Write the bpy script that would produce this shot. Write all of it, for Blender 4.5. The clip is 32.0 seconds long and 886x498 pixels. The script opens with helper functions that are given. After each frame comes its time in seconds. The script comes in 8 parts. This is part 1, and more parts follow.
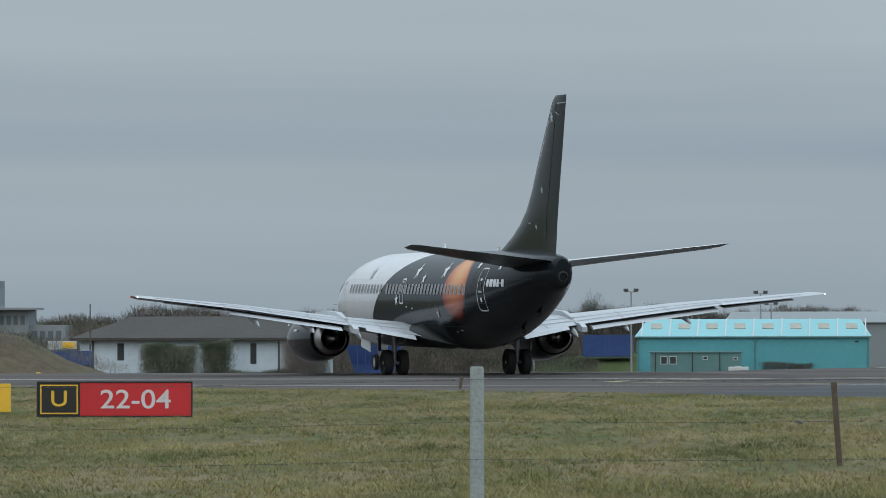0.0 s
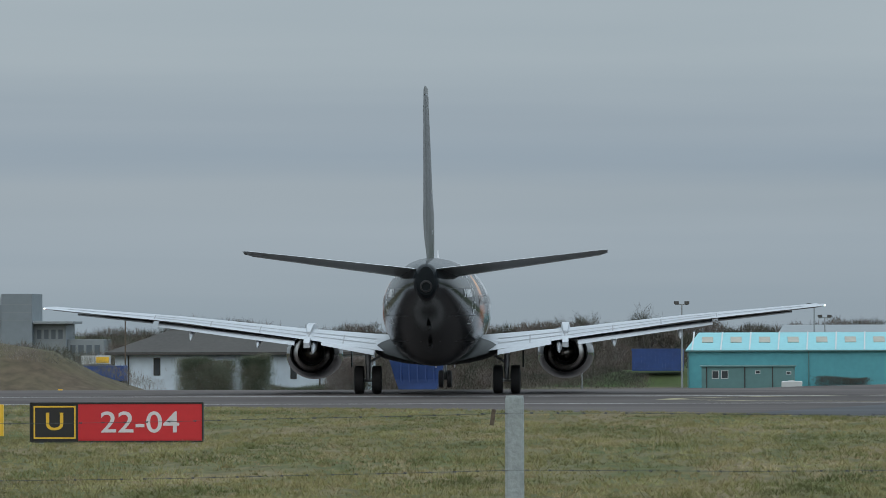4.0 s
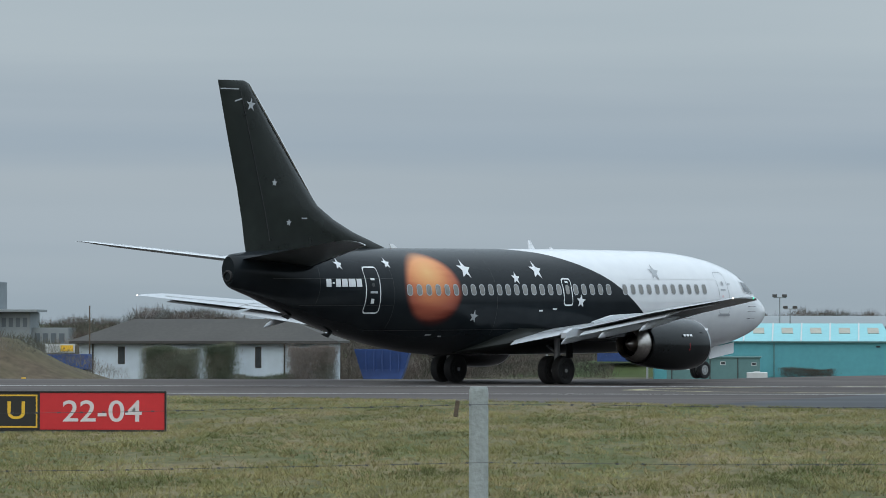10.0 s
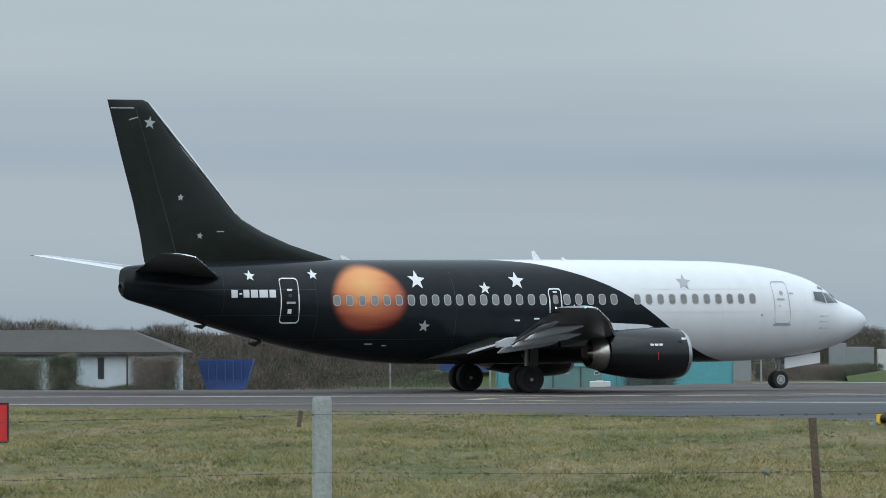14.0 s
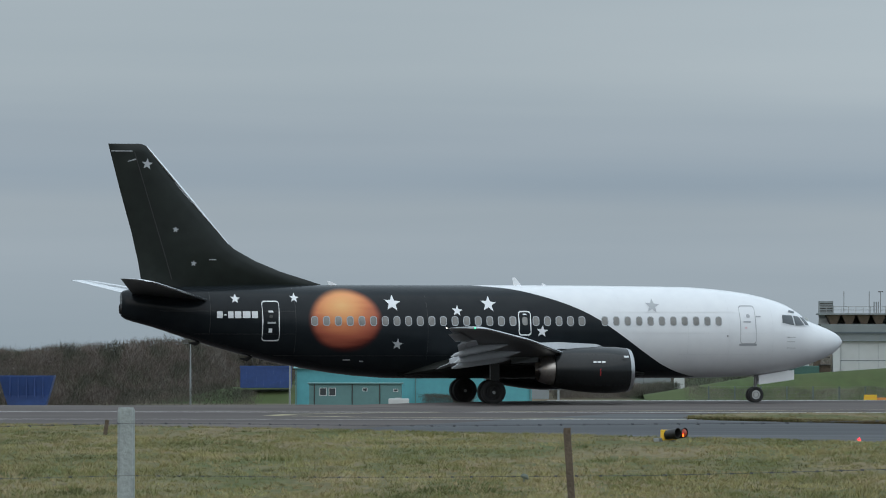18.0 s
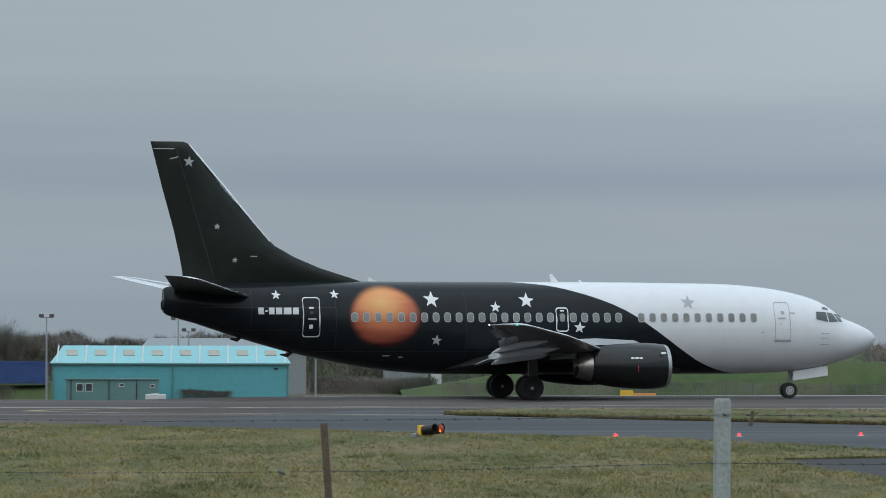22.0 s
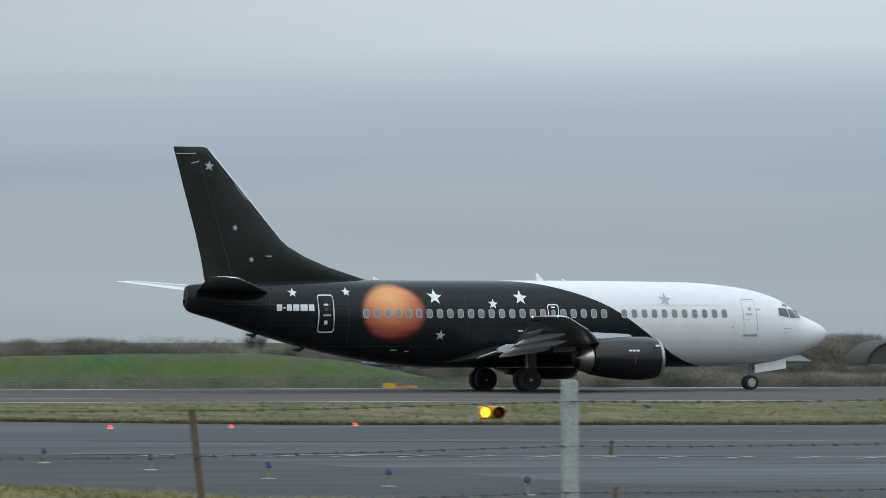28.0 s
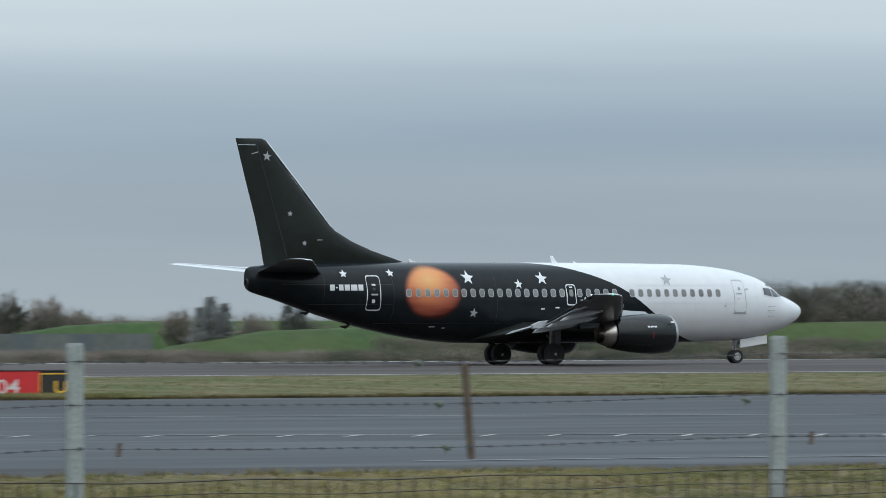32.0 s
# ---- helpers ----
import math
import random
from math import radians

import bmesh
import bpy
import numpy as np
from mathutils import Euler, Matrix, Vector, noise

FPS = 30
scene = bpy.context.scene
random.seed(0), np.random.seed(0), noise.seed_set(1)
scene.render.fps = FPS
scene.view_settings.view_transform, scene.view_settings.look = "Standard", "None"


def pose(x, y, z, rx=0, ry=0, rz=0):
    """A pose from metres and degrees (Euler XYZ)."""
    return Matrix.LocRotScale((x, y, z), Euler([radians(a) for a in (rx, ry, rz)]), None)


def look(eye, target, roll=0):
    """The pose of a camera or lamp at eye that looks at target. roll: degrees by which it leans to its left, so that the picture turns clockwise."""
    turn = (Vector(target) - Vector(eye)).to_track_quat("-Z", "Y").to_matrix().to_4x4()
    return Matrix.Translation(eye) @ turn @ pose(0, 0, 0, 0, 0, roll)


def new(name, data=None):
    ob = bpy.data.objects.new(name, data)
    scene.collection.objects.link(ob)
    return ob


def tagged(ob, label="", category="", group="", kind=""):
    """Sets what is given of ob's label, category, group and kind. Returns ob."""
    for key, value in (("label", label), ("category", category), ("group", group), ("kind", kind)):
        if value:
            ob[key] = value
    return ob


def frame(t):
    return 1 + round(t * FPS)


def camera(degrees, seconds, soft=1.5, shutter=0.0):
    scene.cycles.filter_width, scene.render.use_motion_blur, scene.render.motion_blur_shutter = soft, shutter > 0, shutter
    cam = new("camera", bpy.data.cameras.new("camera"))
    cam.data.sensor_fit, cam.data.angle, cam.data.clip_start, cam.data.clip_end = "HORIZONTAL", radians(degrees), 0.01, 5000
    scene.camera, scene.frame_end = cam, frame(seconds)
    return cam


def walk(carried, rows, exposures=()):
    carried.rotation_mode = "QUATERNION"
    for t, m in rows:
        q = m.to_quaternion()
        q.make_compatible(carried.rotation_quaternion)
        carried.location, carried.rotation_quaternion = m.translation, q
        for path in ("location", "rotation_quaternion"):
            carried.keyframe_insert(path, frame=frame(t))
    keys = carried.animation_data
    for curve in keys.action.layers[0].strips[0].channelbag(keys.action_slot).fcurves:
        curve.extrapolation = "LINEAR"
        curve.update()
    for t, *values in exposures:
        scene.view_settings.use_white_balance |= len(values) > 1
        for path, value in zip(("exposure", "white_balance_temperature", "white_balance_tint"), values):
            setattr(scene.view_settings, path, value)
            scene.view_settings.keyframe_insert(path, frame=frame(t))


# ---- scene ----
from mathutils.geometry import delaunay_2d_cdt

# The eye stands behind the airfield fence and turns to follow the airliner. view(): metres forward of the
# standing place along the first line of sight, then pan, tilt and roll in degrees.
EYE_HEIGHT = 2.2
LENS = math.degrees(2 * math.atan(784 / 10000))


def view(forward, pan, tilt, roll):
    eye = Vector((forward * math.sin(-0.06), forward * math.cos(-0.06), EYE_HEIGHT))
    a, b = radians(pan), radians(tilt)
    return look(eye, eye + Vector((math.sin(a) * math.cos(b), math.cos(a) * math.cos(b), math.sin(b))) * 100, roll)


cam = camera(LENS, 32.0, soft=0.82, shutter=0.42)
walk(cam, [
    (0.0, view(-9.80, -4.0726, 0.7407, -0.103)),
    (0.5, view(-9.80, -4.2414, 0.7872, 0.247)),
    (1.0, view(-9.80, -4.3417, 0.7897, 0.239)),
    (1.5, view(-9.80, -4.4031, 0.7955, 0.243)),
    (2.0, view(-7.60, -4.3786, 0.8500, 0.151)),
    (2.5, view(-4.30, -4.3841, 0.9402, 0.255)),
    (4.5, view(4.20, -4.5764, 0.8078, -0.287)),
    (5.0, view(4.20, -4.5491, 0.7406, -0.337)),
    (5.5, view(4.20, -4.5065, 0.7612, -0.351)),
    (6.0, view(4.20, -4.4742, 0.7749, -0.269)),
    (6.5, view(4.20, -4.4527, 0.7800, -0.212)),
    (7.0, view(4.20, -4.4229, 0.7564, -0.128)),
    (7.5, view(4.20, -4.3994, 0.7316, -0.080)),
    (8.0, view(4.20, -4.3875, 0.7972, -0.052)),
    (8.5, view(4.20, -4.3690, 0.8877, 0.005)),
    (9.0, view(4.20, -4.3510, 0.9372, 0.054)),
    (9.5, view(4.20, -4.3033, 0.8562, 0.093)),
    (10.0, view(4.20, -4.2040, 0.7758, 0.070)),
    (10.5, view(4.20, -4.0358, 0.6504, -0.010)),
    (11.0, view(4.20, -3.7849, 0.5604, -0.079)),
    (11.5, view(4.20, -3.5745, 0.5362, -0.121)),
    (12.0, view(4.20, -3.4080, 0.5386, -0.260)),
    (12.5, view(4.20, -3.2288, 0.6203, -0.293)),
    (13.0, view(4.20, -3.0438, 0.6900, -0.254)),
    (13.5, view(4.20, -2.8305, 0.7907, -0.204)),
    (15.5, view(4.20, -1.7131, 0.9597, -0.002)),
    (16.0, view(4.20, -1.2703, 0.9256, -0.032)),
    (16.5, view(3.20, -0.9056, 0.8249, -0.157)),
    (17.0, view(0.00, -0.8251, 0.7243, 0.145)),
    (17.5, view(0.00, -0.6818, 0.8641, 0.144)),
    (18.0, view(0.00, -0.5938, 1.0507, 0.076)),
    (18.5, view(0.00, -0.4212, 1.2041, 0.073)),
    (19.0, view(0.00, 0.0002, 1.2162, 0.183)),
    (19.5, view(0.00, 0.4339, 1.1231, 0.114)),
    (20.0, view(0.00, 0.7574, 1.0877, 0.147)),
    (20.5, view(0.00, 1.0490, 1.0559, 0.138)),
    (21.0, view(0.00, 1.2933, 1.0348, -0.056)),
    (21.5, view(0.00, 1.5608, 1.0057, -0.081)),
    (22.0, view(0.00, 1.8679, 1.0094, 0.093)),
    (22.5, view(0.00, 2.2159, 0.9726, 0.081)),
    (23.0, view(0.00, 2.8515, 0.9033, -0.083)),
    (23.5, view(0.00, 3.6738, 0.8059, -0.022)),
    (24.0, view(0.00, 4.9614, 0.6554, -0.112)),
    (24.5, view(0.00, 5.7433, 0.5733, -0.130)),
    (25.0, view(0.00, 6.3586, 0.6034, -0.090)),
    (25.5, view(0.00, 7.1071, 0.6761, -0.014)),
    (27.5, view(0.00, 10.7887, 0.9658, 0.011)),
    (28.0, view(0.00, 11.9265, 0.9596, -0.021)),
    (28.5, view(0.00, 13.1253, 0.9374, 0.022)),
    (29.0, view(0.00, 14.4599, 0.8735, -0.037)),
    (29.5, view(0.00, 15.8990, 0.8159, -0.007)),
    (30.0, view(0.00, 17.4630, 0.8238, 0.008)),
    (30.5, view(0.00, 19.0448, 0.8231, 0.032)),
    (31.0, view(0.00, 20.7829, 0.6913, 0.038)),
    (31.5, view(0.00, 22.5957, 0.6409, -0.000)),
    (32.0, view(0.00, 24.6037, 0.7299, -0.091)),
], exposures=[(0.0, 0.0), (5.0, -0.05), (8.0, 0.04), (9.0, 0.07), (11.0, 0.2), (13.0, 0.25), (16.0, 0.1), (19.0, -0.08), (21.0, -0.14), (23.0, 0.0), (25.0, 0.13), (28.0, 0.07), (30.0, 0.02), (32.0, 0.13)])

# ---- world and light: thick overcast over a winter airfield ----
world = bpy.data.worlds.new("overcast")
scene.world = world
world.use_nodes = True


# an overcast sky is about three times as bright overhead as at the horizon
ZENITH = 3.0


def build_world():
    nt = world.node_tree
    nt.nodes.clear()
    n = nt.nodes.new
    out, bg = n("ShaderNodeOutputWorld"), n("ShaderNodeBackground")
    sky = n("ShaderNodeTexSky")
    sky.sky_type, sky.sun_disc = "NISHITA", False
    sky.sun_elevation, sky.sun_rotation = radians(24), radians(200)
    sky.air_density, sky.dust_density = 1.0, 3.0
    dim = n("ShaderNodeMix"); dim.data_type = "RGBA"; dim.blend_type = "MULTIPLY"
    dim.inputs[0].default_value = 1.0
    dim.inputs[7].default_value = (0.1, 0.1, 0.1, 1)
    nt.links.new(sky.outputs[0], dim.inputs[6])
    co = n("ShaderNodeTexCoord")
    mp = n("ShaderNodeMapping")
    mp.inputs["Scale"].default_value = (2.2, 2.2, 38.0)
    mp.inputs["Location"].default_value = (0.4, 0.0, 0.35)
    nt.links.new(co.outputs["Generated"], mp.inputs[0])
    n1 = n("ShaderNodeTexNoise"); n1.inputs["Scale"].default_value = 1.0
    n1.inputs["Detail"].default_value = 5.0; n1.inputs["Roughness"].default_value = 0.47
    n1.inputs["Distortion"].default_value = 0.25
    nt.links.new(mp.outputs[0], n1.inputs[0])
    ramp = n("ShaderNodeValToRGB")
    ramp.color_ramp.elements[0].position, ramp.color_ramp.elements[0].color = 0.34, (0.308, 0.379, 0.441, 1)
    ramp.color_ramp.elements[1].position, ramp.color_ramp.elements[1].color = 0.67, (0.400, 0.464, 0.514, 1)
    nt.links.new(n1.outputs[0], ramp.inputs[0])
    mix = n("ShaderNodeMix"); mix.data_type = "RGBA"; mix.inputs[0].default_value = 0.93
    nt.links.new(dim.outputs[2], mix.inputs[6])
    nt.links.new(ramp.outputs[0], mix.inputs[7])
    sep = n("ShaderNodeSeparateXYZ")
    nt.links.new(co.outputs["Generated"], sep.inputs[0])
    up = n("ShaderNodeMapRange")
    up.inputs[1].default_value, up.inputs[2].default_value = 0.07, 1.0
    up.inputs[3].default_value, up.inputs[4].default_value = 1.0, ZENITH
    nt.links.new(sep.outputs[2], up.inputs[0])
    # the cloud thins towards the east, above the first few degrees
    east, above, thin = n("ShaderNodeMapRange"), n("ShaderNodeMapRange"), n("ShaderNodeMath")
    east.interpolation_type = above.interpolation_type = "SMOOTHSTEP"
    east.inputs[1].default_value, east.inputs[2].default_value = -0.03, 0.27
    above.inputs[1].default_value, above.inputs[2].default_value = 0.012, 0.055
    nt.links.new(sep.outputs[0], east.inputs[0])
    nt.links.new(sep.outputs[2], above.inputs[0])
    thin.operation = "MULTIPLY"
    nt.links.new(east.outputs[0], thin.inputs[0])
    nt.links.new(above.outputs[0], thin.inputs[1])
    gain = n("ShaderNodeMath"); gain.operation = "MULTIPLY_ADD"
    nt.links.new(thin.outputs[0], gain.inputs[0])
    gain.inputs[1].default_value, gain.inputs[2].default_value = 0.33, 1.0
    both = n("ShaderNodeMath"); both.operation = "MULTIPLY"
    nt.links.new(gain.outputs[0], both.inputs[0])
    nt.links.new(up.outputs[0], both.inputs[1])
    lift = n("ShaderNodeVectorMath"); lift.operation = "SCALE"
    nt.links.new(mix.outputs[2], lift.inputs[0])
    nt.links.new(both.outputs[0], lift.inputs["Scale"])
    # layers of thicker and thinner cloud, uneven along the horizon
    wave, warp, layers, shade = n("ShaderNodeTexNoise"), n("ShaderNodeMath"), n("ShaderNodeValToRGB"), n("ShaderNodeMix")
    lay = n("ShaderNodeMapping")
    lay.inputs["Scale"].default_value = (1.0, 1.0, 12.0)
    nt.links.new(co.outputs["Generated"], lay.inputs[0])
    wave.inputs["Scale"].default_value, wave.inputs["Detail"].default_value = 3.0, 3.0
    nt.links.new(lay.outputs[0], wave.inputs[0])
    warp.operation = "MULTIPLY_ADD"
    warp.inputs[1].default_value = 0.019
    nt.links.new(wave.outputs[0], warp.inputs[0])
    nt.links.new(sep.outputs[2], warp.inputs[2])
    span = n("ShaderNodeMapRange")
    span.inputs[1].default_value, span.inputs[2].default_value = 0.0095, 0.0795
    nt.links.new(warp.outputs[0], span.inputs[0])
    nt.links.new(span.outputs[0], layers.inputs[0])
    e = layers.color_ramp
    e.interpolation = "EASE"
    rows = ((0.0, 0.98, 0.98, 0.97), (0.22, 1.0, 1.0, 1.0), (0.33, 0.99, 0.985, 0.98), (0.46, 0.83, 0.87, 0.915), (0.56, 0.88, 0.905, 0.935), (0.74, 1.09, 1.08, 1.06), (0.88, 1.09, 1.08, 1.06), (1.0, 1.03, 1.03, 1.02))
    while len(e.elements) < len(rows):
        e.elements.new(0.5)
    for p, (at, *c) in zip(e.elements, rows):
        p.position, p.color = at, (*c, 1)
    shade.data_type, shade.blend_type = "RGBA", "MULTIPLY"
    shade.inputs[0].default_value = 1.0
    nt.links.new(lift.outputs[0], shade.inputs[6])
    nt.links.new(layers.outputs[0], shade.inputs[7])
    nt.links.new(shade.outputs[2], bg.inputs[0])
    bg.inputs[1].default_value = 1.0
    nt.links.new(bg.outputs[0], out.inputs[0])


build_world()
sun = new("sun", bpy.data.lights.new("sun", "SUN"))
sun.data.energy, sun.data.angle, sun.data.color = 0.9, radians(95), (1.0, 0.97, 0.93)
sun.matrix_basis = look((0, 0, 60), (12, 40, 0))


# ---- materials ----
def material(name, color, rough=0.6, metal=0.0, vary=0.15, fine=8.0, coarse=0.6, bump=0.0, coat=0.0, emit=0.0, spec=0.5):
    """A paint or surface: colour varied at two scales, with a little relief and uneven gloss."""
    m = bpy.data.materials.new(name)
    m.use_nodes = True
    nt = m.node_tree
    b = nt.nodes["Principled BSDF"]
    b.inputs["Roughness"].default_value, b.inputs["Metallic"].default_value = rough, metal
    b.inputs["Coat Weight"].default_value = coat
    b.inputs["Coat Roughness"].default_value = 0.08
    b.inputs["Specular IOR Level"].default_value = spec
    if emit:
        b.inputs["Base Color"].default_value = (*color, 1)
        b.inputs["Emission Color"].default_value = (*color, 1)
        b.inputs["Emission Strength"].default_value = emit
        return m
    n = nt.nodes.new
    co = n("ShaderNodeTexCoord")
    big, small = n("ShaderNodeTexNoise"), n("ShaderNodeTexNoise")
    big.inputs["Scale"].default_value, small.inputs["Scale"].default_value = coarse, fine
    big.inputs["Detail"].default_value = small.inputs["Detail"].default_value = 4
    nt.links.new(co.outputs["Object"], big.inputs[0])
    nt.links.new(co.outputs["Object"], small.inputs[0])
    add = n("ShaderNodeMath"); add.operation = "ADD"
    nt.links.new(big.outputs[0], add.inputs[0])
    nt.links.new(small.outputs[0], add.inputs[1])
    mr = n("ShaderNodeMapRange")
    mr.inputs[1].default_value, mr.inputs[2].default_value = 0.6, 1.4
    mr.inputs[3].default_value, mr.inputs[4].default_value = 1 - vary, 1 + vary
    nt.links.new(add.outputs[0], mr.inputs[0])
    mul = n("ShaderNodeVectorMath"); mul.operation = "SCALE"
    mul.inputs[0].default_value = color
    nt.links.new(mr.outputs[0], mul.inputs["Scale"])
    nt.links.new(mul.outputs[0], b.inputs["Base Color"])
    if bump:
        bp = n("ShaderNodeBump")
        bp.inputs["Strength"].default_value = bump
        bp.inputs["Distance"].default_value = 0.02
        nt.links.new(small.outputs[0], bp.inputs["Height"])
        nt.links.new(bp.outputs[0], b.inputs["Normal"])
    return m


def ground_material(name, dark, light, other, scale, rough, bump, stretch=(1, 1, 1), spec=0.3, blotch=0.08):
    """Ground cover: fine grain, patches of a second tone and wide blotches of a third."""
    m = bpy.data.materials.new(name)
    m.use_nodes = True
    nt = m.node_tree
    b = nt.nodes["Principled BSDF"]
    b.inputs["Roughness"].default_value = rough
    b.inputs["Specular IOR Level"].default_value = spec
    n = nt.nodes.new
    co, mp = n("ShaderNodeTexCoord"), n("ShaderNodeMapping")
    mp.inputs["Scale"].default_value = stretch
    nt.links.new(co.outputs["Object"], mp.inputs[0])
    a, c, w = n("ShaderNodeTexNoise"), n("ShaderNodeTexNoise"), n("ShaderNodeTexNoise")
    for node, s, d in ((a, scale, 6), (c, scale * 0.13, 4), (w, blotch, 3)):
        node.inputs["Scale"].default_value, node.inputs["Detail"].default_value = s, d
        nt.links.new(mp.outputs[0], node.inputs[0])
    r1, r2, r3 = n("ShaderNodeMapRange"), n("ShaderNodeMapRange"), n("ShaderNodeMapRange")
    for r, node, lo, hi in ((r1, a, 0.35, 0.65), (r2, c, 0.4, 0.62), (r3, w, 0.42, 0.62)):
        r.inputs[1].default_value, r.inputs[2].default_value = lo, hi
        nt.links.new(node.outputs[0], r.inputs[0])
    m1, m2 = n("ShaderNodeMix"), n("ShaderNodeMix")
    m1.data_type = m2.data_type = "RGBA"
    m1.inputs[6].default_value, m1.inputs[7].default_value = (*dark, 1), (*light, 1)
    nt.links.new(r1.outputs[0], m1.inputs[0])
    m2.inputs[7].default_value = (*other, 1)
    half = n("ShaderNodeMath"); half.operation = "MULTIPLY_ADD"
    half.inputs[1].default_value = 0.5
    part_way = n("ShaderNodeMath"); part_way.operation = "MULTIPLY"
    part_way.inputs[1].default_value = 0.4
    nt.links.new(r3.outputs[0], part_way.inputs[0])
    nt.links.new(r2.outputs[0], half.inputs[0])
    nt.links.new(part_way.outputs[0], half.inputs[2])
    nt.links.new(half.outputs[0], m2.inputs[0])
    nt.links.new(m1.outputs[2], m2.inputs[6])
    nt.links.new(m2.outputs[2], b.inputs["Base Color"])
    bp = n("ShaderNodeBump")
    bp.inputs["Strength"].default_value, bp.inputs["Distance"].default_value = bump, 0.05
    nt.links.new(a.outputs[0], bp.inputs["Height"])
    nt.links.new(bp.outputs[0], b.inputs["Normal"])
    return m


def grass_material():
    """Rough winter turf: fine clumps, straw patches, fresh green patches and a few dead brown spots."""
    m = bpy.data.materials.new("winter_grass")
    m.use_nodes = True
    nt = m.node_tree
    b = nt.nodes["Principled BSDF"]
    b.inputs["Roughness"].default_value = 0.95
    b.inputs["Specular IOR Level"].default_value = 0.12
    n, ln = nt.nodes.new, nt.links.new
    co, mp = n("ShaderNodeTexCoord"), n("ShaderNodeMapping")
    mp.inputs["Scale"].default_value = (1.0, 0.16, 1.0)
    ln(co.outputs["Object"], mp.inputs[0])

    def layer(scale, detail, lo, hi, shift):
        k, r, v = n("ShaderNodeTexNoise"), n("ShaderNodeMapRange"), n("ShaderNodeVectorMath")
        v.inputs[1].default_value = (shift, shift * 2, 0)
        k.inputs["Scale"].default_value, k.inputs["Detail"].default_value = scale, detail
        r.inputs[1].default_value, r.inputs[2].default_value = lo, hi
        ln(mp.outputs[0], v.inputs[0])
        ln(v.outputs[0], k.inputs[0])
        ln(k.outputs[0], r.inputs[0])
        return r.outputs[0]

    def blend(f, a, c):
        k = n("ShaderNodeMix")
        k.data_type = "RGBA"
        ln(f, k.inputs[0])
        for s, v in ((k.inputs[6], a), (k.inputs[7], c)):
            if isinstance(v, tuple):
                s.default_value = (*v, 1)
            else:
                ln(v, s)
        return k.outputs[2]
    fine = layer(7.0, 6, 0.36, 0.66, 0.0)
    green = blend(fine, (0.060, 0.066, 0.026), (0.102, 0.106, 0.044))
    straw = blend(fine, (0.118, 0.096, 0.053), (0.185, 0.152, 0.088))
    # the turf is driest along the fence, towards the east
    sep, near, east, both = n("ShaderNodeSeparateXYZ"), n("ShaderNodeMapRange"), n("ShaderNodeMapRange"), n("ShaderNodeMath")
    ln(co.outputs["Object"], sep.inputs[0])
    near.inputs[1].default_value, near.inputs[2].default_value = 98.0, 76.0
    east.inputs[1].default_value, east.inputs[2].default_value, east.inputs[4].default_value = 8.0, 30.0, 0.8
    ln(sep.outputs[1], near.inputs[0])
    ln(sep.outputs[0], east.inputs[0])
    both.operation = "MULTIPLY"
    ln(near.outputs[0], both.inputs[0])
    ln(east.outputs[0], both.inputs[1])
    mixed = blend(layer(0.55, 7, 0.42, 0.60, 7.0), green, straw)
    mixed = blend(both.outputs[0], mixed, blend(fine, (0.085, 0.066, 0.032), (0.150, 0.118, 0.062)))
    fresh = blend(fine, (0.052, 0.070, 0.024), (0.092, 0.112, 0.042))
    dry, keep = n("ShaderNodeMapRange"), n("ShaderNodeMath")
    dry.inputs[1].default_value, dry.inputs[2].default_value = 66.0, 105.0
    ln(sep.outputs[1], dry.inputs[0])
    keep.operation = "MULTIPLY"
    ln(layer(0.16, 5, 0.48, 0.70, 19.0), keep.inputs[0])
    ln(dry.outputs[0], keep.inputs[1])
    mixed = blend(keep.outputs[0], mixed, fresh)
    mixed = blend(layer(1.7, 5, 0.64, 0.74, 31.0), mixed, (0.075, 0.058, 0.032))
    ln(mixed, b.inputs["Base Color"])
    bp = n("ShaderNodeBump")
    bp.inputs["Strength"].default_value, bp.inputs["Distance"].default_value = 0.4, 0.05
    ln(fine, bp.inputs["Height"])
    ln(bp.outputs[0], b.inputs["Normal"])
    return m


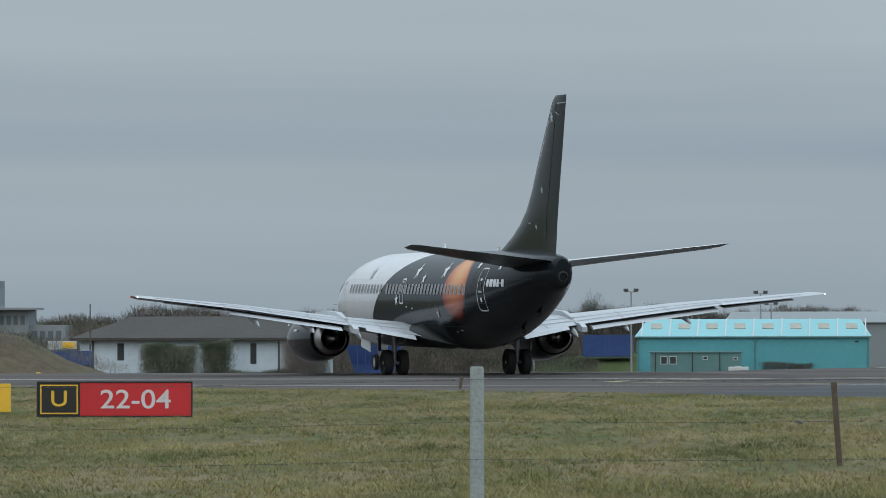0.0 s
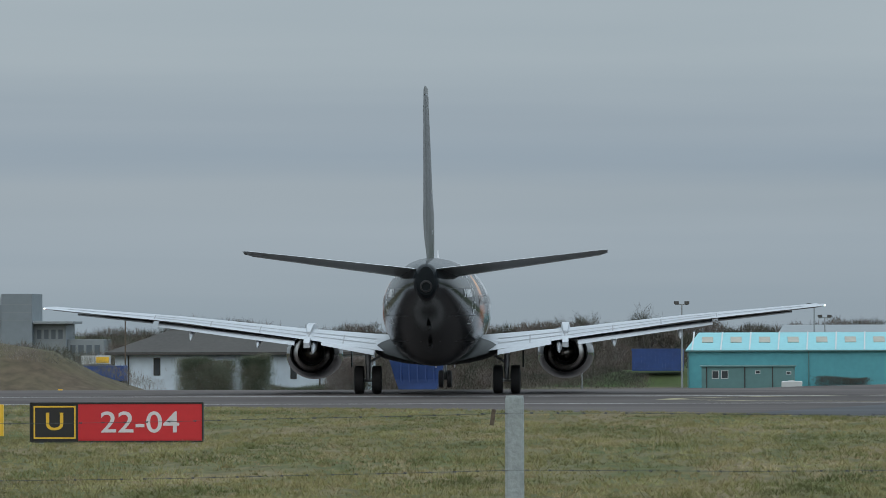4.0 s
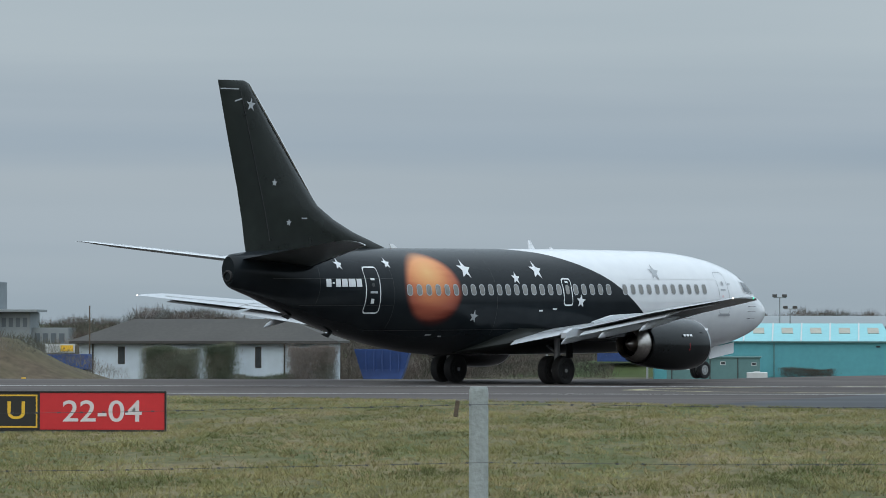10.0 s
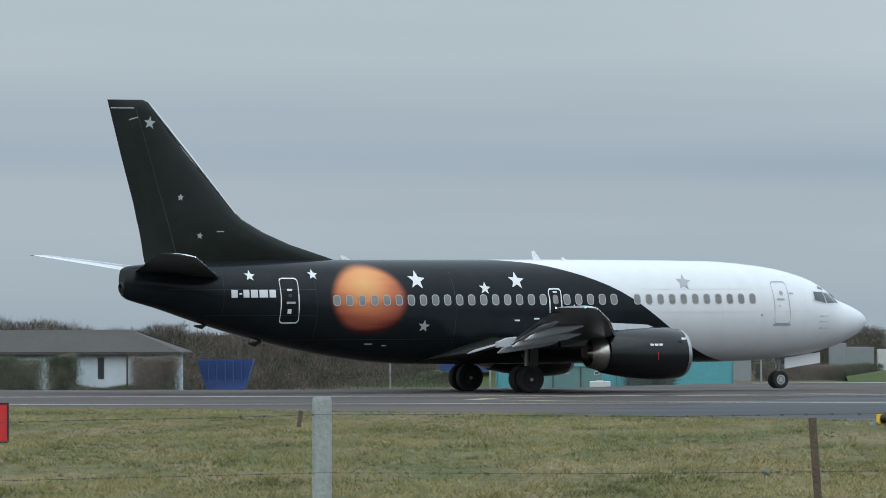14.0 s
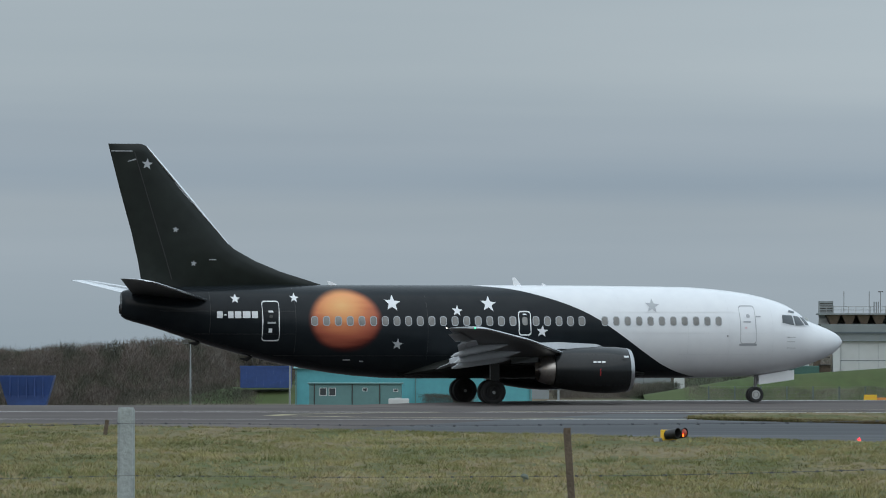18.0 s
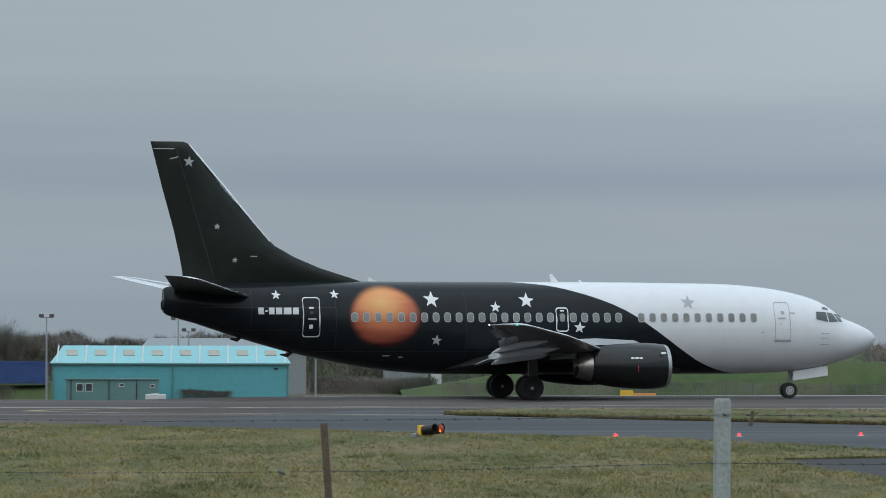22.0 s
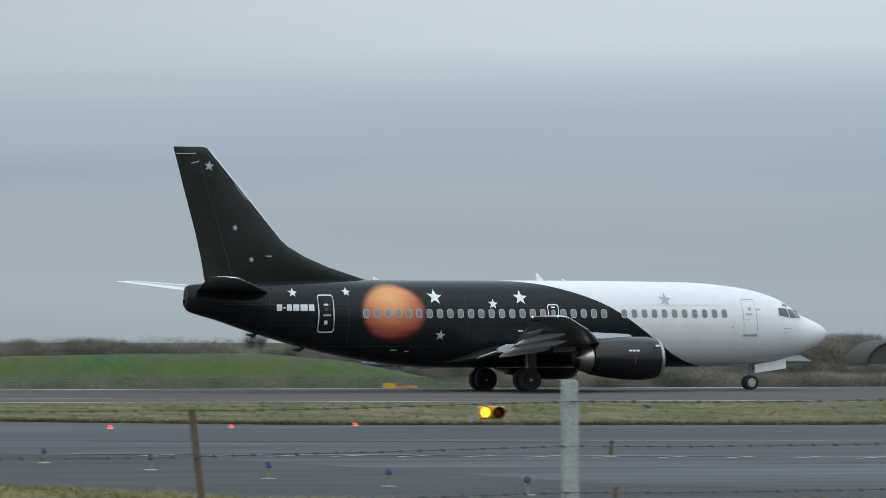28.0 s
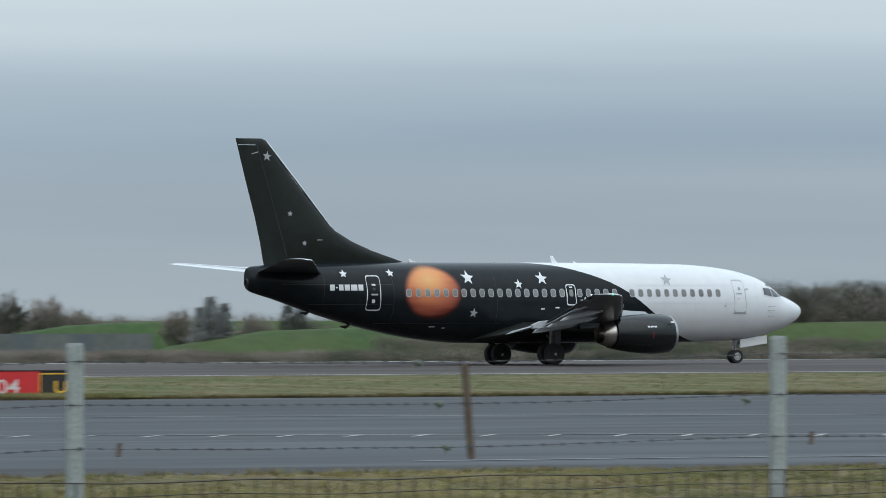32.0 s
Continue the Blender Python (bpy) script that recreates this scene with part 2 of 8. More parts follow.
def blade_material(name, colors, rough=0.95, clumps=0.0):
    """Single leaves, each of its own tone; clumps is the size in metres over which the growth changes."""
    m = bpy.data.materials.new(name)
    m.use_nodes = True
    nt = m.node_tree
    b = nt.nodes["Principled BSDF"]
    b.inputs["Roughness"].default_value = rough
    b.inputs["Specular IOR Level"].default_value = 0.15
    g, r = nt.nodes.new("ShaderNodeNewGeometry"), nt.nodes.new("ShaderNodeValToRGB")
    while len(r.color_ramp.elements) < len(colors):
        r.color_ramp.elements.new(0.5)
    for k, (e, c) in enumerate(zip(r.color_ramp.elements, colors)):
        e.position, e.color = k / (len(colors) - 1), (*c, 1)
    nt.links.new(g.outputs["Random Per Island"], r.inputs[0])
    if not clumps:
        nt.links.new(r.outputs[0], b.inputs["Base Color"])
        return m
    co, mp, ns, cr, mx = (nt.nodes.new("ShaderNode" + k) for k in ("TexCoord", "Mapping", "TexNoise", "ValToRGB", "Mix"))
    mp.inputs["Scale"].default_value = (1, 0.25, 1.5)
    ns.inputs["Scale"].default_value = 1 / clumps
    ns.inputs["Detail"].default_value = 3.0
    e = cr.color_ramp.elements
    e[0].position, e[0].color = 0.34, (0.50, 0.56, 0.48, 1)
    e[1].position, e[1].color = 0.66, (1.35, 1.30, 1.26, 1)
    e.new(0.45).color = (0.82, 0.84, 0.74, 1)
    e.new(0.54).color = (1.12, 1.0, 0.95, 1)
    mx.data_type, mx.blend_type = "RGBA", "MULTIPLY"
    mx.inputs[0].default_value = 1.0
    nt.links.new(co.outputs["Object"], mp.inputs[0])
    nt.links.new(mp.outputs[0], ns.inputs[0])
    nt.links.new(ns.outputs[0], cr.inputs[0])
    nt.links.new(r.outputs[0], mx.inputs[6])
    nt.links.new(cr.outputs[0], mx.inputs[7])
    nt.links.new(mx.outputs[2], b.inputs["Base Color"])
    return m


GRASS = grass_material()
FIELD = ground_material("green_field", (0.028, 0.055, 0.016), (0.045, 0.085, 0.025), (0.065, 0.075, 0.03), 0.8, 0.95, 0.3, (1, 0.4, 1), 0.2, 0.02)
RUNWAY = ground_material("runway_asphalt", (0.068, 0.059, 0.057), (0.114, 0.100, 0.095), (0.050, 0.043, 0.041), 2.2, 0.85, 0.1, (0.07, 0.3, 1), 0.12)
TAXI = ground_material("damp_taxiway_asphalt", (0.037, 0.039, 0.043), (0.094, 0.099, 0.106), (0.026, 0.028, 0.032), 1.6, 0.7, 0.1, (0.05, 0.28, 1), 0.16)
OLD_TAXI = ground_material("old_dark_asphalt", (0.032, 0.032, 0.033), (0.064, 0.064, 0.065), (0.026, 0.026, 0.027), 1.8, 0.75, 0.1, (0.15, 0.3, 1), 0.16)
EARTH = ground_material("scrubby_earth", (0.06, 0.045, 0.03), (0.105, 0.08, 0.052), (0.075, 0.075, 0.035), 1.2, 0.95, 0.6)
SATIN_BLACK = material("satin_black_paint", (0.0105, 0.0135, 0.0115), 0.26, vary=0.35, fine=2, spec=0.24)
BLACK = material("gloss_black_paint", (0.0105, 0.012, 0.0125), 0.14, vary=0.2, coat=0.0, spec=0.30)
WHITE = material("white_aircraft_paint", (0.72, 0.74, 0.76), 0.32, vary=0.04, coat=0.3)
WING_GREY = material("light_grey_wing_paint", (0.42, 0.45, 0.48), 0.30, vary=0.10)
# wing grey darkened for downward faces and ailerons: shade painted into the colour
WING_UNDER = material("shaded_wing_grey", (0.085, 0.090, 0.092), 0.30, vary=0.18, fine=3)
METAL = material("bare_aluminium", (0.72, 0.73, 0.74), 0.24, 1.0, vary=0.06)
DULL_METAL = material("exhaust_metal", (0.50, 0.47, 0.44), 0.32, 1.0, vary=0.25)
DARK = material("dark_cavity", (0.012, 0.012, 0.013), 0.7, vary=0.2)
RUBBER = material("tyre_rubber", (0.016, 0.016, 0.017), 0.75, vary=0.2)
HUB = material("grey_wheel_hub", (0.42, 0.43, 0.43), 0.4, 0.4, vary=0.15)
GEAR_DARK = material("dark_main_wheel_hub", (0.014, 0.014, 0.015), 0.7, 0.0, vary=0.2)
STEEL = material("gear_leg_grey", (0.30, 0.31, 0.32), 0.4, 0.5, vary=0.15)
GLASS = material("cabin_glass", (0.05, 0.058, 0.064), 0.08, vary=0.3, fine=2, spec=0.5)
PANE = material("cabin_window_shade", (0.17, 0.168, 0.16), 0.22, vary=0.35, fine=3)
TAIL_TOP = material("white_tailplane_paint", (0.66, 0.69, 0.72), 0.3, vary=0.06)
STAR = material("white_star_paint", (0.60, 0.62, 0.64), 0.35, vary=0.04)
SILVER = material("silver_star_paint", (0.32, 0.34, 0.36), 0.35, vary=0.05)
OUTLINE = material("grey_door_outline", (0.30, 0.32, 0.34), 0.5, vary=0.05)
CONCRETE = material("weathered_concrete", (0.26, 0.29, 0.29), 0.85, vary=0.3, fine=28, coarse=3, bump=0.5)
WOOD = material("grey_brown_wood", (0.095, 0.072, 0.052), 0.9, vary=0.35, fine=40, coarse=4, bump=0.6)
RUST = material("rusty_galvanised_wire", (0.125, 0.12, 0.115), 0.7, 0.3, vary=0.3)
BARB = material("dull_dark_barbed_wire", (0.06, 0.064, 0.072), 0.75, 0.2, vary=0.3)
STRAINER = material("weathered_green_grey_metal", (0.13, 0.15, 0.13), 0.8, 0.2, vary=0.4)
NETTING = material("dark_rusted_netting", (0.055, 0.05, 0.046), 0.8, 0.2, vary=0.3)
LINE_WHITE = material("worn_white_marking", (0.42, 0.42, 0.41), 0.9, spec=0.1, vary=0.35, fine=3, coarse=0.3)
FAINT_WHITE = material("faded_white_marking", (0.19, 0.195, 0.20), 0.9, spec=0.08, vary=0.6, fine=2, coarse=0.3)
LINE_YELLOW = material("worn_yellow_marking", (0.27, 0.24, 0.13), 0.7, vary=0.35, fine=3, coarse=0.3)
SIGN_RED = material("sign_red_face", (0.50, 0.016, 0.022), 0.4, vary=0.06)
SIGN_BLACK = material("sign_black_face", (0.012, 0.012, 0.012), 0.5, vary=0.1)
SIGN_ORANGE = material("marker_orange", (0.62, 0.25, 0.06), 0.6, vary=0.15)
FAIRING_BLACK = material("matt_black_fairing", (0.016, 0.018, 0.0165), 0.42, vary=0.3, spec=0.14)
SIGN_YELLOW = material("sign_yellow", (0.72, 0.43, 0.03), 0.5, vary=0.1)
BOX_ORANGE = material("orange_yellow_box_paint", (0.66, 0.32, 0.02), 0.5, vary=0.12)
SIGN_WHITE = material("sign_white_legend", (0.60, 0.56, 0.56), 0.5, vary=0.08)
LAMP_RED = material("red_lamp_glow", (1.0, 0.010, 0.013), emit=9.0)
LAMP_AMBER = material("amber_lamp_glow", (1.0, 0.33, 0.012), emit=4.0)
LAMP_BLUE = material("blue_lamp_glass", (0.016, 0.010, 0.085), 0.15, vary=0.1)
BULB_ORANGE = material("lit_orange_bulb", (1.0, 0.14, 0.008), emit=3.0)
LENS_RED = material("orange_red_lens_glass", (0.42, 0.05, 0.02), 0.3, vary=0.15)
LENS_DULL = material("unlit_amber_lens", (0.16, 0.035, 0.012), 0.25, vary=0.1)
SEAM_WHITE = material("shaded_skin_seam", (0.56, 0.58, 0.60), 0.5, vary=0.1)
SEAM_PINK = material("faint_pink_stencil", (0.60, 0.44, 0.46), 0.5, vary=0.1)
SEAM_BLACK = material("dark_skin_seam", (0.020, 0.022, 0.022), 0.4, vary=0.1)
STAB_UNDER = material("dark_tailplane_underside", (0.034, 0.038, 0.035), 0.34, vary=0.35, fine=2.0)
NAV_GREEN = material("green_tip_light", (0.1, 1.0, 0.5), emit=0.7)
NAV_WHITE = material("white_tip_light", (1.0, 0.93, 0.82), emit=1.1)
NAV_RED = material("red_tip_light", (1.0, 0.1, 0.05), emit=0.2)
CYAN_WALL = material("turquoise_cladding", (0.075, 0.30, 0.34), 0.6, vary=0.1, fine=2, coarse=0.2)
CYAN_ROOF = material("pale_turquoise_roof", (0.20, 0.44, 0.475), 0.6, vary=0.07, fine=2, coarse=0.2)
TEAL = material("grey_green_cabin_panel", (0.09, 0.19, 0.19), 0.6, vary=0.1, fine=2, coarse=0.3)
SKYLIGHT = material("dirty_skylight_plastic", (0.30, 0.29, 0.24), 0.5, vary=0.15, fine=2)
RENDER = material("pale_painted_wall", (0.50, 0.58, 0.64), 0.8, vary=0.12, fine=1.5, coarse=0.2)
ROOF_BROWN = material("dark_sheet_roof", (0.045, 0.042, 0.038), 0.8, vary=0.25, fine=3, coarse=0.3)
OFFICE = material("grey_office_cladding", (0.085, 0.105, 0.12), 0.6, vary=0.12, fine=1, coarse=0.1)
BARN_ROOF = material("dull_fibre_cement_roof", (0.135, 0.15, 0.155), 0.9, vary=0.25, fine=1, coarse=0.2, spec=0.15)
TERMINAL = material("blue_grey_terminal_cladding", (0.17, 0.20, 0.22), 0.55, vary=0.15, fine=1, coarse=0.1)
OFFICE_PALE = material("pale_office_cladding", (0.20, 0.225, 0.235), 0.6, vary=0.1, fine=1, coarse=0.1)
SHED_WHITE = material("white_shed_cladding", (0.46, 0.48, 0.48), 0.6, vary=0.08, fine=1, coarse=0.15)
BLUE = material("blue_container_paint", (0.020, 0.055, 0.19), 0.6, vary=0.2, fine=2)
GALV = material("galvanised_steel", (0.30, 0.32, 0.33), 0.45, 0.6, vary=0.12)
DEEP_TEAL = material("dark_green_base_paint", (0.035, 0.10, 0.085), 0.6, vary=0.15, fine=2, coarse=0.3)
CAR_NAVY = material("navy_car_paint", (0.012, 0.020, 0.052), 0.3, vary=0.1)
WALL_GREY = material("weathered_wall_panel", (0.118, 0.128, 0.128), 0.8, vary=0.25, fine=1.2, coarse=0.2)
SIGN_PINK = material("faded_red_sign", (0.42, 0.12, 0.12), 0.6, vary=0.1)
# both barks are lifted paler and greyer: distance haze put into the colour
FAR_BARK = material("hazed_far_bark", (0.12, 0.115, 0.108), 0.95, vary=0.3, fine=6)
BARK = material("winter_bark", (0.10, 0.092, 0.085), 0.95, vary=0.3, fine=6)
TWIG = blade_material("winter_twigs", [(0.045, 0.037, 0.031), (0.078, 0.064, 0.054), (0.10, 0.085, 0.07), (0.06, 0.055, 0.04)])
SHRUB = blade_material("dark_evergreen_leaves", [(0.085, 0.105, 0.082), (0.115, 0.135, 0.105), (0.15, 0.16, 0.13), (0.10, 0.115, 0.09)], clumps=3.0)
LIP = material("dulled_inlet_metal", (0.36, 0.37, 0.38), 0.42, vary=0.15, metal=0.9)
# needles and far twigs are greyed and lightened to carry the haze of distance
CONIFER = material("hazed_conifer_needles", (0.17, 0.18, 0.175), 0.95, vary=0.3, fine=1.0, coarse=0.12)
FAR_TWIG = blade_material("hazed_far_twigs", [(0.11, 0.105, 0.10), (0.15, 0.14, 0.132), (0.19, 0.18, 0.17), (0.13, 0.13, 0.115)], clumps=5.0)
# the palest twigs: ordinary winter hedge with the most haze mixed in
PALE_TWIG = blade_material("hazed_pale_twigs", [(0.13, 0.125, 0.115), (0.18, 0.17, 0.155), (0.22, 0.205, 0.185), (0.15, 0.15, 0.13)], clumps=4.0)
DRY_BLADE = blade_material("dead_brown_blades", [(0.17, 0.13, 0.06), (0.12, 0.09, 0.04), (0.11, 0.105, 0.04), (0.20, 0.16, 0.08)])
BLADE = blade_material("grass_blades", [(0.170, 0.180, 0.076), (0.210, 0.208, 0.094), (0.245, 0.225, 0.125), (0.180, 0.200, 0.083)], clumps=2.6)
STRAW = blade_material("dry_grass_blades", [(0.285, 0.245, 0.155), (0.235, 0.198, 0.116), (0.192, 0.19, 0.092), (0.30, 0.26, 0.168)], clumps=3.5)
# dead grass of the island lip, its edge shadow painted into the blade colour
LIP_BLADE = blade_material("shaded_dead_blades", [(0.045, 0.036, 0.020), (0.07, 0.056, 0.030), (0.09, 0.072, 0.036), (0.06, 0.058, 0.026)], clumps=1.5)
# between TWIG and FAR_TWIG: a little haze in the brown
MID_TWIG = blade_material("hazed_brown_twigs", [(0.062, 0.056, 0.052), (0.090, 0.082, 0.076), (0.118, 0.108, 0.10), (0.078, 0.076, 0.066)], clumps=4.0)
MAST_RED = material("mast_red", (0.45, 0.09, 0.06), 0.6, vary=0.1)


# ---- mesh helpers ----
def mesh_of(name, bm, mat, smooth=False):
    me = bpy.data.meshes.new(name)
    bmesh.ops.recalc_face_normals(bm, faces=bm.faces[:])
    bm.to_mesh(me)
    bm.free()
    for m in (mat if isinstance(mat, (list, tuple)) else [mat]):
        me.materials.append(m)
    if smooth:
        me.shade_smooth()
        me.set_sharp_from_angle(angle=radians(38))
    return me


def part(name, bm, mat, parent, label="", smooth=False):
    ob = new(name, mesh_of(name, bm, mat, smooth))
    ob.parent = parent
    return tagged(ob, label)


def shared(name, mesh, parent, m=None):
    ob = new(name, mesh)
    ob.parent = parent
    if m is not None:
        ob.matrix_basis = m
    return ob


def thing(name, m, label, category, group="", kind=""):
    ob = new(name)
    ob.matrix_basis = m
    return tagged(ob, label, category, group, kind)


def soft_box(bm, x0, x1, y0, y1, z0, z1, bevel=0.0):
    vs = bmesh.ops.create_cube(bm, size=1.0)["verts"]
    for v in vs:
        v.co = Vector((x0 + (v.co.x + 0.5) * (x1 - x0), y0 + (v.co.y + 0.5) * (y1 - y0), z0 + (v.co.z + 0.5) * (z1 - z0)))
    if bevel:
        es = list({e for v in vs for e in v.link_edges})
        bmesh.ops.bevel(bm, geom=es, offset=bevel, segments=2, affect="EDGES", profile=0.5)
    return bm


def block(*a, **k):
    return soft_box(bmesh.new(), *a, **k)


def tube(bm, points, radii, sides=8, caps=True):
    """A tapering tube through points."""
    rings = []
    for i, p in enumerate(points):
        p = Vector(p)
        d = (Vector(points[min(i + 1, len(points) - 1)]) - Vector(points[max(i - 1, 0)])).normalized()
        u = d.orthogonal().normalized() if abs(d.z) > 0.99 else d.cross(Vector((0, 0, 1))).normalized()
        w = d.cross(u)
        r = radii[i] if isinstance(radii, (list, tuple)) else radii
        rings.append([bm.verts.new(p + (u * math.cos(2 * math.pi * k / sides) + w * math.sin(2 * math.pi * k / sides)) * r) for k in range(sides)])
    for a, b in zip(rings, rings[1:]):
        for k in range(sides):
            bm.faces.new((a[k], a[(k + 1) % sides], b[(k + 1) % sides], b[k]))
    if caps:
        bm.faces.new(rings[0][::-1])
        bm.faces.new(rings[-1])
    return bm


def loft(bm, rings, caps=True, closed=True):
    made = [[bm.verts.new(p) for p in r] for r in rings]
    n = len(made[0])
    for a, b in zip(made, made[1:]):
        for k in range(n if closed else n - 1):
            bm.faces.new((a[k], a[(k + 1) % n], b[(k + 1) % n], b[k]))
    if caps:
        bm.faces.new(made[0][::-1])
        bm.faces.new(made[-1])
    return bm


def smooth_table(table):
    """A smooth curve through rows (x, values...)."""
    t = np.array(sorted(table), dtype=float)
    x, y = t[:, 0], t[:, 1:]
    d = np.diff(y, axis=0) / np.diff(x)[:, None]
    s = np.zeros_like(y)
    s[0], s[-1] = d[0], d[-1]
    for i in range(1, len(x) - 1):
        same = (d[i - 1] * d[i]) > 0
        s[i] = np.where(same, 2 * d[i - 1] * d[i] / np.where(same, d[i - 1] + d[i], 1), 0)

    def at(v):
        i = int(np.clip(np.searchsorted(x, v) - 1, 0, len(x) - 2))
        h = x[i + 1] - x[i]
        u = (v - x[i]) / h
        return ((1 + 2 * u) * (1 - u) ** 2 * y[i] + u * (1 - u) ** 2 * h * s[i] + u * u * (3 - 2 * u) * y[i + 1] + u * u * (u - 1) * h * s[i + 1])
    return at


def polygon_sheet(name, outline, z, mat, thick=0.03):
    """A flat sheet with a real edge, cut to an outline of any shape."""
    pts, _, faces, *_ = delaunay_2d_cdt([Vector(p) for p in outline], [], [list(range(len(outline)))], 1, 1e-5)
    bm = bmesh.new()
    top = [bm.verts.new((p.x, p.y, z)) for p in pts]
    for f in faces:
        bm.faces.new([top[i] for i in f])
    rim = [e for e in bm.edges if len(e.link_faces) == 1]
    made = bmesh.ops.extrude_edge_only(bm, edges=rim)["geom"]
    for v in made:
        if isinstance(v, bmesh.types.BMVert):
            v.co.z -= thick
    for f in bm.faces:
        f.normal_update()
        if abs(f.normal.z) > 0.5 and f.normal.z < 0:
            f.normal_flip()
    me = bpy.data.meshes.new(name)
    bm.to_mesh(me)
    bm.free()
    me.materials.append(mat)
    return new(name, me)


# ---- ground, runway, taxiway ----
def path_y(x):
    """The line along which the airliner rolls."""
    return float(np.interp(x, [-140, -20, -6, 1, 28, 50, 70, 105, 260], [217, 217, 221, 241, 248.7, 252.6, 254.6, 259.5, 272]))


def runway_z(x, y):
    """The runway rises gently to its crown behind the wheel tracks and falls away past it."""
    u = y - path_y(x)
    if u < -2.6:
        return 0.0
    return 0.0065 * (min(u, 10) + 2.6) - 0.02 * max(0.0, u - 10)


def terrain(x, y):
    """The land beyond the runway falls away gently."""
    z = -0.12
    if y > 230:
        z -= 0.95 * min(1.0, (y - 230) / 60)
    if y > 300:
        z -= 2.0 * min(1.0, (y - 300) / 190)
    if y > 1000:
        z += (y - 1000) * 0.0016
    return z


def grid_sheet(name, xs, ys, height, mat, smooth=True):
    bm = bmesh.new()
    grid = [[bm.verts.new((x, y, height(x, y))) for x in xs] for y in ys]
    for a, b in zip(grid, grid[1:]):
        for i in range(len(xs) - 1):
            bm.faces.new((a[i], a[i + 1], b[i + 1], b[i]))
    return new(name, mesh_of(name, bm, mat, smooth))


def build_ground():
    xs = [-4000, -2000, -1000] + list(range(-400, 521, 40)) + [1000, 2000, 4000]
    ys = [-300, -50, 20, 60, 120, 180, 230, 260, 290, 310, 330, 350, 390, 430, 470, 490, 520, 560, 620, 700, 800, 1000, 1300, 1800, 2600, 4600]
    ob = grid_sheet("ground", xs, ys, terrain, FIELD)
    tagged(ob, "flat green airfield land falling gently beyond the runway", "ground", kind="structure")
    yard = grid_sheet("yard_ground", [-400, -200, -120, -80, -40, 0, 14, 22], [296, 330, 370, 410, 450, 490, 540, 600, 700, 900], lambda x, y: terrain(x, y) + 0.05 - 0.4 * (x > 20), EARTH)
    tagged(yard, "brown scrubby earth around the yards and sheds", "ground", kind="structure")
    pave = polygon_sheet("taxiway", [(-140, 60), (260, 60), (260, 216), (-140, 200)], 0.0, TAXI, 0.1)
    tagged(pave, "damp blue-grey asphalt taxiway with worn markings", "taxiway", kind="structure")
    bm = bmesh.new()
    xs = [-140, -100, -60, -40, -30] + [x for x in range(-24, 40, 2)] + list(range(40, 140, 10)) + [160, 200, 260]
    rows = []
    for i in range(29):
        row = []
        for x in xs:
            near = float(np.interp(x, [-140, -7, 4, 260], [150, 150, 203.8, 214]))
            far = 288 + (x + 140) * 0.03
            y = near + (far - near) * i / 28
            row.append(bm.verts.new((x, y, 0.004 + runway_z(x, y))))
        rows.append(row)
    for a, b in zip(rows, rows[1:]):
        for i in range(len(xs) - 1):
            bm.faces.new((a[i], a[i + 1], b[i + 1], b[i]))
    run = new("runway", mesh_of("runway", bm, RUNWAY, True))
    tagged(run, "grey asphalt runway with worn white edge lines", "runway", kind="structure")


NEAR_GRASS = [(-140, 8), (140, 8), (140, 70), (60, 72), (40, 73), (27, 73.5), (18, 74.5), (13.6, 77), (11.6, 83), (10.2, 92), (9.7, 104),
              (9.9, 111), (13.6, 115), (13.9, 117), (11.8, 127), (9.5, 134.5), (6.3, 140.5), (3.8, 144.2), (0, 150.2), (-7, 159.5), (-16, 169.5), (-27, 177.5), (-60, 189), (-140, 196)]
ISLAND = [(6.3, 186.5), (10.9, 177.5), (17, 165.5), (23, 156), (28.5, 150.2), (42, 147.6), (62, 149.4), (82, 149), (140, 150), (260, 150),
          (260, 206), (112, 204), (58, 203.4), (37, 200), (24, 201.5), (9, 203.5), (6.6, 196)]


def rough_edge(outline, step, size, seed):
    rnd = random.Random(seed)
    out = []
    for (x0, y0), (x1, y1) in zip(outline, outline[1:] + outline[:1]):
        n = max(1, int(math.hypot(x1 - x0, y1 - y0) / step)) if max(abs(x0), abs(x1)) < 139 else 1
        for i in range(n):
            t = i / n
            out.append((x0 + (x1 - x0) * t + rnd.uniform(-size, size) * (i > 0), y0 + (y1 - y0) * t + rnd.uniform(-size, size) * (i > 0)))
    return out


def inside(x, y, poly):
    hit = False
    for (x0, y0), (x1, y1) in zip(poly, poly[1:] + poly[:1]):
        if (y0 > y) != (y1 > y) and x < (x1 - x0) * (y - y0) / (y1 - y0) + x0:
            hit = not hit
    return hit


def build_verges():
    a = polygon_sheet("grass_verge", rough_edge(NEAR_GRASS, 1.2, 0.18, 3), 0.05, GRASS, 0.12)
    tagged(a, "rough winter grass verge between fence and taxiway", "grass", kind="structure")
    b = polygon_sheet("grass_island", rough_edge(ISLAND, 1.2, 0.2, 4), 0.06, GRASS, 0.12)
    tagged(b, "strip of rough grass between taxiway and runway", "grass", kind="structure")


def build_old_asphalt():
    a = polygon_sheet("old_taxiway_edge", [(8, 113), (14.2, 113.6), (18.2, 106), (19.6, 96), (20.8, 87), (24, 80), (40, 77), (90, 75.5), (90, 70), (18, 72), (8, 90)], 0.006, OLD_TAXI, 0.05)
    tagged(a, "older dark asphalt shoulder beside the taxiway", "taxiway", kind="structure")


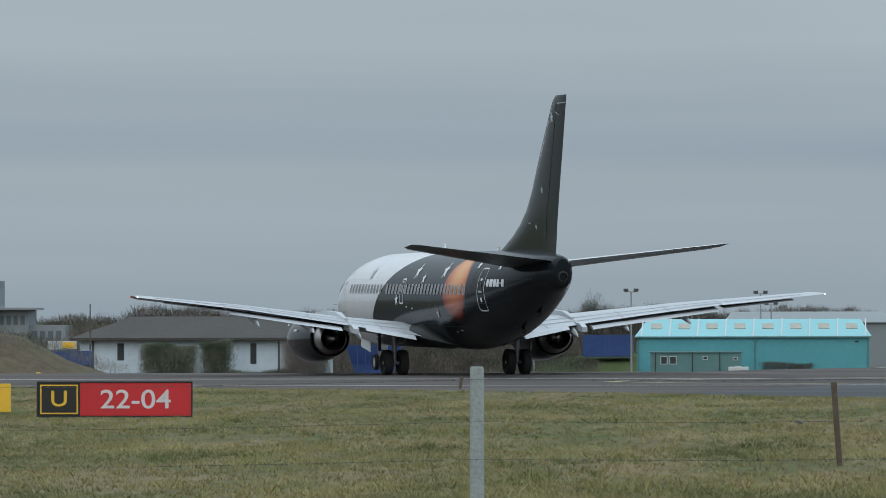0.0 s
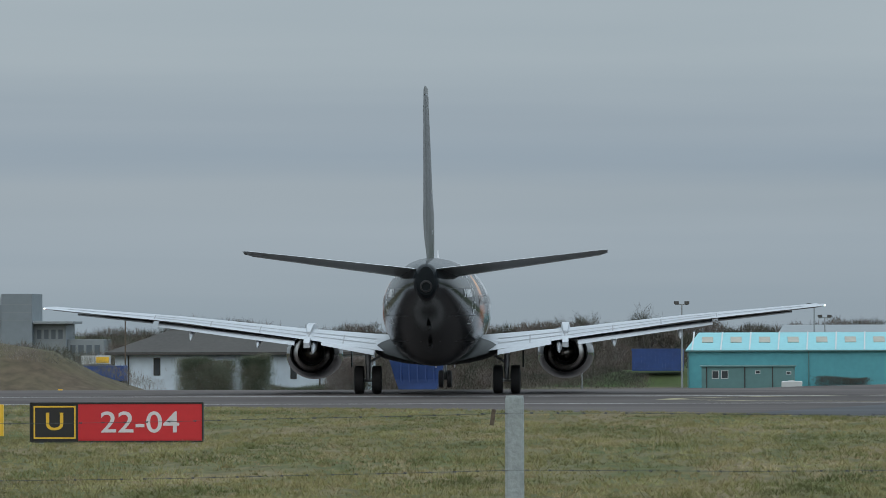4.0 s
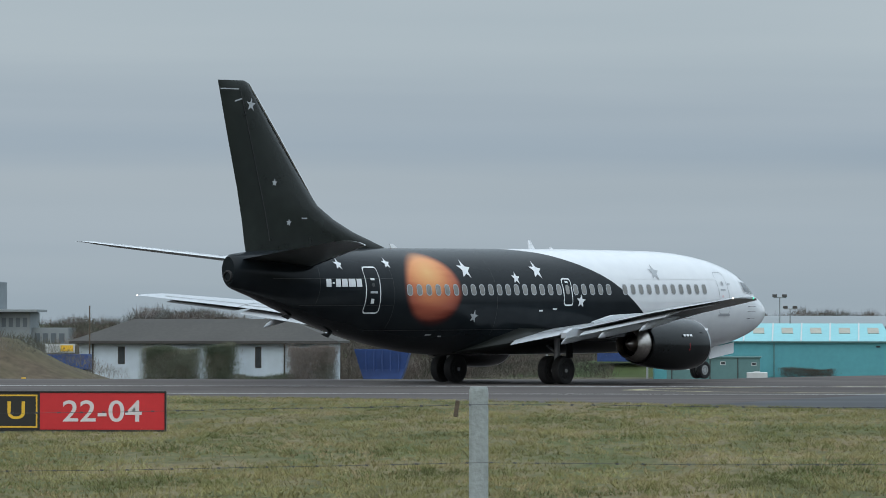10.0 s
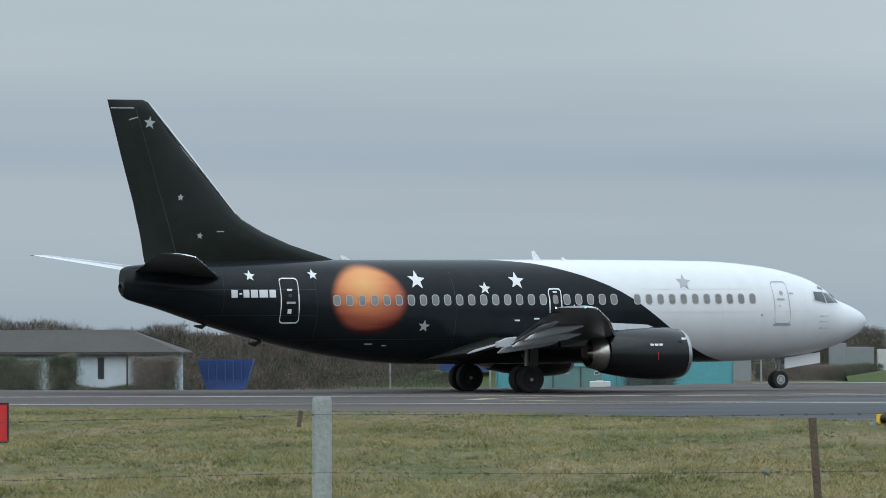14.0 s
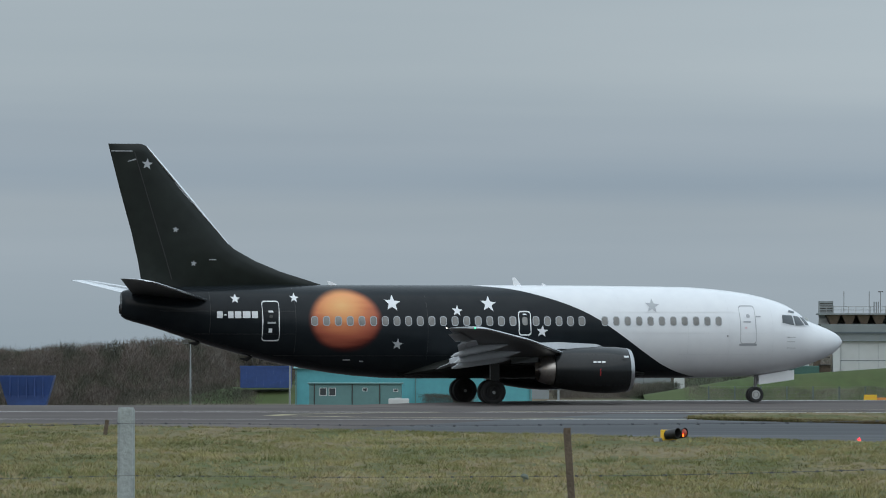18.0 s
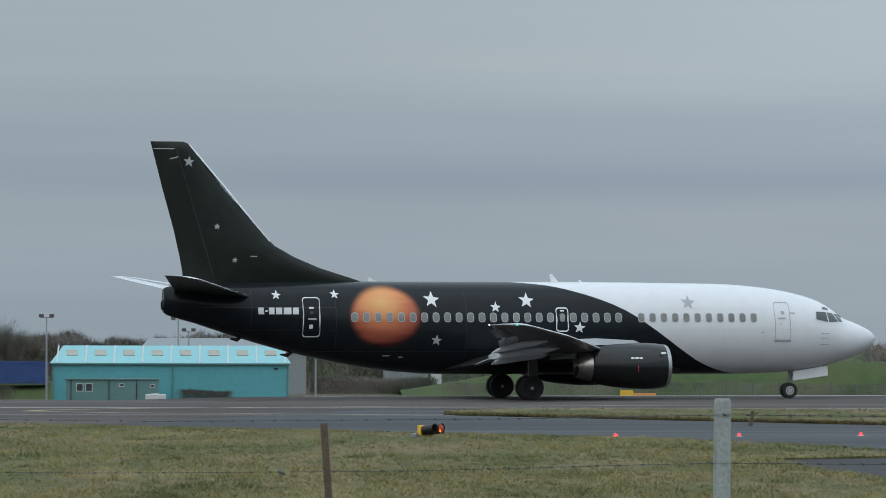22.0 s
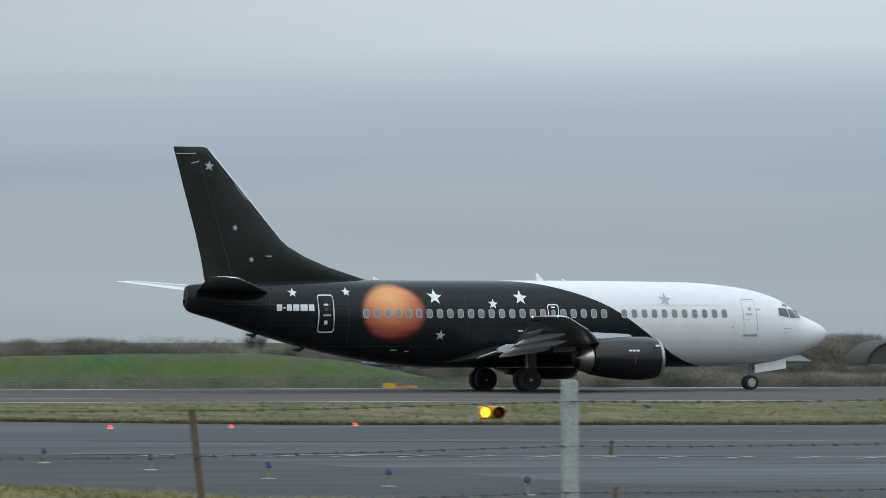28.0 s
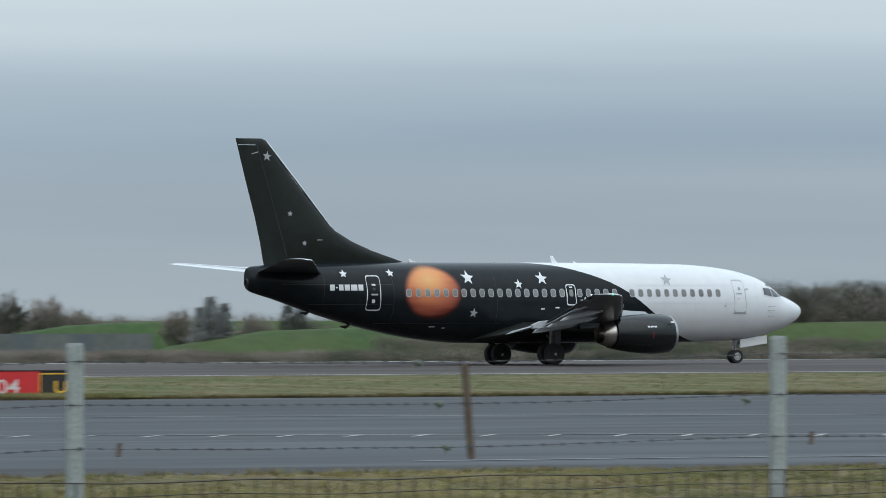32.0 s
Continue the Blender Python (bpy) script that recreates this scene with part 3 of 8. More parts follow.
def ground_line(points, width, mat, name, z=0.012):
    bm = bmesh.new()
    left, right = [], []
    for i, p in enumerate(points):
        d = (Vector(points[min(i + 1, len(points) - 1)]) - Vector(points[max(i - 1, 0)])).normalized()
        q = Vector((-d.y, d.x)) * width / 2
        left.append(bm.verts.new((p[0] + q.x, p[1] + q.y, z)))
        right.append(bm.verts.new((p[0] - q.x, p[1] - q.y, z)))
    for i in range(len(points) - 1):
        bm.faces.new((right[i], right[i + 1], left[i + 1], left[i]))
    ob = new(name, mesh_of(name, bm, mat))
    tagged(ob, "worn painted line on the asphalt", "marking", kind="structure")


def build_markings():
    ground_line([(-140, 202.5), (260, 218.5)], 1.0, LINE_WHITE, "runway_edge_line")
    ground_line([(-60, 186), (-20, 184.5), (10, 186)], 0.7, LINE_WHITE, "taxiway_edge_line")
    ground_line([(20, 183), (4, 187), (-5, 192), (-8, 196), (-7.5, 200), (-4, 206), (4, 213), (16, 219), (34, 225)], 0.6, LINE_YELLOW, "taxiway_yellow_line")
    bm = bmesh.new()
    rows = [[bm.verts.new((x, path_y(x) + d, runway_z(x, path_y(x) + d) + 0.014)) for x in range(2, 250, 8)] for d in (8.2, 9.1)]
    for k in range(len(rows[0]) - 1):
        bm.faces.new((rows[0][k], rows[0][k + 1], rows[1][k + 1], rows[1][k]))
    tagged(new("runway_far_line", mesh_of("runway_far_line", bm, LINE_WHITE)), "worn white line along the far side of the runway", "marking", kind="structure")

    def edge(x):
        return 110.0 - 0.42 * (x - 20)
    ground_line([(16, edge(16)), (40, edge(40)), (70, edge(70))], 0.42, FAINT_WHITE, "taxiway_side_line")
    for k in range(44):
        x = 17 + 1.18 * k
        ground_line([(x, edge(x) - 2.1), (x + 1.0, edge(x + 1.0) - 0.15)], 0.11, LINE_WHITE, "taxiway_dash")
    ground_line([(18, 126), (50, 120.5), (75, 112)], 0.45, FAINT_WHITE, "taxiway_far_line")
    ground_line([(36.5, 80.7), (41, 80.7), (46, 80.0)], 0.3, FAINT_WHITE, "taxiway_stripe")


build_ground()
build_verges()
build_old_asphalt()
build_markings()


# ---- the airliner: x forward from the main wheels, y to its left, z up from the asphalt ----
BODY = smooth_table([
    (16.40, 2.64, 2.60, 0.02), (16.25, 2.88, 2.38, 0.27), (15.9, 3.10, 2.10, 0.60), (15.3, 3.36, 1.82, 0.96), (14.85, 3.53, 1.66, 1.16), (14.3, 3.92, 1.50, 1.36),
    (13.7, 4.27, 1.36, 1.53), (13.0, 4.51, 1.25, 1.67), (12.0, 4.74, 1.15, 1.79), (10.5, 4.93, 1.09, 1.87), (9.0, 5.02, 1.07, 1.88), (2.0, 5.08, 1.07, 1.88), (-3.5, 5.08, 1.08, 1.88),
    (-5.5, 5.08, 1.20, 1.87), (-7.7, 5.08, 1.52, 1.74), (-10.4, 5.06, 2.12, 1.43), (-12.8, 5.00, 2.82, 1.06), (-14.2, 4.95, 3.28, 0.76), (-15.0, 4.88, 3.50, 0.52), (-15.36, 4.83, 3.62, 0.42), (-15.52, 4.74, 3.74, 0.30)])


def body_y(a, z):
    """Half width of the fuselage at station a and height z."""
    top, low, w = BODY(a)
    k = (z - (top + low) / 2) / max(0.01, (top - low) / 2)
    return w * math.sqrt(max(0.0, 1 - k * k))


def livery_material():
    """White nose, black tail with a curved seam, and an orange planet glowing on each side, all in the paint."""
    m = bpy.data.materials.new("black_and_white_livery")
    m.use_nodes = True
    nt = m.node_tree
    b = nt.nodes["Principled BSDF"]
    b.inputs["Roughness"].default_value = 0.18
    b.inputs["Coat Weight"].default_value = 0.0
    b.inputs["Specular IOR Level"].default_value = 0.13
    b.inputs["Coat Roughness"].default_value = 0.1
    n, ln = nt.nodes.new, nt.links.new

    def math_node(op, a, c):
        k = n("ShaderNodeMath"); k.operation = op
        for s, v in zip(k.inputs, (a, c)):
            if isinstance(v, (int, float)):
                s.default_value = v
            else:
                ln(v, s)
        return k.outputs[0]
    co, sep = n("ShaderNodeTexCoord"), n("ShaderNodeSeparateXYZ")
    ln(co.outputs["Object"], sep.inputs[0])
    x, z = sep.outputs[0], sep.outputs[2]
    seam = n("ShaderNodeValToRGB")
    cr = seam.color_ramp
    curve = smooth_table([(-2.0, 5.22), (-0.35, 5.08), (1.2, 4.93), (2.5, 4.63), (3.8, 4.19), (4.7, 3.76), (5.45, 3.28), (6.45, 2.58), (7.15, 2.1), (8.05, 1.58), (9.1, 1.22), (10.4, 1.03), (12.0, 0.95)])
    while len(cr.elements) < 31:
        cr.elements.new(0.5)
    for k, e in enumerate(cr.elements):
        e.position = k / 30
    for k, e in enumerate(cr.elements):
        h = float(curve(-2.0 + 14.0 * k / 30)[0]) / 6
        e.color = (h, h, h, 1)
    ln(math_node("DIVIDE", math_node("ADD", x, 2.0), 14.0), seam.inputs[0])
    over = math_node("SUBTRACT", z, math_node("MULTIPLY", seam.outputs[0], 6.0))
    white = n("ShaderNodeMapRange")
    white.inputs[1].default_value, white.inputs[2].default_value = -0.012, 0.012
    ln(over, white.inputs[0])
    dx, dz = math_node("ADD", x, 6.15), math_node("MULTIPLY", math_node("SUBTRACT", z, 3.56), 1.16)
    dist = math_node("SQRT", math_node("ADD", math_node("MULTIPLY", dx, dx), math_node("MULTIPLY", dz, dz)), 0)
    ball = n("ShaderNodeMapRange")
    ball.interpolation_type = "SMOOTHSTEP"
    ball.inputs[1].default_value, ball.inputs[2].default_value = 1.66, 1.27
    ln(dist, ball.inputs[0])
    tone = n("ShaderNodeValToRGB")
    t = tone.color_ramp
    cols = [(0.0, (0.56, 0.31, 0.13)), (0.28, (0.53, 0.24, 0.10)), (0.50, (0.42, 0.145, 0.068)), (0.72, (0.28, 0.078, 0.046)), (0.90, (0.15, 0.036, 0.024)), (1.0, (0.05, 0.012, 0.010))]
    while len(t.elements) < len(cols):
        t.elements.new(0.5)
    for e, (p, c) in zip(t.elements, cols):
        e.position, e.color = p, (*c, 1)
    hx, hz = math_node("ADD", dx, 0.15), math_node("SUBTRACT", dz, 0.75)
    heart = math_node("SQRT", math_node("ADD", math_node("MULTIPLY", hx, hx), math_node("MULTIPLY", hz, hz)), 0)
    cloud = n("ShaderNodeTexNoise"); cloud.inputs["Scale"].default_value = 1.1; cloud.inputs["Detail"].default_value = 5
    stretch = n("ShaderNodeMapping"); stretch.inputs["Scale"].default_value = (0.45, 0.6, 3.4)
    ln(co.outputs["Object"], stretch.inputs[0])
    ln(stretch.outputs[0], cloud.inputs[0])
    ln(math_node("ADD", math_node("MULTIPLY", heart, 0.46), math_node("MULTIPLY", math_node("SUBTRACT", cloud.outputs[0], 0.5), 0.30)), tone.inputs[0])
    gain = n("ShaderNodeVectorMath"); gain.operation = "SCALE"; gain.inputs["Scale"].default_value = 1.15
    ln(tone.outputs[0], gain.inputs[0])
    dirt = n("ShaderNodeTexNoise"); dirt.inputs["Scale"].default_value = 1.6; dirt.inputs["Detail"].default_value = 5
    ln(co.outputs["Object"], dirt.inputs[0])
    wr = n("ShaderNodeValToRGB")
    wr.color_ramp.elements[0].position, wr.color_ramp.elements[0].color = 0.3, (0.605, 0.625, 0.65, 1)
    wr.color_ramp.elements[1].position, wr.color_ramp.elements[1].color = 0.65, (0.64, 0.66, 0.68, 1)
    ln(dirt.outputs[0], wr.inputs[0])
    br = n("ShaderNodeValToRGB")
    br.color_ramp.elements[0].position, br.color_ramp.elements[0].color = 0.3, (0.0078, 0.0105, 0.0130, 1)
    br.color_ramp.elements[1].position, br.color_ramp.elements[1].color = 0.7, (0.0112, 0.0145, 0.0168, 1)
    ln(dirt.outputs[0], br.inputs[0])
    m1, m2 = n("ShaderNodeMix"), n("ShaderNodeMix")
    m1.data_type = m2.data_type = "RGBA"
    ln(ball.outputs[0], m1.inputs[0]); ln(br.outputs[0], m1.inputs[6]); ln(gain.outputs[0], m1.inputs[7])
    ln(white.outputs[0], m2.inputs[0]); ln(m1.outputs[2], m2.inputs[6]); ln(wr.outputs[0], m2.inputs[7])
    ln(m2.outputs[2], b.inputs["Base Color"])
    return m


LIVERY = livery_material()


def decal(shape, side, lift=0.008):
    """A thin patch of points (a, z) laid on the curved fuselage side; side is -1 to starboard, 1 to port."""
    bm = bmesh.new()

    def on(a, z):
        return bm.verts.new((a, side * (body_y(a, z) + lift), z))
    if len(shape) == 4:
        n = 4
        (ax, az), (bx, bz), (cx, cz), (dx, dz) = shape
        g = [[on((1 - u) * ((1 - v) * ax + v * dx) + u * ((1 - v) * bx + v * cx), (1 - u) * ((1 - v) * az + v * dz) + u * ((1 - v) * bz + v * cz)) for u in (k / n for k in range(n + 1))] for v in (k / n for k in range(n + 1))]
        for r0, r1 in zip(g, g[1:]):
            for k in range(n):
                bm.faces.new((r0[k], r0[k + 1], r1[k + 1], r1[k]))
        return bm
    ca, cz = sum(p[0] for p in shape) / len(shape), sum(p[1] for p in shape) / len(shape)
    rings = [[on(ca + (a - ca) * k, cz + (z - cz) * k) for a, z in shape] for k in (0.5, 1.0)]
    mid = on(ca, cz)
    n = len(shape)
    for k in range(n):
        j = (k + 1) % n
        bm.faces.new((mid, rings[0][k], rings[0][j]))
        bm.faces.new((rings[0][k], rings[1][k], rings[1][j], rings[0][j]))
    return bm


def strip(points, width, side, lift=0.009, closed=True):
    """A painted outline of given width along points (a, z) on the fuselage side."""
    bm = bmesh.new()
    n = len(points)
    ca, cz = sum(p[0] for p in points) / n, sum(p[1] for p in points) / n
    inner, outer = [], []
    for a, z in points:
        d = Vector((a - ca, z - cz)).normalized() * width
        outer.append(bm.verts.new((a, side * (body_y(a, z) + lift), z)))
        inner.append(bm.verts.new((a - d.x, side * (body_y(a - d.x, z - d.y) + lift), z - d.y)))
    for i in range(n):
        j = (i + 1) % n
        bm.faces.new((outer[i], outer[j], inner[j], inner[i]))
    return bm


def rounded(a0, a1, z0, z1, r, n=4, rows=6):
    pts = []
    for ca, cz, start in ((a1 - r, z1 - r, 0), (a0 + r, z1 - r, 90), (a0 + r, z0 + r, 180), (a1 - r, z0 + r, 270)):
        arc = [(ca + r * math.cos(radians(start + 90 * k / n)), cz + r * math.sin(radians(start + 90 * k / n))) for k in range(n + 1)]
        if start == 90:
            pts += arc
            pts += [(a0, z1 - r + (z0 - z1 + 2 * r) * k / rows) for k in range(1, rows)]
        elif start == 270:
            pts += arc
            pts += [(a1, z0 + r + (z1 - z0 - 2 * r) * k / rows) for k in range(1, rows)]
        else:
            pts += arc
    return pts


def star_shape(a, z, r, turn=0):
    return [(a + (r if k % 2 == 0 else r * 0.42) * math.sin(radians(36 * k + turn)), z + (r if k % 2 == 0 else r * 0.42) * math.cos(radians(36 * k + turn))) for k in range(10)]


def foil(le, te, y, z, thick, sweep_down=0.0, n=9):
    """An aerofoil ring at span y."""
    c = le - te
    ring = []
    us = [0.5 * (1 - math.cos(math.pi * k / n)) for k in range(n + 1)]
    half = lambda u: 5 * thick * (0.2969 * math.sqrt(u) - 0.126 * u - 0.3516 * u * u + 0.2843 * u ** 3 - 0.1015 * u ** 4)
    for u in us:
        ring.append((le - u * c, y, z + 0.02 * c * math.sin(math.pi * u) + half(u) - sweep_down * u))
    for u in us[-2:0:-1]:
        ring.append((le - u * c, y, z + 0.02 * c * math.sin(math.pi * u) - 0.85 * half(u) - sweep_down * u))
    return ring


def surface(name, stations, parent, mats, label=""):
    """A wing-like surface; upper skin takes the first material, lower skin the second, the leading edge the third."""
    bm = bmesh.new()
    loft(bm, [foil(*s) for s in stations])
    bm.normal_update()
    bmesh.ops.recalc_face_normals(bm, faces=bm.faces[:])
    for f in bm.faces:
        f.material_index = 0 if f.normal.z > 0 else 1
    return part(name, bm, mats, parent, label, True)


def wing_side(s):
    """Stations of one wing, s = 1 to port."""
    return [(5.5, -1.9, s * 1.2, 1.70, 0.80, 0.22), (4.65, -1.85, s * 2.2, 1.84, 0.68, 0.18), (2.6, -1.6, s * 4.85, 2.18, 0.48, 0.12), (-0.05, -2.98, s * 9.5, 2.77, 0.31, 0.04), (-2.9, -4.55, s * 14.1, 3.24, 0.17, 0.0), (-3.4, -4.72, s * 14.44, 3.28, 0.07, 0.0)]


def nacelle(s, plane):
    y, zc = s * 4.83, 1.43
    eng = part("engine_nacelle", nacelle_shell(y, zc), BLACK, plane, "gloss black engine cowling with flattened base", True)
    bm = bmesh.new()
    rings = []
    for a, r in ((5.44, 0.975), (5.55, 0.96), (5.63, 0.91), (5.64, 0.86), (5.56, 0.80), (5.3, 0.77)):
        rings.append(oval(a, y, zc, r))
    loft(bm, rings, caps=False)
    part("inlet_lip", bm, LIP, eng, "polished metal inlet lip", True)
    bm = bmesh.new()
    loft(bm, [oval(5.34, y, zc, 0.77), oval(4.6, y, zc, 0.77)], caps=True)
    part("fan", bm, DARK, eng, "dark fan face", True)
    bm = bmesh.new()
    loft(bm, [oval(a, y, 1.52, r, 1.0) for a, r in ((2.62, 0.73), (2.25, 0.70), (1.9, 0.62), (1.66, 0.54), (1.63, 0.50), (2.0, 0.48))], caps=False)
    part("exhaust_nozzle", bm, DULL_METAL, eng, "heat-stained metal exhaust nozzle", True)
    bm = bmesh.new()
    loft(bm, [oval(a, y, 1.52, r, 1.0) for a, r in ((2.3, 0.36), (1.95, 0.29), (1.72, 0.16), (1.62, 0.05))])
    part("exhaust_cone", bm, DULL_METAL, eng, "", True)
    bm = bmesh.new()
    loft(bm, [oval(2.32, y, zc + 0.05, 0.74), oval(2.28, y, zc + 0.05, 0.60)], caps=True)
    part("fan_outlet", bm, DARK, eng, "dark fan outlet")
    bm = bmesh.new()
    loft(bm, [[(4.6, y - 0.16, 2.2), (4.6, y + 0.16, 2.2), (4.6, y + 0.1, 2.5), (4.6, y - 0.1, 2.5)], [(3.0, y - 0.18, 1.9), (3.0, y + 0.18, 1.9), (3.0, y + 0.16, 2.42), (3.0, y - 0.16, 2.42)], [(0.3, y - 0.1, 1.75), (0.3, y + 0.1, 1.75), (0.3, y + 0.1, 2.05), (0.3, y - 0.1, 2.05)]])
    part("engine_pylon", bm, BLACK, plane)
    bm = bmesh.new()
    loft(bm, [[(a, y - w, z0), (a, y + w, z0), (a, y + 0.7 * w, z1), (a, y - 0.7 * w, z1)] for a, w, z0, z1 in ((4.35, 0.05, 2.38, 2.46), (4.0, 0.17, 2.38, 2.58), (2.4, 0.20, 2.38, 2.66), (0.6, 0.17, 2.2, 2.60), (-0.6, 0.10, 2.1, 2.36))])
    part("pylon_fairing", bm, WING_GREY, plane, "pale grey fairing above the engine", True)
    bm = bmesh.new()
    loft(bm, [[(a, y - w, z0), (a, y + w, z0), (a, y + w, z1), (a, y - w, z1)] for a, w, z0, z1 in ((-0.7, 0.11, 1.9, 2.2), (-1.9, 0.12, 1.80, 2.12), (-2.35, 0.11, 1.76, 1.95))])
    part("thrust_gate", bm, WING_GREY, plane, "pale fairing between the flaps")
    bm = bmesh.new()
    for z in (1.25, 1.40):
        bm.faces.new([bm.verts.new((a, y + s * (1.085 * math.sqrt(max(0.02, 1 - ((q - zc) / 1.06) ** 2)) + 0.012), q)) for a, q in ((3.93, z), (3.955, z), (3.955, z + 0.15), (3.93, z + 0.15))])
    part("warning_line", bm, SIGN_RED, eng, "thin red warning line")
    for k, w in ((0, 0.14), (1, 0.16), (2, 0.15), (3, 0.2)):
        bm = bmesh.new()
        a0 = (3.64, 3.82, 4.02, 4.98)[k]
        vs = [bm.verts.new((a, y + s * ((1.085 if k < 3 else 1.072) * math.sqrt(max(0.02, 1 - ((z - zc) / 1.06) ** 2)) + 0.012), z + (0.22 if k == 3 else 0))) for a, z in ((a0, 1.79), (a0 + w, 1.79), (a0 + w, 1.87), (a0, 1.87))]
        bm.faces.new(vs)
        part("cowling_placard", bm, STAR, eng, "small white placard")


def oval(a, y, zc, r, flat=0.90, n=28):
    """A ring of the cowling, flattened at its base."""
    out = []
    for k in range(n):
        t = 2 * math.pi * k / n
        dz = math.sin(t)
        out.append((a - 0.15, y + r * 1.04 * math.cos(t), zc + r * dz * (1.0 if dz > 0 else flat)))
    return out


def nacelle_shell(y, zc):
    bm = bmesh.new()
    loft(bm, [oval(a, y, zc + dz, r) for a, r, dz in ((5.46, 0.975, 0), (5.1, 1.03, 0.0), (4.6, 1.05, 0.0), (4.0, 1.03, 0.01), (3.3, 0.98, 0.03), (2.7, 0.90, 0.05), (2.25, 0.81, 0.06), (2.22, 0.75, 0.06), (2.4, 0.71, 0.06))], caps=False)
    return bm


def wheel_meshes(r, w, hub_mat):
    tyre = bmesh.new()
    prof = [(-w / 2 * 0.62, r * 0.56), (-w / 2 * 0.95, r * 0.70), (-w / 2, r * 0.85), (-w / 2 * 0.82, r * 0.97), (-w / 2 * 0.4, r), (w / 2 * 0.4, r), (w / 2 * 0.82, r * 0.97), (w / 2, r * 0.85), (w / 2 * 0.95, r * 0.70), (w / 2 * 0.62, r * 0.56)]
    loft(tyre, [[(q * math.sin(2 * math.pi * k / 32), y, q * math.cos(2 * math.pi * k / 32)) for k in range(32)] for y, q in prof])
    hub = bmesh.new()
    prof = [(-w * 0.36, r * 0.12), (-w * 0.40, r * 0.2), (-w * 0.30, r * 0.34), (-w * 0.36, r * 0.54), (-w * 0.32, r * 0.57), (w * 0.32, r * 0.57), (w * 0.36, r * 0.54), (w * 0.30, r * 0.34), (w * 0.40, r * 0.2), (w * 0.36, r * 0.12)]
    loft(hub, [[(q * math.sin(2 * math.pi * k / 20), y, q * math.cos(2 * math.pi * k / 20)) for k in range(20)] for y, q in prof])
    for k in range(8):
        t = 2 * math.pi * k / 8
        for y in (-w * 0.37, w * 0.37):
            soft_box(hub, r * 0.44 * math.sin(t) - 0.02, r * 0.44 * math.sin(t) + 0.02, y - 0.012, y + 0.012, r * 0.44 * math.cos(t) - 0.02, r * 0.44 * math.cos(t) + 0.02)
    return mesh_of("tyre", tyre, RUBBER, True), mesh_of("rim", hub, hub_mat, True)


WHEELS = []


def wheel(plane, meshes, a, y, r):
    w = new("wheel")
    w.parent = plane
    w.matrix_basis = pose(a, y, r)
    t, h = shared("tyre", meshes[0], w), shared("rim", meshes[1], w)
    tagged(t, "black rubber tyre")
    tagged(h, "grey metal wheel rim")
    WHEELS.append((w, a, y, r))


TAILPLANES = []


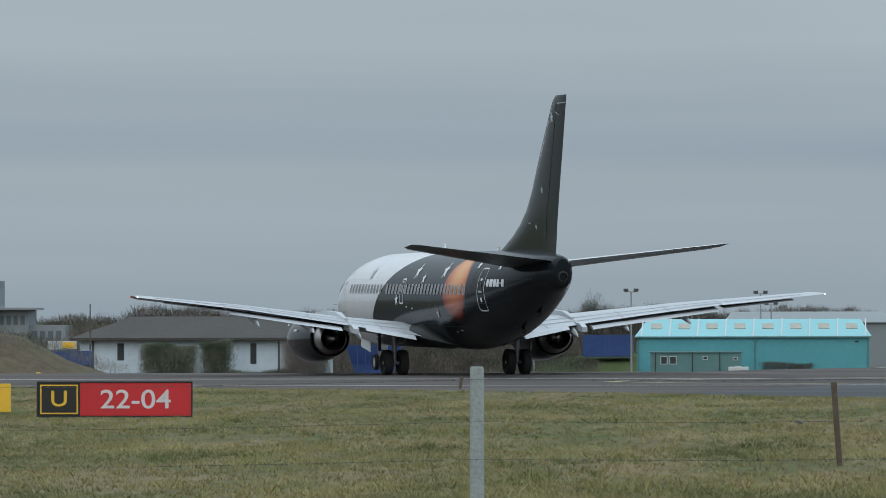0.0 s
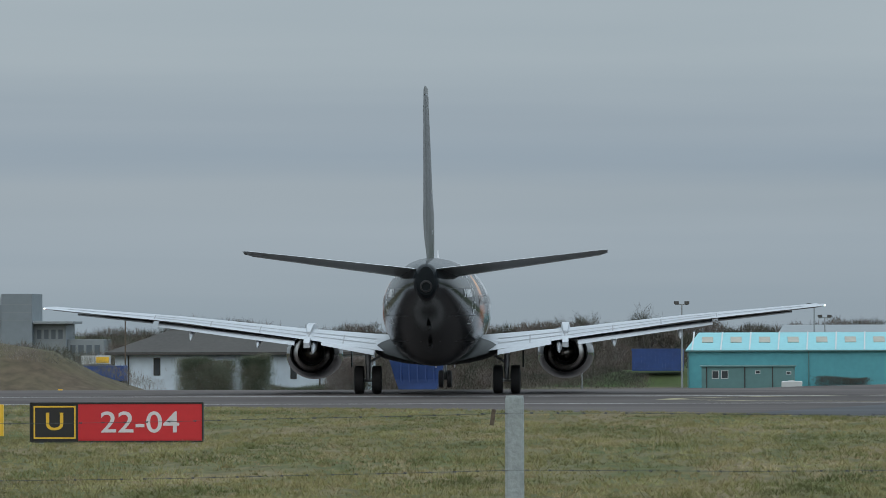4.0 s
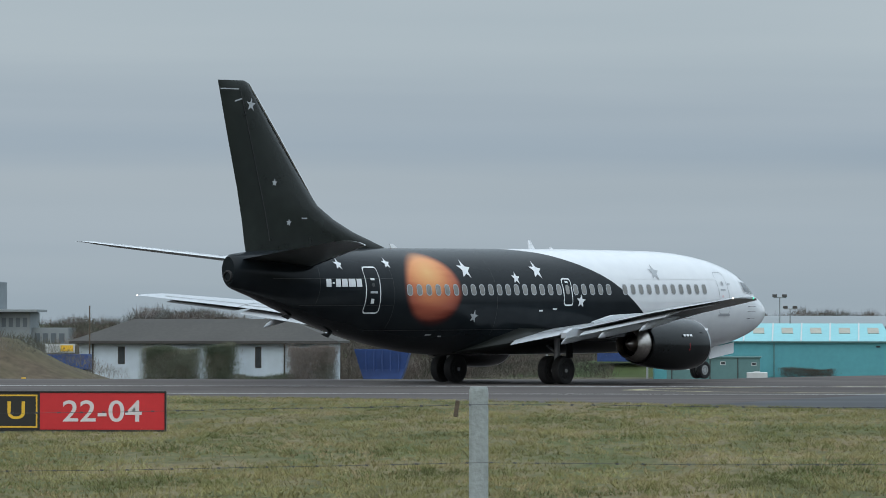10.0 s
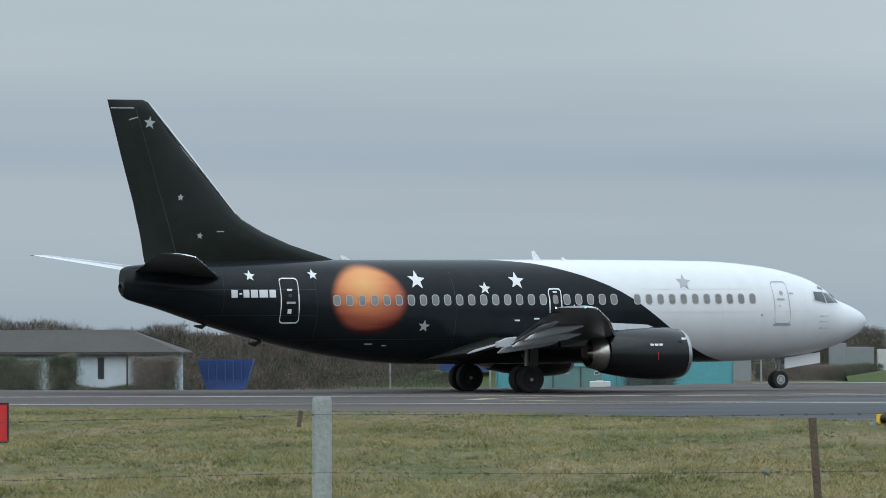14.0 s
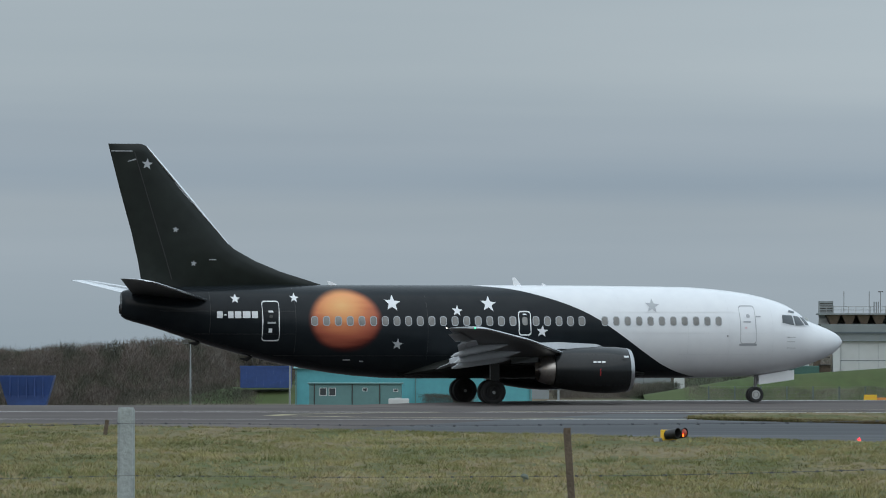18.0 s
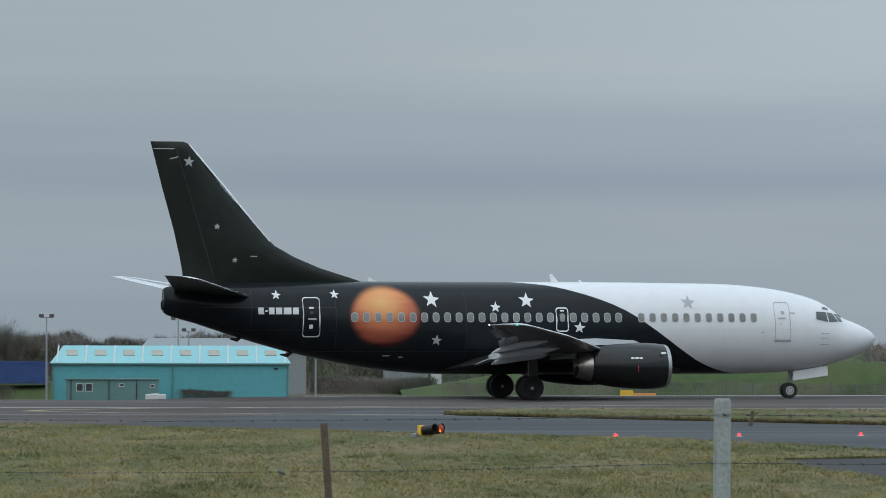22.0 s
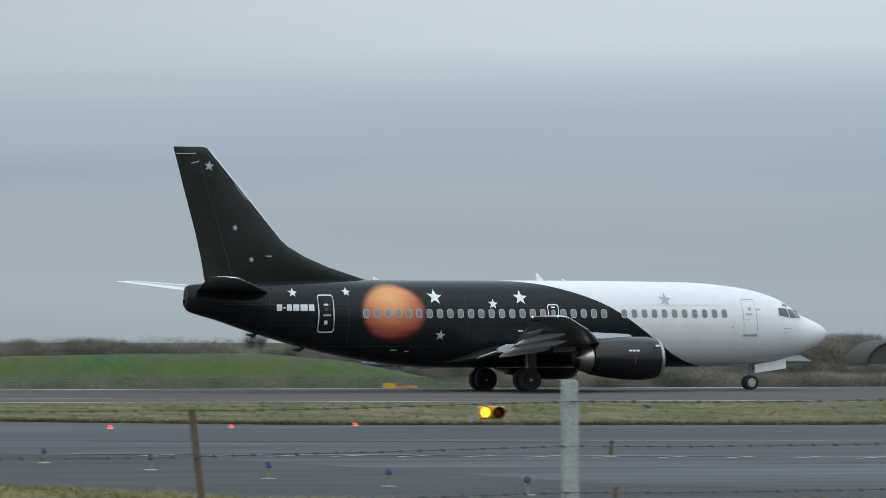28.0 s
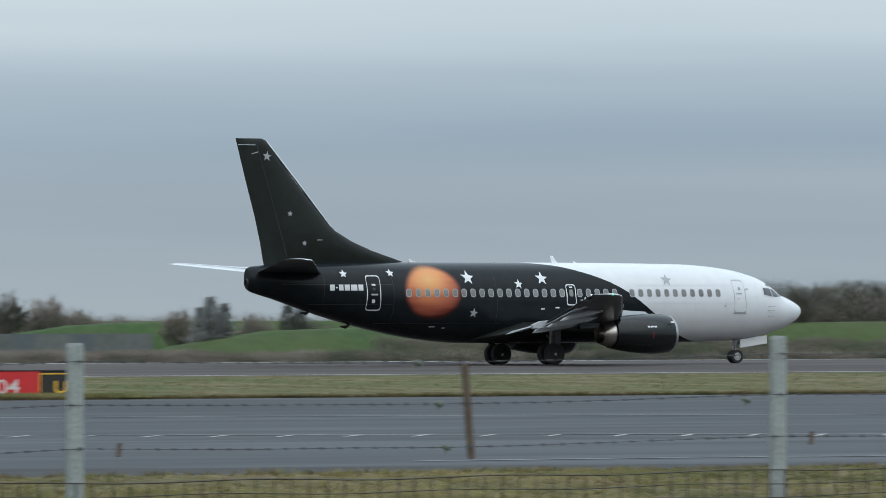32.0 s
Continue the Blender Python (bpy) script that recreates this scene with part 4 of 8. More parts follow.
def build_airliner():
    plane = new("airliner")
    tagged(plane, "twin-engine jet airliner, black tail and white nose, orange planet and stars", "airplane")
    # fuselage
    bm = bmesh.new()
    stations = [16.4, 16.34, 16.25, 16.1, 15.9, 15.6, 15.3, 15.05, 14.85, 14.6, 14.3, 14.0, 13.7, 13.35, 13.0, 12.5, 12, 11.3, 10.5, 9.7, 9, 7, 5, 3, 1, -1, -3, -4.2, -5.5, -6.6, -7.7, -9, -10.4, -11.6, -12.8, -13.7, -14.2, -14.6, -15.0, -15.2, -15.36, -15.45, -15.52]
    rings = []
    for a in stations:
        top, low, w = BODY(a)
        zc, h = (top + low) / 2, (top - low) / 2
        rings.append([(a, w * math.sin(2 * math.pi * k / 48), zc + h * math.cos(2 * math.pi * k / 48)) for k in range(48)])
    loft(bm, rings)
    body = part("fuselage", bm, LIVERY, plane, "gloss black fuselage with white nose and orange planet", True)
    bm = bmesh.new()
    loft(bm, [[(a, r * math.sin(2 * math.pi * k / 16), z + r * math.cos(2 * math.pi * k / 16)) for k in range(16)] for a, r, z in ((-15.45, 0.24, 4.06), (-15.58, 0.20, 4.04), (-15.59, 0.16, 4.04), (-15.49, 0.15, 4.04))], caps=True)
    part("exhaust_pipe", bm, DARK, body, "dark tail exhaust outlet", True)
    # wing root fairing and belly
    bm = bmesh.new()
    loft(bm, [[(a, w * math.cos(2 * math.pi * k / 24), z + h * math.sin(2 * math.pi * k / 24)) for k in range(24)] for a, w, h, z in ((7.2, 1.0, 0.10, 1.28), (5.5, 1.95, 0.36, 1.45), (2.5, 2.25, 0.55, 1.64), (-1.0, 2.34, 0.60, 1.68), (-2.2, 1.85, 0.38, 1.52), (-3.0, 1.25, 0.2, 1.36), (-3.7, 0.6, 0.05, 1.2))])
    part("belly_fairing", bm, FAIRING_BLACK, plane, "black wing root fairing", True)
    # fin
    bm = bmesh.new()
    fin_rows = [(4.75, -5.6, -14.55, 0.05), (5.0, -6.6, -14.6, 0.16), (5.25, -7.38, -14.66, 0.24), (5.65, -8.66, -14.72, 0.32), (6.1, -9.75, -14.8, 0.36), (6.6, -10.65, -14.92, 0.38), (7.2, -11.25, -15.05, 0.32), (9.0, -12.87, -15.55, 0.25), (10.65, -14.22, -15.98, 0.17), (10.96, -14.44, -16.06, 0.15), (11.05, -14.66, -16.08, 0.06)]

    def fin_y(a, z):
        """Half thickness of the fin at station a and height z."""
        zs = [q[0] for q in fin_rows]
        le, te, t = (float(np.interp(z, zs, [q[k] for q in fin_rows])) for k in (1, 2, 3))
        u = min(1.0, max(0.0, (le - a) / (le - te)))
        return 5.2 * t * (0.2969 * math.sqrt(u) - 0.126 * u - 0.3516 * u * u + 0.2843 * u ** 3 - 0.1015 * u ** 4) + 0.012
    rings = []
    for z, le, te, t in fin_rows:
        c = le - te
        ring = []
        us = [0.5 * (1 - math.cos(math.pi * k / 8)) for k in range(9)]
        prof = lambda u: 2.6 * t * (0.2969 * math.sqrt(u) - 0.126 * u - 0.3516 * u * u + 0.2843 * u ** 3 - 0.1015 * u ** 4) * 2
        ring += [(le - u * c, prof(u), z) for u in us]
        ring += [(le - u * c, -prof(u), z) for u in us[-2:0:-1]]
        rings.append(ring)
    loft(bm, rings)
    fin = part("tail_fin", bm, SATIN_BLACK, plane, "tall black tail fin with dorsal fillet", True)
    bm = bmesh.new()
    tube(bm, [(-10.88, 0, 6.78), (-12.77, 0, 9.0), (-14.19, 0, 10.65), (-14.43, 0, 10.94)], [0.03, 0.06, 0.055, 0.03], 8)
    part("fin_leading_edge", bm, METAL, fin, "bare metal leading edge", True)
    for s in (-1, 1):
        bm = bmesh.new()
        zs = [5.3 + 0.54 * k for k in range(11)]
        rows = [[bm.verts.new((-13.25 - d - (z - 5.05) * 0.30, s * fin_y(-13.25 - d - (z - 5.05) * 0.30, z), z)) for z in zs] for d in (0.0, 0.04)]
        for k in range(10):
            bm.faces.new((rows[0][k], rows[0][k + 1], rows[1][k + 1], rows[1][k]))
        part("rudder_hinge_line", bm, DARK, fin)
    for s in (-1, 1):
        for z0, z1, a0, a1 in ((10.72, 10.76, -15.95, -15.05), (10.28, 10.42, -15.25, -14.9), (6.12, 6.16, -11.75, -11.45)):
            bm = bmesh.new()
            bm.faces.new([bm.verts.new((a, s * fin_y(a, z), z)) for a, z in ((a0, z0), (a1, z1 - 0.04 if z1 - z0 < 0.1 else z1 - 0.05), (a1, z1), (a0, z0 + 0.04))])
            part("access_seam", bm, SILVER, fin, "thin pale seam line")
    # tailplane
    for s in (-1, 1):
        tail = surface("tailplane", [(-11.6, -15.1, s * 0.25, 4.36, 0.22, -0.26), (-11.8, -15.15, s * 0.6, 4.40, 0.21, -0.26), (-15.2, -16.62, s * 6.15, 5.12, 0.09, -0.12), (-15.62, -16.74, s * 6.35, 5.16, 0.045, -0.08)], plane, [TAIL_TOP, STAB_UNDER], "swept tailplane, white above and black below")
        bm = bmesh.new()
        tube(bm, [(-11.85, s * 0.7, 4.42), (-15.2, s * 6.12, 5.12)], [0.055, 0.035], 8)
        TAILPLANES.append(tail)
        part("tailplane_leading_edge", bm, METAL, tail, "bare metal leading edge", True)
        for u in (0.62, 0.70):
            bm = bmesh.new()
            rows = []
            for d in (0.0, 0.035):
                row = []
                for k in range(9):
                    q = k / 8
                    le, te, z, th, dn = (p + (r - p) * q for p, r in zip((-11.95, -15.22, 4.44, 0.205, -0.25), (-15.1, -16.58, 5.10, 0.095, -0.125)))
                    c, v = le - te, u + d
                    half = 5 * th * (0.2969 * math.sqrt(v) - 0.126 * v - 0.3516 * v * v + 0.2843 * v ** 3 - 0.1015 * v ** 4)
                    row.append(bm.verts.new((le - v * c, s * (0.85 + 5.1 * q), z + 0.02 * c * math.sin(math.pi * v) + half - dn * v + 0.012)))
                rows.append(row)
            for k in range(8):
                bm.faces.new((rows[0][k], rows[0][k + 1], rows[1][k + 1], rows[1][k]))
            part("elevator_gap", bm, STEEL, tail, "dark gap ahead of the elevator")
    # wings
    for s in (-1, 1):
        w = surface("wing", wing_side(s), plane, [WING_GREY, WING_UNDER], "swept wing, pale grey above, shade painted into its underside")
        bm = bmesh.new()
        tube(bm, [(4.63, s * 2.2, 1.83), (2.62, s * 4.85, 2.17), (-0.03, s * 9.5, 2.76), (-2.9, s * 14.1, 3.235)], [0.10, 0.075, 0.05, 0.03], 8)
        part("slat", bm, METAL, w, "bare metal leading edge slat", True)
        for y0, y1, le0, le1, drop, name in ((2.3, 4.3, -1.2, -1.05, 0.30, "inboard_flap"), (5.3, 10.3, -1.0, -2.5, 0.24, "outboard_flap")):
            zz = lambda y: 1.80 + (y - 1.2) * 0.116
            for k, (back, dz, ch) in enumerate(((0.0, 0.0, 0.75), (0.68, -0.10, 0.5))):
                bm = bmesh.new()
                f = 1.0 if y0 < 5 else 0.85
                loft(bm, [foil(le0 - back * f, le0 - (back + ch) * f, s * y0, zz(y0) - 0.20 + dz, 0.13, drop * 0.5), foil(le1 - back * f * 0.8, le1 - (back + ch) * f * 0.8, s * y1, zz(y1) - 0.10 + dz * 0.8, 0.09, drop * 0.4)])
                part("flap", bm, WING_GREY, w, "pale grey trailing edge flap, partly lowered", True)
        bm = bmesh.new()
        loft(bm, [foil(-2.7, -3.42, s * 10.5, 2.80, 0.06, 0.1), foil(-3.85, -4.38, s * 13.2, 3.08, 0.05, 0.06)])
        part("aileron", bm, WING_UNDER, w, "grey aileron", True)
        for y, a0, a1, r in ((6.65, 0.3, -2.6, 0.19), (9.1, -0.9, -3.3, 0.16), (4.6, 0.6, -2.2, 0.2)):
            z = 1.80 + (y - 1.2) * 0.116 - 0.26
            bm = bmesh.new()
            loft(bm, [[(a, s * y + 0.6 * q * math.cos(2 * math.pi * k / 12), z + dz + q * math.sin(2 * math.pi * k / 12)) for k in range(12)] for a, q, dz in ((a0, 0.03, 0.12), (a0 - 0.6, r * 0.8, 0.03), ((a0 + a1) / 2, r, -0.04), (a1 + 0.7, r * 0.9, -0.16), (a1 + 0.2, r * 0.5, -0.30), (a1, 0.02, -0.38))])
            part("flap_track_fairing", bm, WING_GREY, w, "pointed pale flap fairing", True)
        st = wing_side(s)

        def skin(y, u, lift=0.008):
            """A point on the upper skin at span y and chord fraction u."""
            i = max(k for k in range(len(st) - 1) if abs(st[k][2]) <= y + 1e-6)
            t = (y - abs(st[i][2])) / (abs(st[i + 1][2]) - abs(st[i][2]))
            le, te, z, th, dn = (st[i][k] + (st[i + 1][k] - st[i][k]) * t for k in (0, 1, 3, 4, 5))
            c = le - te
            half = 5 * th * (0.2969 * math.sqrt(u) - 0.126 * u - 0.3516 * u * u + 0.2843 * u ** 3 - 0.1015 * u ** 4)
            return (le - u * c, s * y, z + 0.02 * c * math.sin(math.pi * u) + half - dn * u + lift)
        for y0, y1, u0, u1 in ((2.3, 4.7, 0.66, 0.685), (4.9, 10.4, 0.68, 0.71), (2.3, 4.7, 0.82, 0.845), (4.9, 10.4, 0.84, 0.875), (10.5, 13.6, 0.76, 0.80)):
            bm = bmesh.new()
            ys = [y0 + (y1 - y0) * k / 10 for k in range(11)]
            rows = [[bm.verts.new(skin(y, u)) for y in ys] for u in (u0, u1)]
            for k in range(10):
                bm.faces.new((rows[0][k], rows[0][k + 1], rows[1][k + 1], rows[1][k]))
            part("skin_gap", bm, STEEL, w, "dark gap between wing panels")
        for y in (3.5, 4.8, 6.6, 8.4, 10.45):
            bm = bmesh.new()
            us = [0.64 + 0.036 * k for k in range(10)]
            rows = [[bm.verts.new(skin(y + d, u, 0.010)) for u in us] for d in (-0.025, 0.025)]
            for k in range(9):
                bm.faces.new((rows[0][k], rows[0][k + 1], rows[1][k + 1], rows[1][k]))
            part("skin_gap", bm, STEEL, w, "dark gap between wing panels")
        bm = bmesh.new()
        bmesh.ops.create_uvsphere(bm, u_segments=10, v_segments=6, radius=0.045, matrix=Matrix.Translation((-3.55, s * 14.42, 3.29)))
        part("wingtip_light", bm, NAV_GREEN if s < 0 else NAV_RED, w, "small lit wingtip light")
        bm = bmesh.new()
        bmesh.ops.create_uvsphere(bm, u_segments=10, v_segments=6, radius=0.036, matrix=Matrix.Translation((-4.72, s * 14.4, 3.28)))
        part("wingtip_light", bm, NAV_WHITE, w, "small white rear-facing wingtip light")
        nacelle(s, plane)
    # paint marks, windows and doors on both sides
    stars = [(-10.82, 4.48, 0.22, STAR), (-8.3, 4.52, 0.21, STAR), (-4.08, 4.30, 0.37, STAR), (-1.28, 3.98, 0.25, STAR), (0.13, 4.27, 0.35, STAR), (2.42, 3.10, 0.27, STAR), (-3.92, 2.55, 0.25, SILVER), (7.37, 4.20, 0.33, SILVER)]
    for s in (-1, 1):
        for a, z, r, mat in stars:
            part("star", decal(star_shape(a, z, r, 6), s, 0.02), mat, body, "five-pointed painted star")
        for x, z, r in ((-14.42, 10.19, 0.25), (-13.2, 7.41, 0.15), (-12.42, 5.98, 0.14)):
            bm = bmesh.new()
            bm.faces.new([bm.verts.new((p, s * fin_y(p, q), q)) for p, q in star_shape(x, z, r, 6)])
            part("star", bm, SILVER, fin, "small painted star")
        a = 10.28
        while a > -7.6:
            if not (1.35 < a < 1.9) and not (4.62 < a < 5.05):
                pane = part("cabin_window", decal(rounded(a - 0.125, a + 0.125, 3.36, 3.72, 0.10, 3, 2), s, 0.012), PANE, body)
                part("window_rim", strip(rounded(a - 0.15, a + 0.15, 3.33, 3.75, 0.12, 3, 2), 0.035, s, 0.014), OUTLINE, pane)
            a -= 0.508
        for a0, a1, z0, z1, mat, w in ((-9.72, -8.98, 2.68, 4.40, STAR, 0.05), (1.38, 1.94, 2.92, 3.98, STAR, 0.06), (11.25, 11.98, 2.55, 4.22, OUTLINE, 0.035)):
            part("door", strip(rounded(a0, a1, z0, z1, 0.13, 4, 8), w, s, 0.012), mat, body, "painted outline of a cabin door")
        part("exit_window", decal(rounded(1.55, 1.78, 3.36, 3.72, 0.09, 3, 2), s, 0.013), PANE, body)
        part("exit_placard", decal([(1.58, 3.80), (1.75, 3.80), (1.75, 3.86), (1.58, 3.86)], s, 0.02), STAR, body, "small white placard")
        part("door_window", decal(rounded(-9.42, -9.27, 3.66, 3.80, 0.06, 3, 2), s, 0.02), SEAM_BLACK, body)
        part("static_port", decal(rounded(10.62, 10.70, 2.86, 2.94, 0.03, 2, 2), s, 0.02), STEEL, body, "small round static port")
        part("hinge_mark", decal([(12.0, 3.72), (12.22, 3.72), (12.22, 3.77), (12.0, 3.77)], s, 0.02), OUTLINE, body)
        part("stencil_bar", decal([(11.45, 3.22), (11.56, 3.22), (11.56, 3.30), (11.45, 3.30)], s, 0.02), SEAM_PINK, body, "faint pink stencil mark")
        for q0, q1, qz in ((5.9, 6.12, 1.62), (6.5, 6.62, 1.5), (-6.2, -5.9, 1.86), (-5.5, -5.32, 1.8)):
            part("stencil_bar", decal([(q0, qz), (q1, qz), (q1, qz + 0.05), (q0, qz + 0.05)], s, 0.02), SILVER, body, "small silver stencil mark")
        part("door_handle", decal([(-9.5, 3.42), (-9.15, 3.42), (-9.15, 3.50), (-9.5, 3.50)], s, 0.02), SILVER, body)
        part("door_placard", decal([(-9.45, 3.9), (-9.25, 3.9), (-9.25, 3.98), (-9.45, 3.98)], s, 0.02), STAR, body)
        part("door_placard", decal([(-9.45, 3.05), (-9.3, 3.05), (-9.3, 3.22), (-9.45, 3.22)], s, 0.02), STAR, body)
        part("door_handle", decal([(11.4, 3.48), (11.75, 3.48), (11.75, 3.55), (11.4, 3.55)], s, 0.02), OUTLINE, body)
        part("door_window", decal(rounded(11.55, 11.72, 3.68, 3.85, 0.07, 3, 2), s, 0.02), STEEL, body)
        part("sill_step", decal([(11.2, 2.48), (12.0, 2.48), (12.0, 2.56), (11.2, 2.56)], s, 0.02), OUTLINE, body)
        # six upright bars stand for the registration
        for j, (o, w) in enumerate(((0.0, 0.24), (0.30, 0.10), (0.46, 0.23), (0.75, 0.27), (1.08, 0.33), (1.47, 0.25))):
            z0, z1 = (3.66, 3.95) if j != 1 else (3.77, 3.83)
            a0 = -11.62 + o
            part("registration_bar", decal([(a0, z0), (a0 + w, z0), (a0 + w, z1), (a0, z1)], s, 0.015), STAR, body, "plain white registration bar")
        for shape in ([(13.23, 3.47), (13.80, 3.36), (13.76, 3.79), (13.27, 3.81)], [(13.86, 3.35), (14.34, 3.36), (14.12, 3.74), (13.83, 3.78)], [(14.40, 3.37), (14.60, 3.36), (14.42, 3.70), (14.20, 3.72)]):
            part("window_frame", decal([(a + (a - 13.9) * 0.06 + d, z + e) for (a, z), d, e in zip(shape, (-0.03, 0.03, 0.02, -0.02), (-0.04, -0.04, 0.04, 0.04))], s, 0.014), SEAM_WHITE, body, "pale cockpit window surround")
            part("cockpit_window", decal(shape, s, 0.024), GLASS, body, "dark cockpit window")
        part("cockpit_window", decal([(13.62, 3.93), (13.95, 3.88), (13.98, 3.96), (13.70, 4.03)], s, 0.02), GLASS, body, "small eyebrow window")
        for a, z in ((13.45, 2.85), (13.42, 2.65), (13.45, 2.38)):
            bm = bmesh.new()
            y = body_y(a, z)
            tube(bm, [(a, s * y, z), (a + 0.05, s * (y + 0.12), z), (a + 0.32, s * (y + 0.13), z)], 0.014, 6)
            part("pitot_probe", bm, STEEL, body, "small dark probe")
        for a0, a1, z, mat in ((5.6, 11.1, 3.92, SEAM_WHITE), (6.2, 13.2, 3.02, SEAM_WHITE), (8.4, 12.6, 2.1, SEAM_WHITE), (-14.0, -8.3, 3.95, SEAM_BLACK), (-12.5, -8.3, 2.98, SEAM_BLACK), (-10.0, 4.0, 2.05, SEAM_BLACK)):
            bm = bmesh.new()
            n = max(6, int(a1 - a0))
            rows = [[bm.verts.new((a0 + (a1 - a0) * k / n, s * (body_y(a0 + (a1 - a0) * k / n, q) + 0.008), q)) for k in range(n + 1)] for q in (z, z + 0.014)]
            for k in range(n):
                bm.faces.new((rows[0][k], rows[0][k + 1], rows[1][k + 1], rows[1][k]))
            part("skin_seam", bm, mat, body, "thin lap seam in the skin")
        for a, mat in ((5.9, SEAM_WHITE), (8.9, SEAM_WHITE), (10.75, SEAM_WHITE), (12.75, SEAM_WHITE), (-2.6, SEAM_BLACK), (-8.3, SEAM_BLACK), (-11.9, SEAM_BLACK)):
            bm = bmesh.new()
            top, low, w = BODY(a)
            zs = [low + 0.5 + (top - low - 0.65) * k / 10 for k in range(11)]
            if mat is SEAM_WHITE:
                zs = [z for z in zs if z > 5.6 - 0.42 * a]
            if len(zs) > 2:
                rows = [[bm.verts.new((q, s * (body_y(q, z) + 0.008), z)) for z in zs] for q in (a, a + 0.012)]
                for k in range(len(zs) - 1):
                    bm.faces.new((rows[0][k], rows[0][k + 1], rows[1][k + 1], rows[1][k]))
                part("skin_seam", bm, mat, body, "thin frame seam in the skin")
        part("service_mark", decal([(-0.1, 2.72), (0.12, 2.72), (0.12, 2.78), (-0.1, 2.78)], s, 0.02), STAR, body)
        part("service_mark", decal([(0.72, 2.78), (0.95, 2.78), (0.95, 2.84), (0.72, 2.84)], s, 0.02), STAR, body)
    # windscreen centre
    for s in (-1, 1):
        bm = bmesh.new()
        pts = [(14.66, 0.03), (14.64, 0.62), (14.46, 0.60), (14.36, 0.03)]
        vs = []
        for a, y in pts:
            top, low, w = BODY(a)
            zc, h = (top + low) / 2, (top - low) / 2
            vs.append(bm.verts.new((a + 0.02, s * y, zc + h * math.sqrt(1 - (y / w) ** 2) + 0.02)))
        bm.faces.new(vs)
        part("windscreen", bm, GLASS, body, "dark windscreen pane")
    # aerials
    for a, h, c in ((1.8, 0.36, 0.17), (-6.3, 0.18, 0.2), (3.0, 0.1, 0.1)):
        bm = bmesh.new()
        loft(bm, [[(a + c, -0.03, 5.05), (a + c, 0.03, 5.05), (a - c, 0.03, 5.05), (a - c, -0.03, 5.05)], [(a - c * 0.7, -0.012, 5.06 + h), (a - c * 0.7, 0.012, 5.06 + h), (a - c * 1.5, 0.012, 5.06 + h), (a - c * 1.5, -0.012, 5.06 + h)]])
        part("blade_aerial", bm, WHITE, body, "small white blade aerial")
    for a, z in ((-10.1, 1.95), (-12.3, 2.62)):
        bm = bmesh.new()
        tube(bm, [(a + 0.3, 0, z + 0.12), (a, 0, z - 0.06), (a - 0.3, 0, z - 0.02)], [0.05, 0.09, 0.03], 8)
        part("drain_mast", bm, DARK, body)
    # landing gear
    main, nose = wheel_meshes(0.53, 0.37, GEAR_DARK), wheel_meshes(0.345, 0.2, HUB)
    for s in (-1, 1):
        y = s * 2.615
        leg = bmesh.new()
        tube(leg, [(0, y, 0.5), (0.02, y, 1.0), (0.05, y, 1.9)], [0.085, 0.10, 0.13], 12)
        tube(leg, [(0, y - 0.5, 0.51), (0, y + 0.5, 0.51)], 0.07, 10)
        leg = part("main_gear_leg", leg, STEEL, plane, "grey landing gear leg with axle", True)
        bm = bmesh.new()
        tube(bm, [(0.05, y, 1.15), (0.1, y - s * 1.0, 1.75)], 0.05, 8)
        part("side_brace", bm, STEEL, leg, "", True)
        bm = bmesh.new()
        tube(bm, [(0.12, y, 0.75), (0.34, y, 0.95), (0.14, y, 1.2)], 0.04, 6)
        part("torque_link", bm, STEEL, leg, "", True)
        part("gear_door", block(-0.17, 0.2, y + s * 0.60, y + s * 0.64, 1.0, 1.85, bevel=0.01), BLACK, plane, "black landing gear door")
        for d in (-0.33, 0.33):
            wheel(plane, main, 0.0, y + d, 0.53)
    leg = bmesh.new()
    tube(leg, [(12.42, 0, 0.36), (12.45, 0, 0.8), (12.5, 0, 1.3)], [0.06, 0.075, 0.09], 12)
    tube(leg, [(12.42, -0.22, 0.345), (12.42, 0.22, 0.345)], 0.045, 8)
    leg = part("nose_gear_leg", leg, STEEL, plane, "grey nose gear leg", True)
    bm = bmesh.new()
    tube(bm, [(12.48, 0, 0.95), (13.3, 0, 1.3)], 0.04, 8)
    part("drag_brace", bm, STEEL, leg, "", True)
    for s in (-1, 1):
        bm = bmesh.new()
        loft(bm, [[(12.5, s * 0.36, 0.78), (12.5, s * 0.39, 0.78), (12.5, s * 0.39, 1.2), (12.5, s * 0.36, 1.2)], [(14.1, s * 0.36, 1.0), (14.1, s * 0.39, 1.0), (14.1, s * 0.39, 1.42), (14.1, s * 0.36, 1.42)]])
        part("nose_gear_door", bm, WHITE, plane, "white nose gear door")
        wheel(plane, nose, 12.42, s * 0.17, 0.345)
    return plane


airliner = build_airliner()


# ---- plants ----
def fast_mesh(name, verts, faces, mats, kinds=None):
    me = bpy.data.meshes.new(name)
    me.from_pydata([tuple(v) for v in verts], [], [tuple(f) for f in faces])
    for m in mats:
        me.materials.append(m)
    if kinds is not None:
        me.polygons.foreach_set("material_index", kinds)
    return me


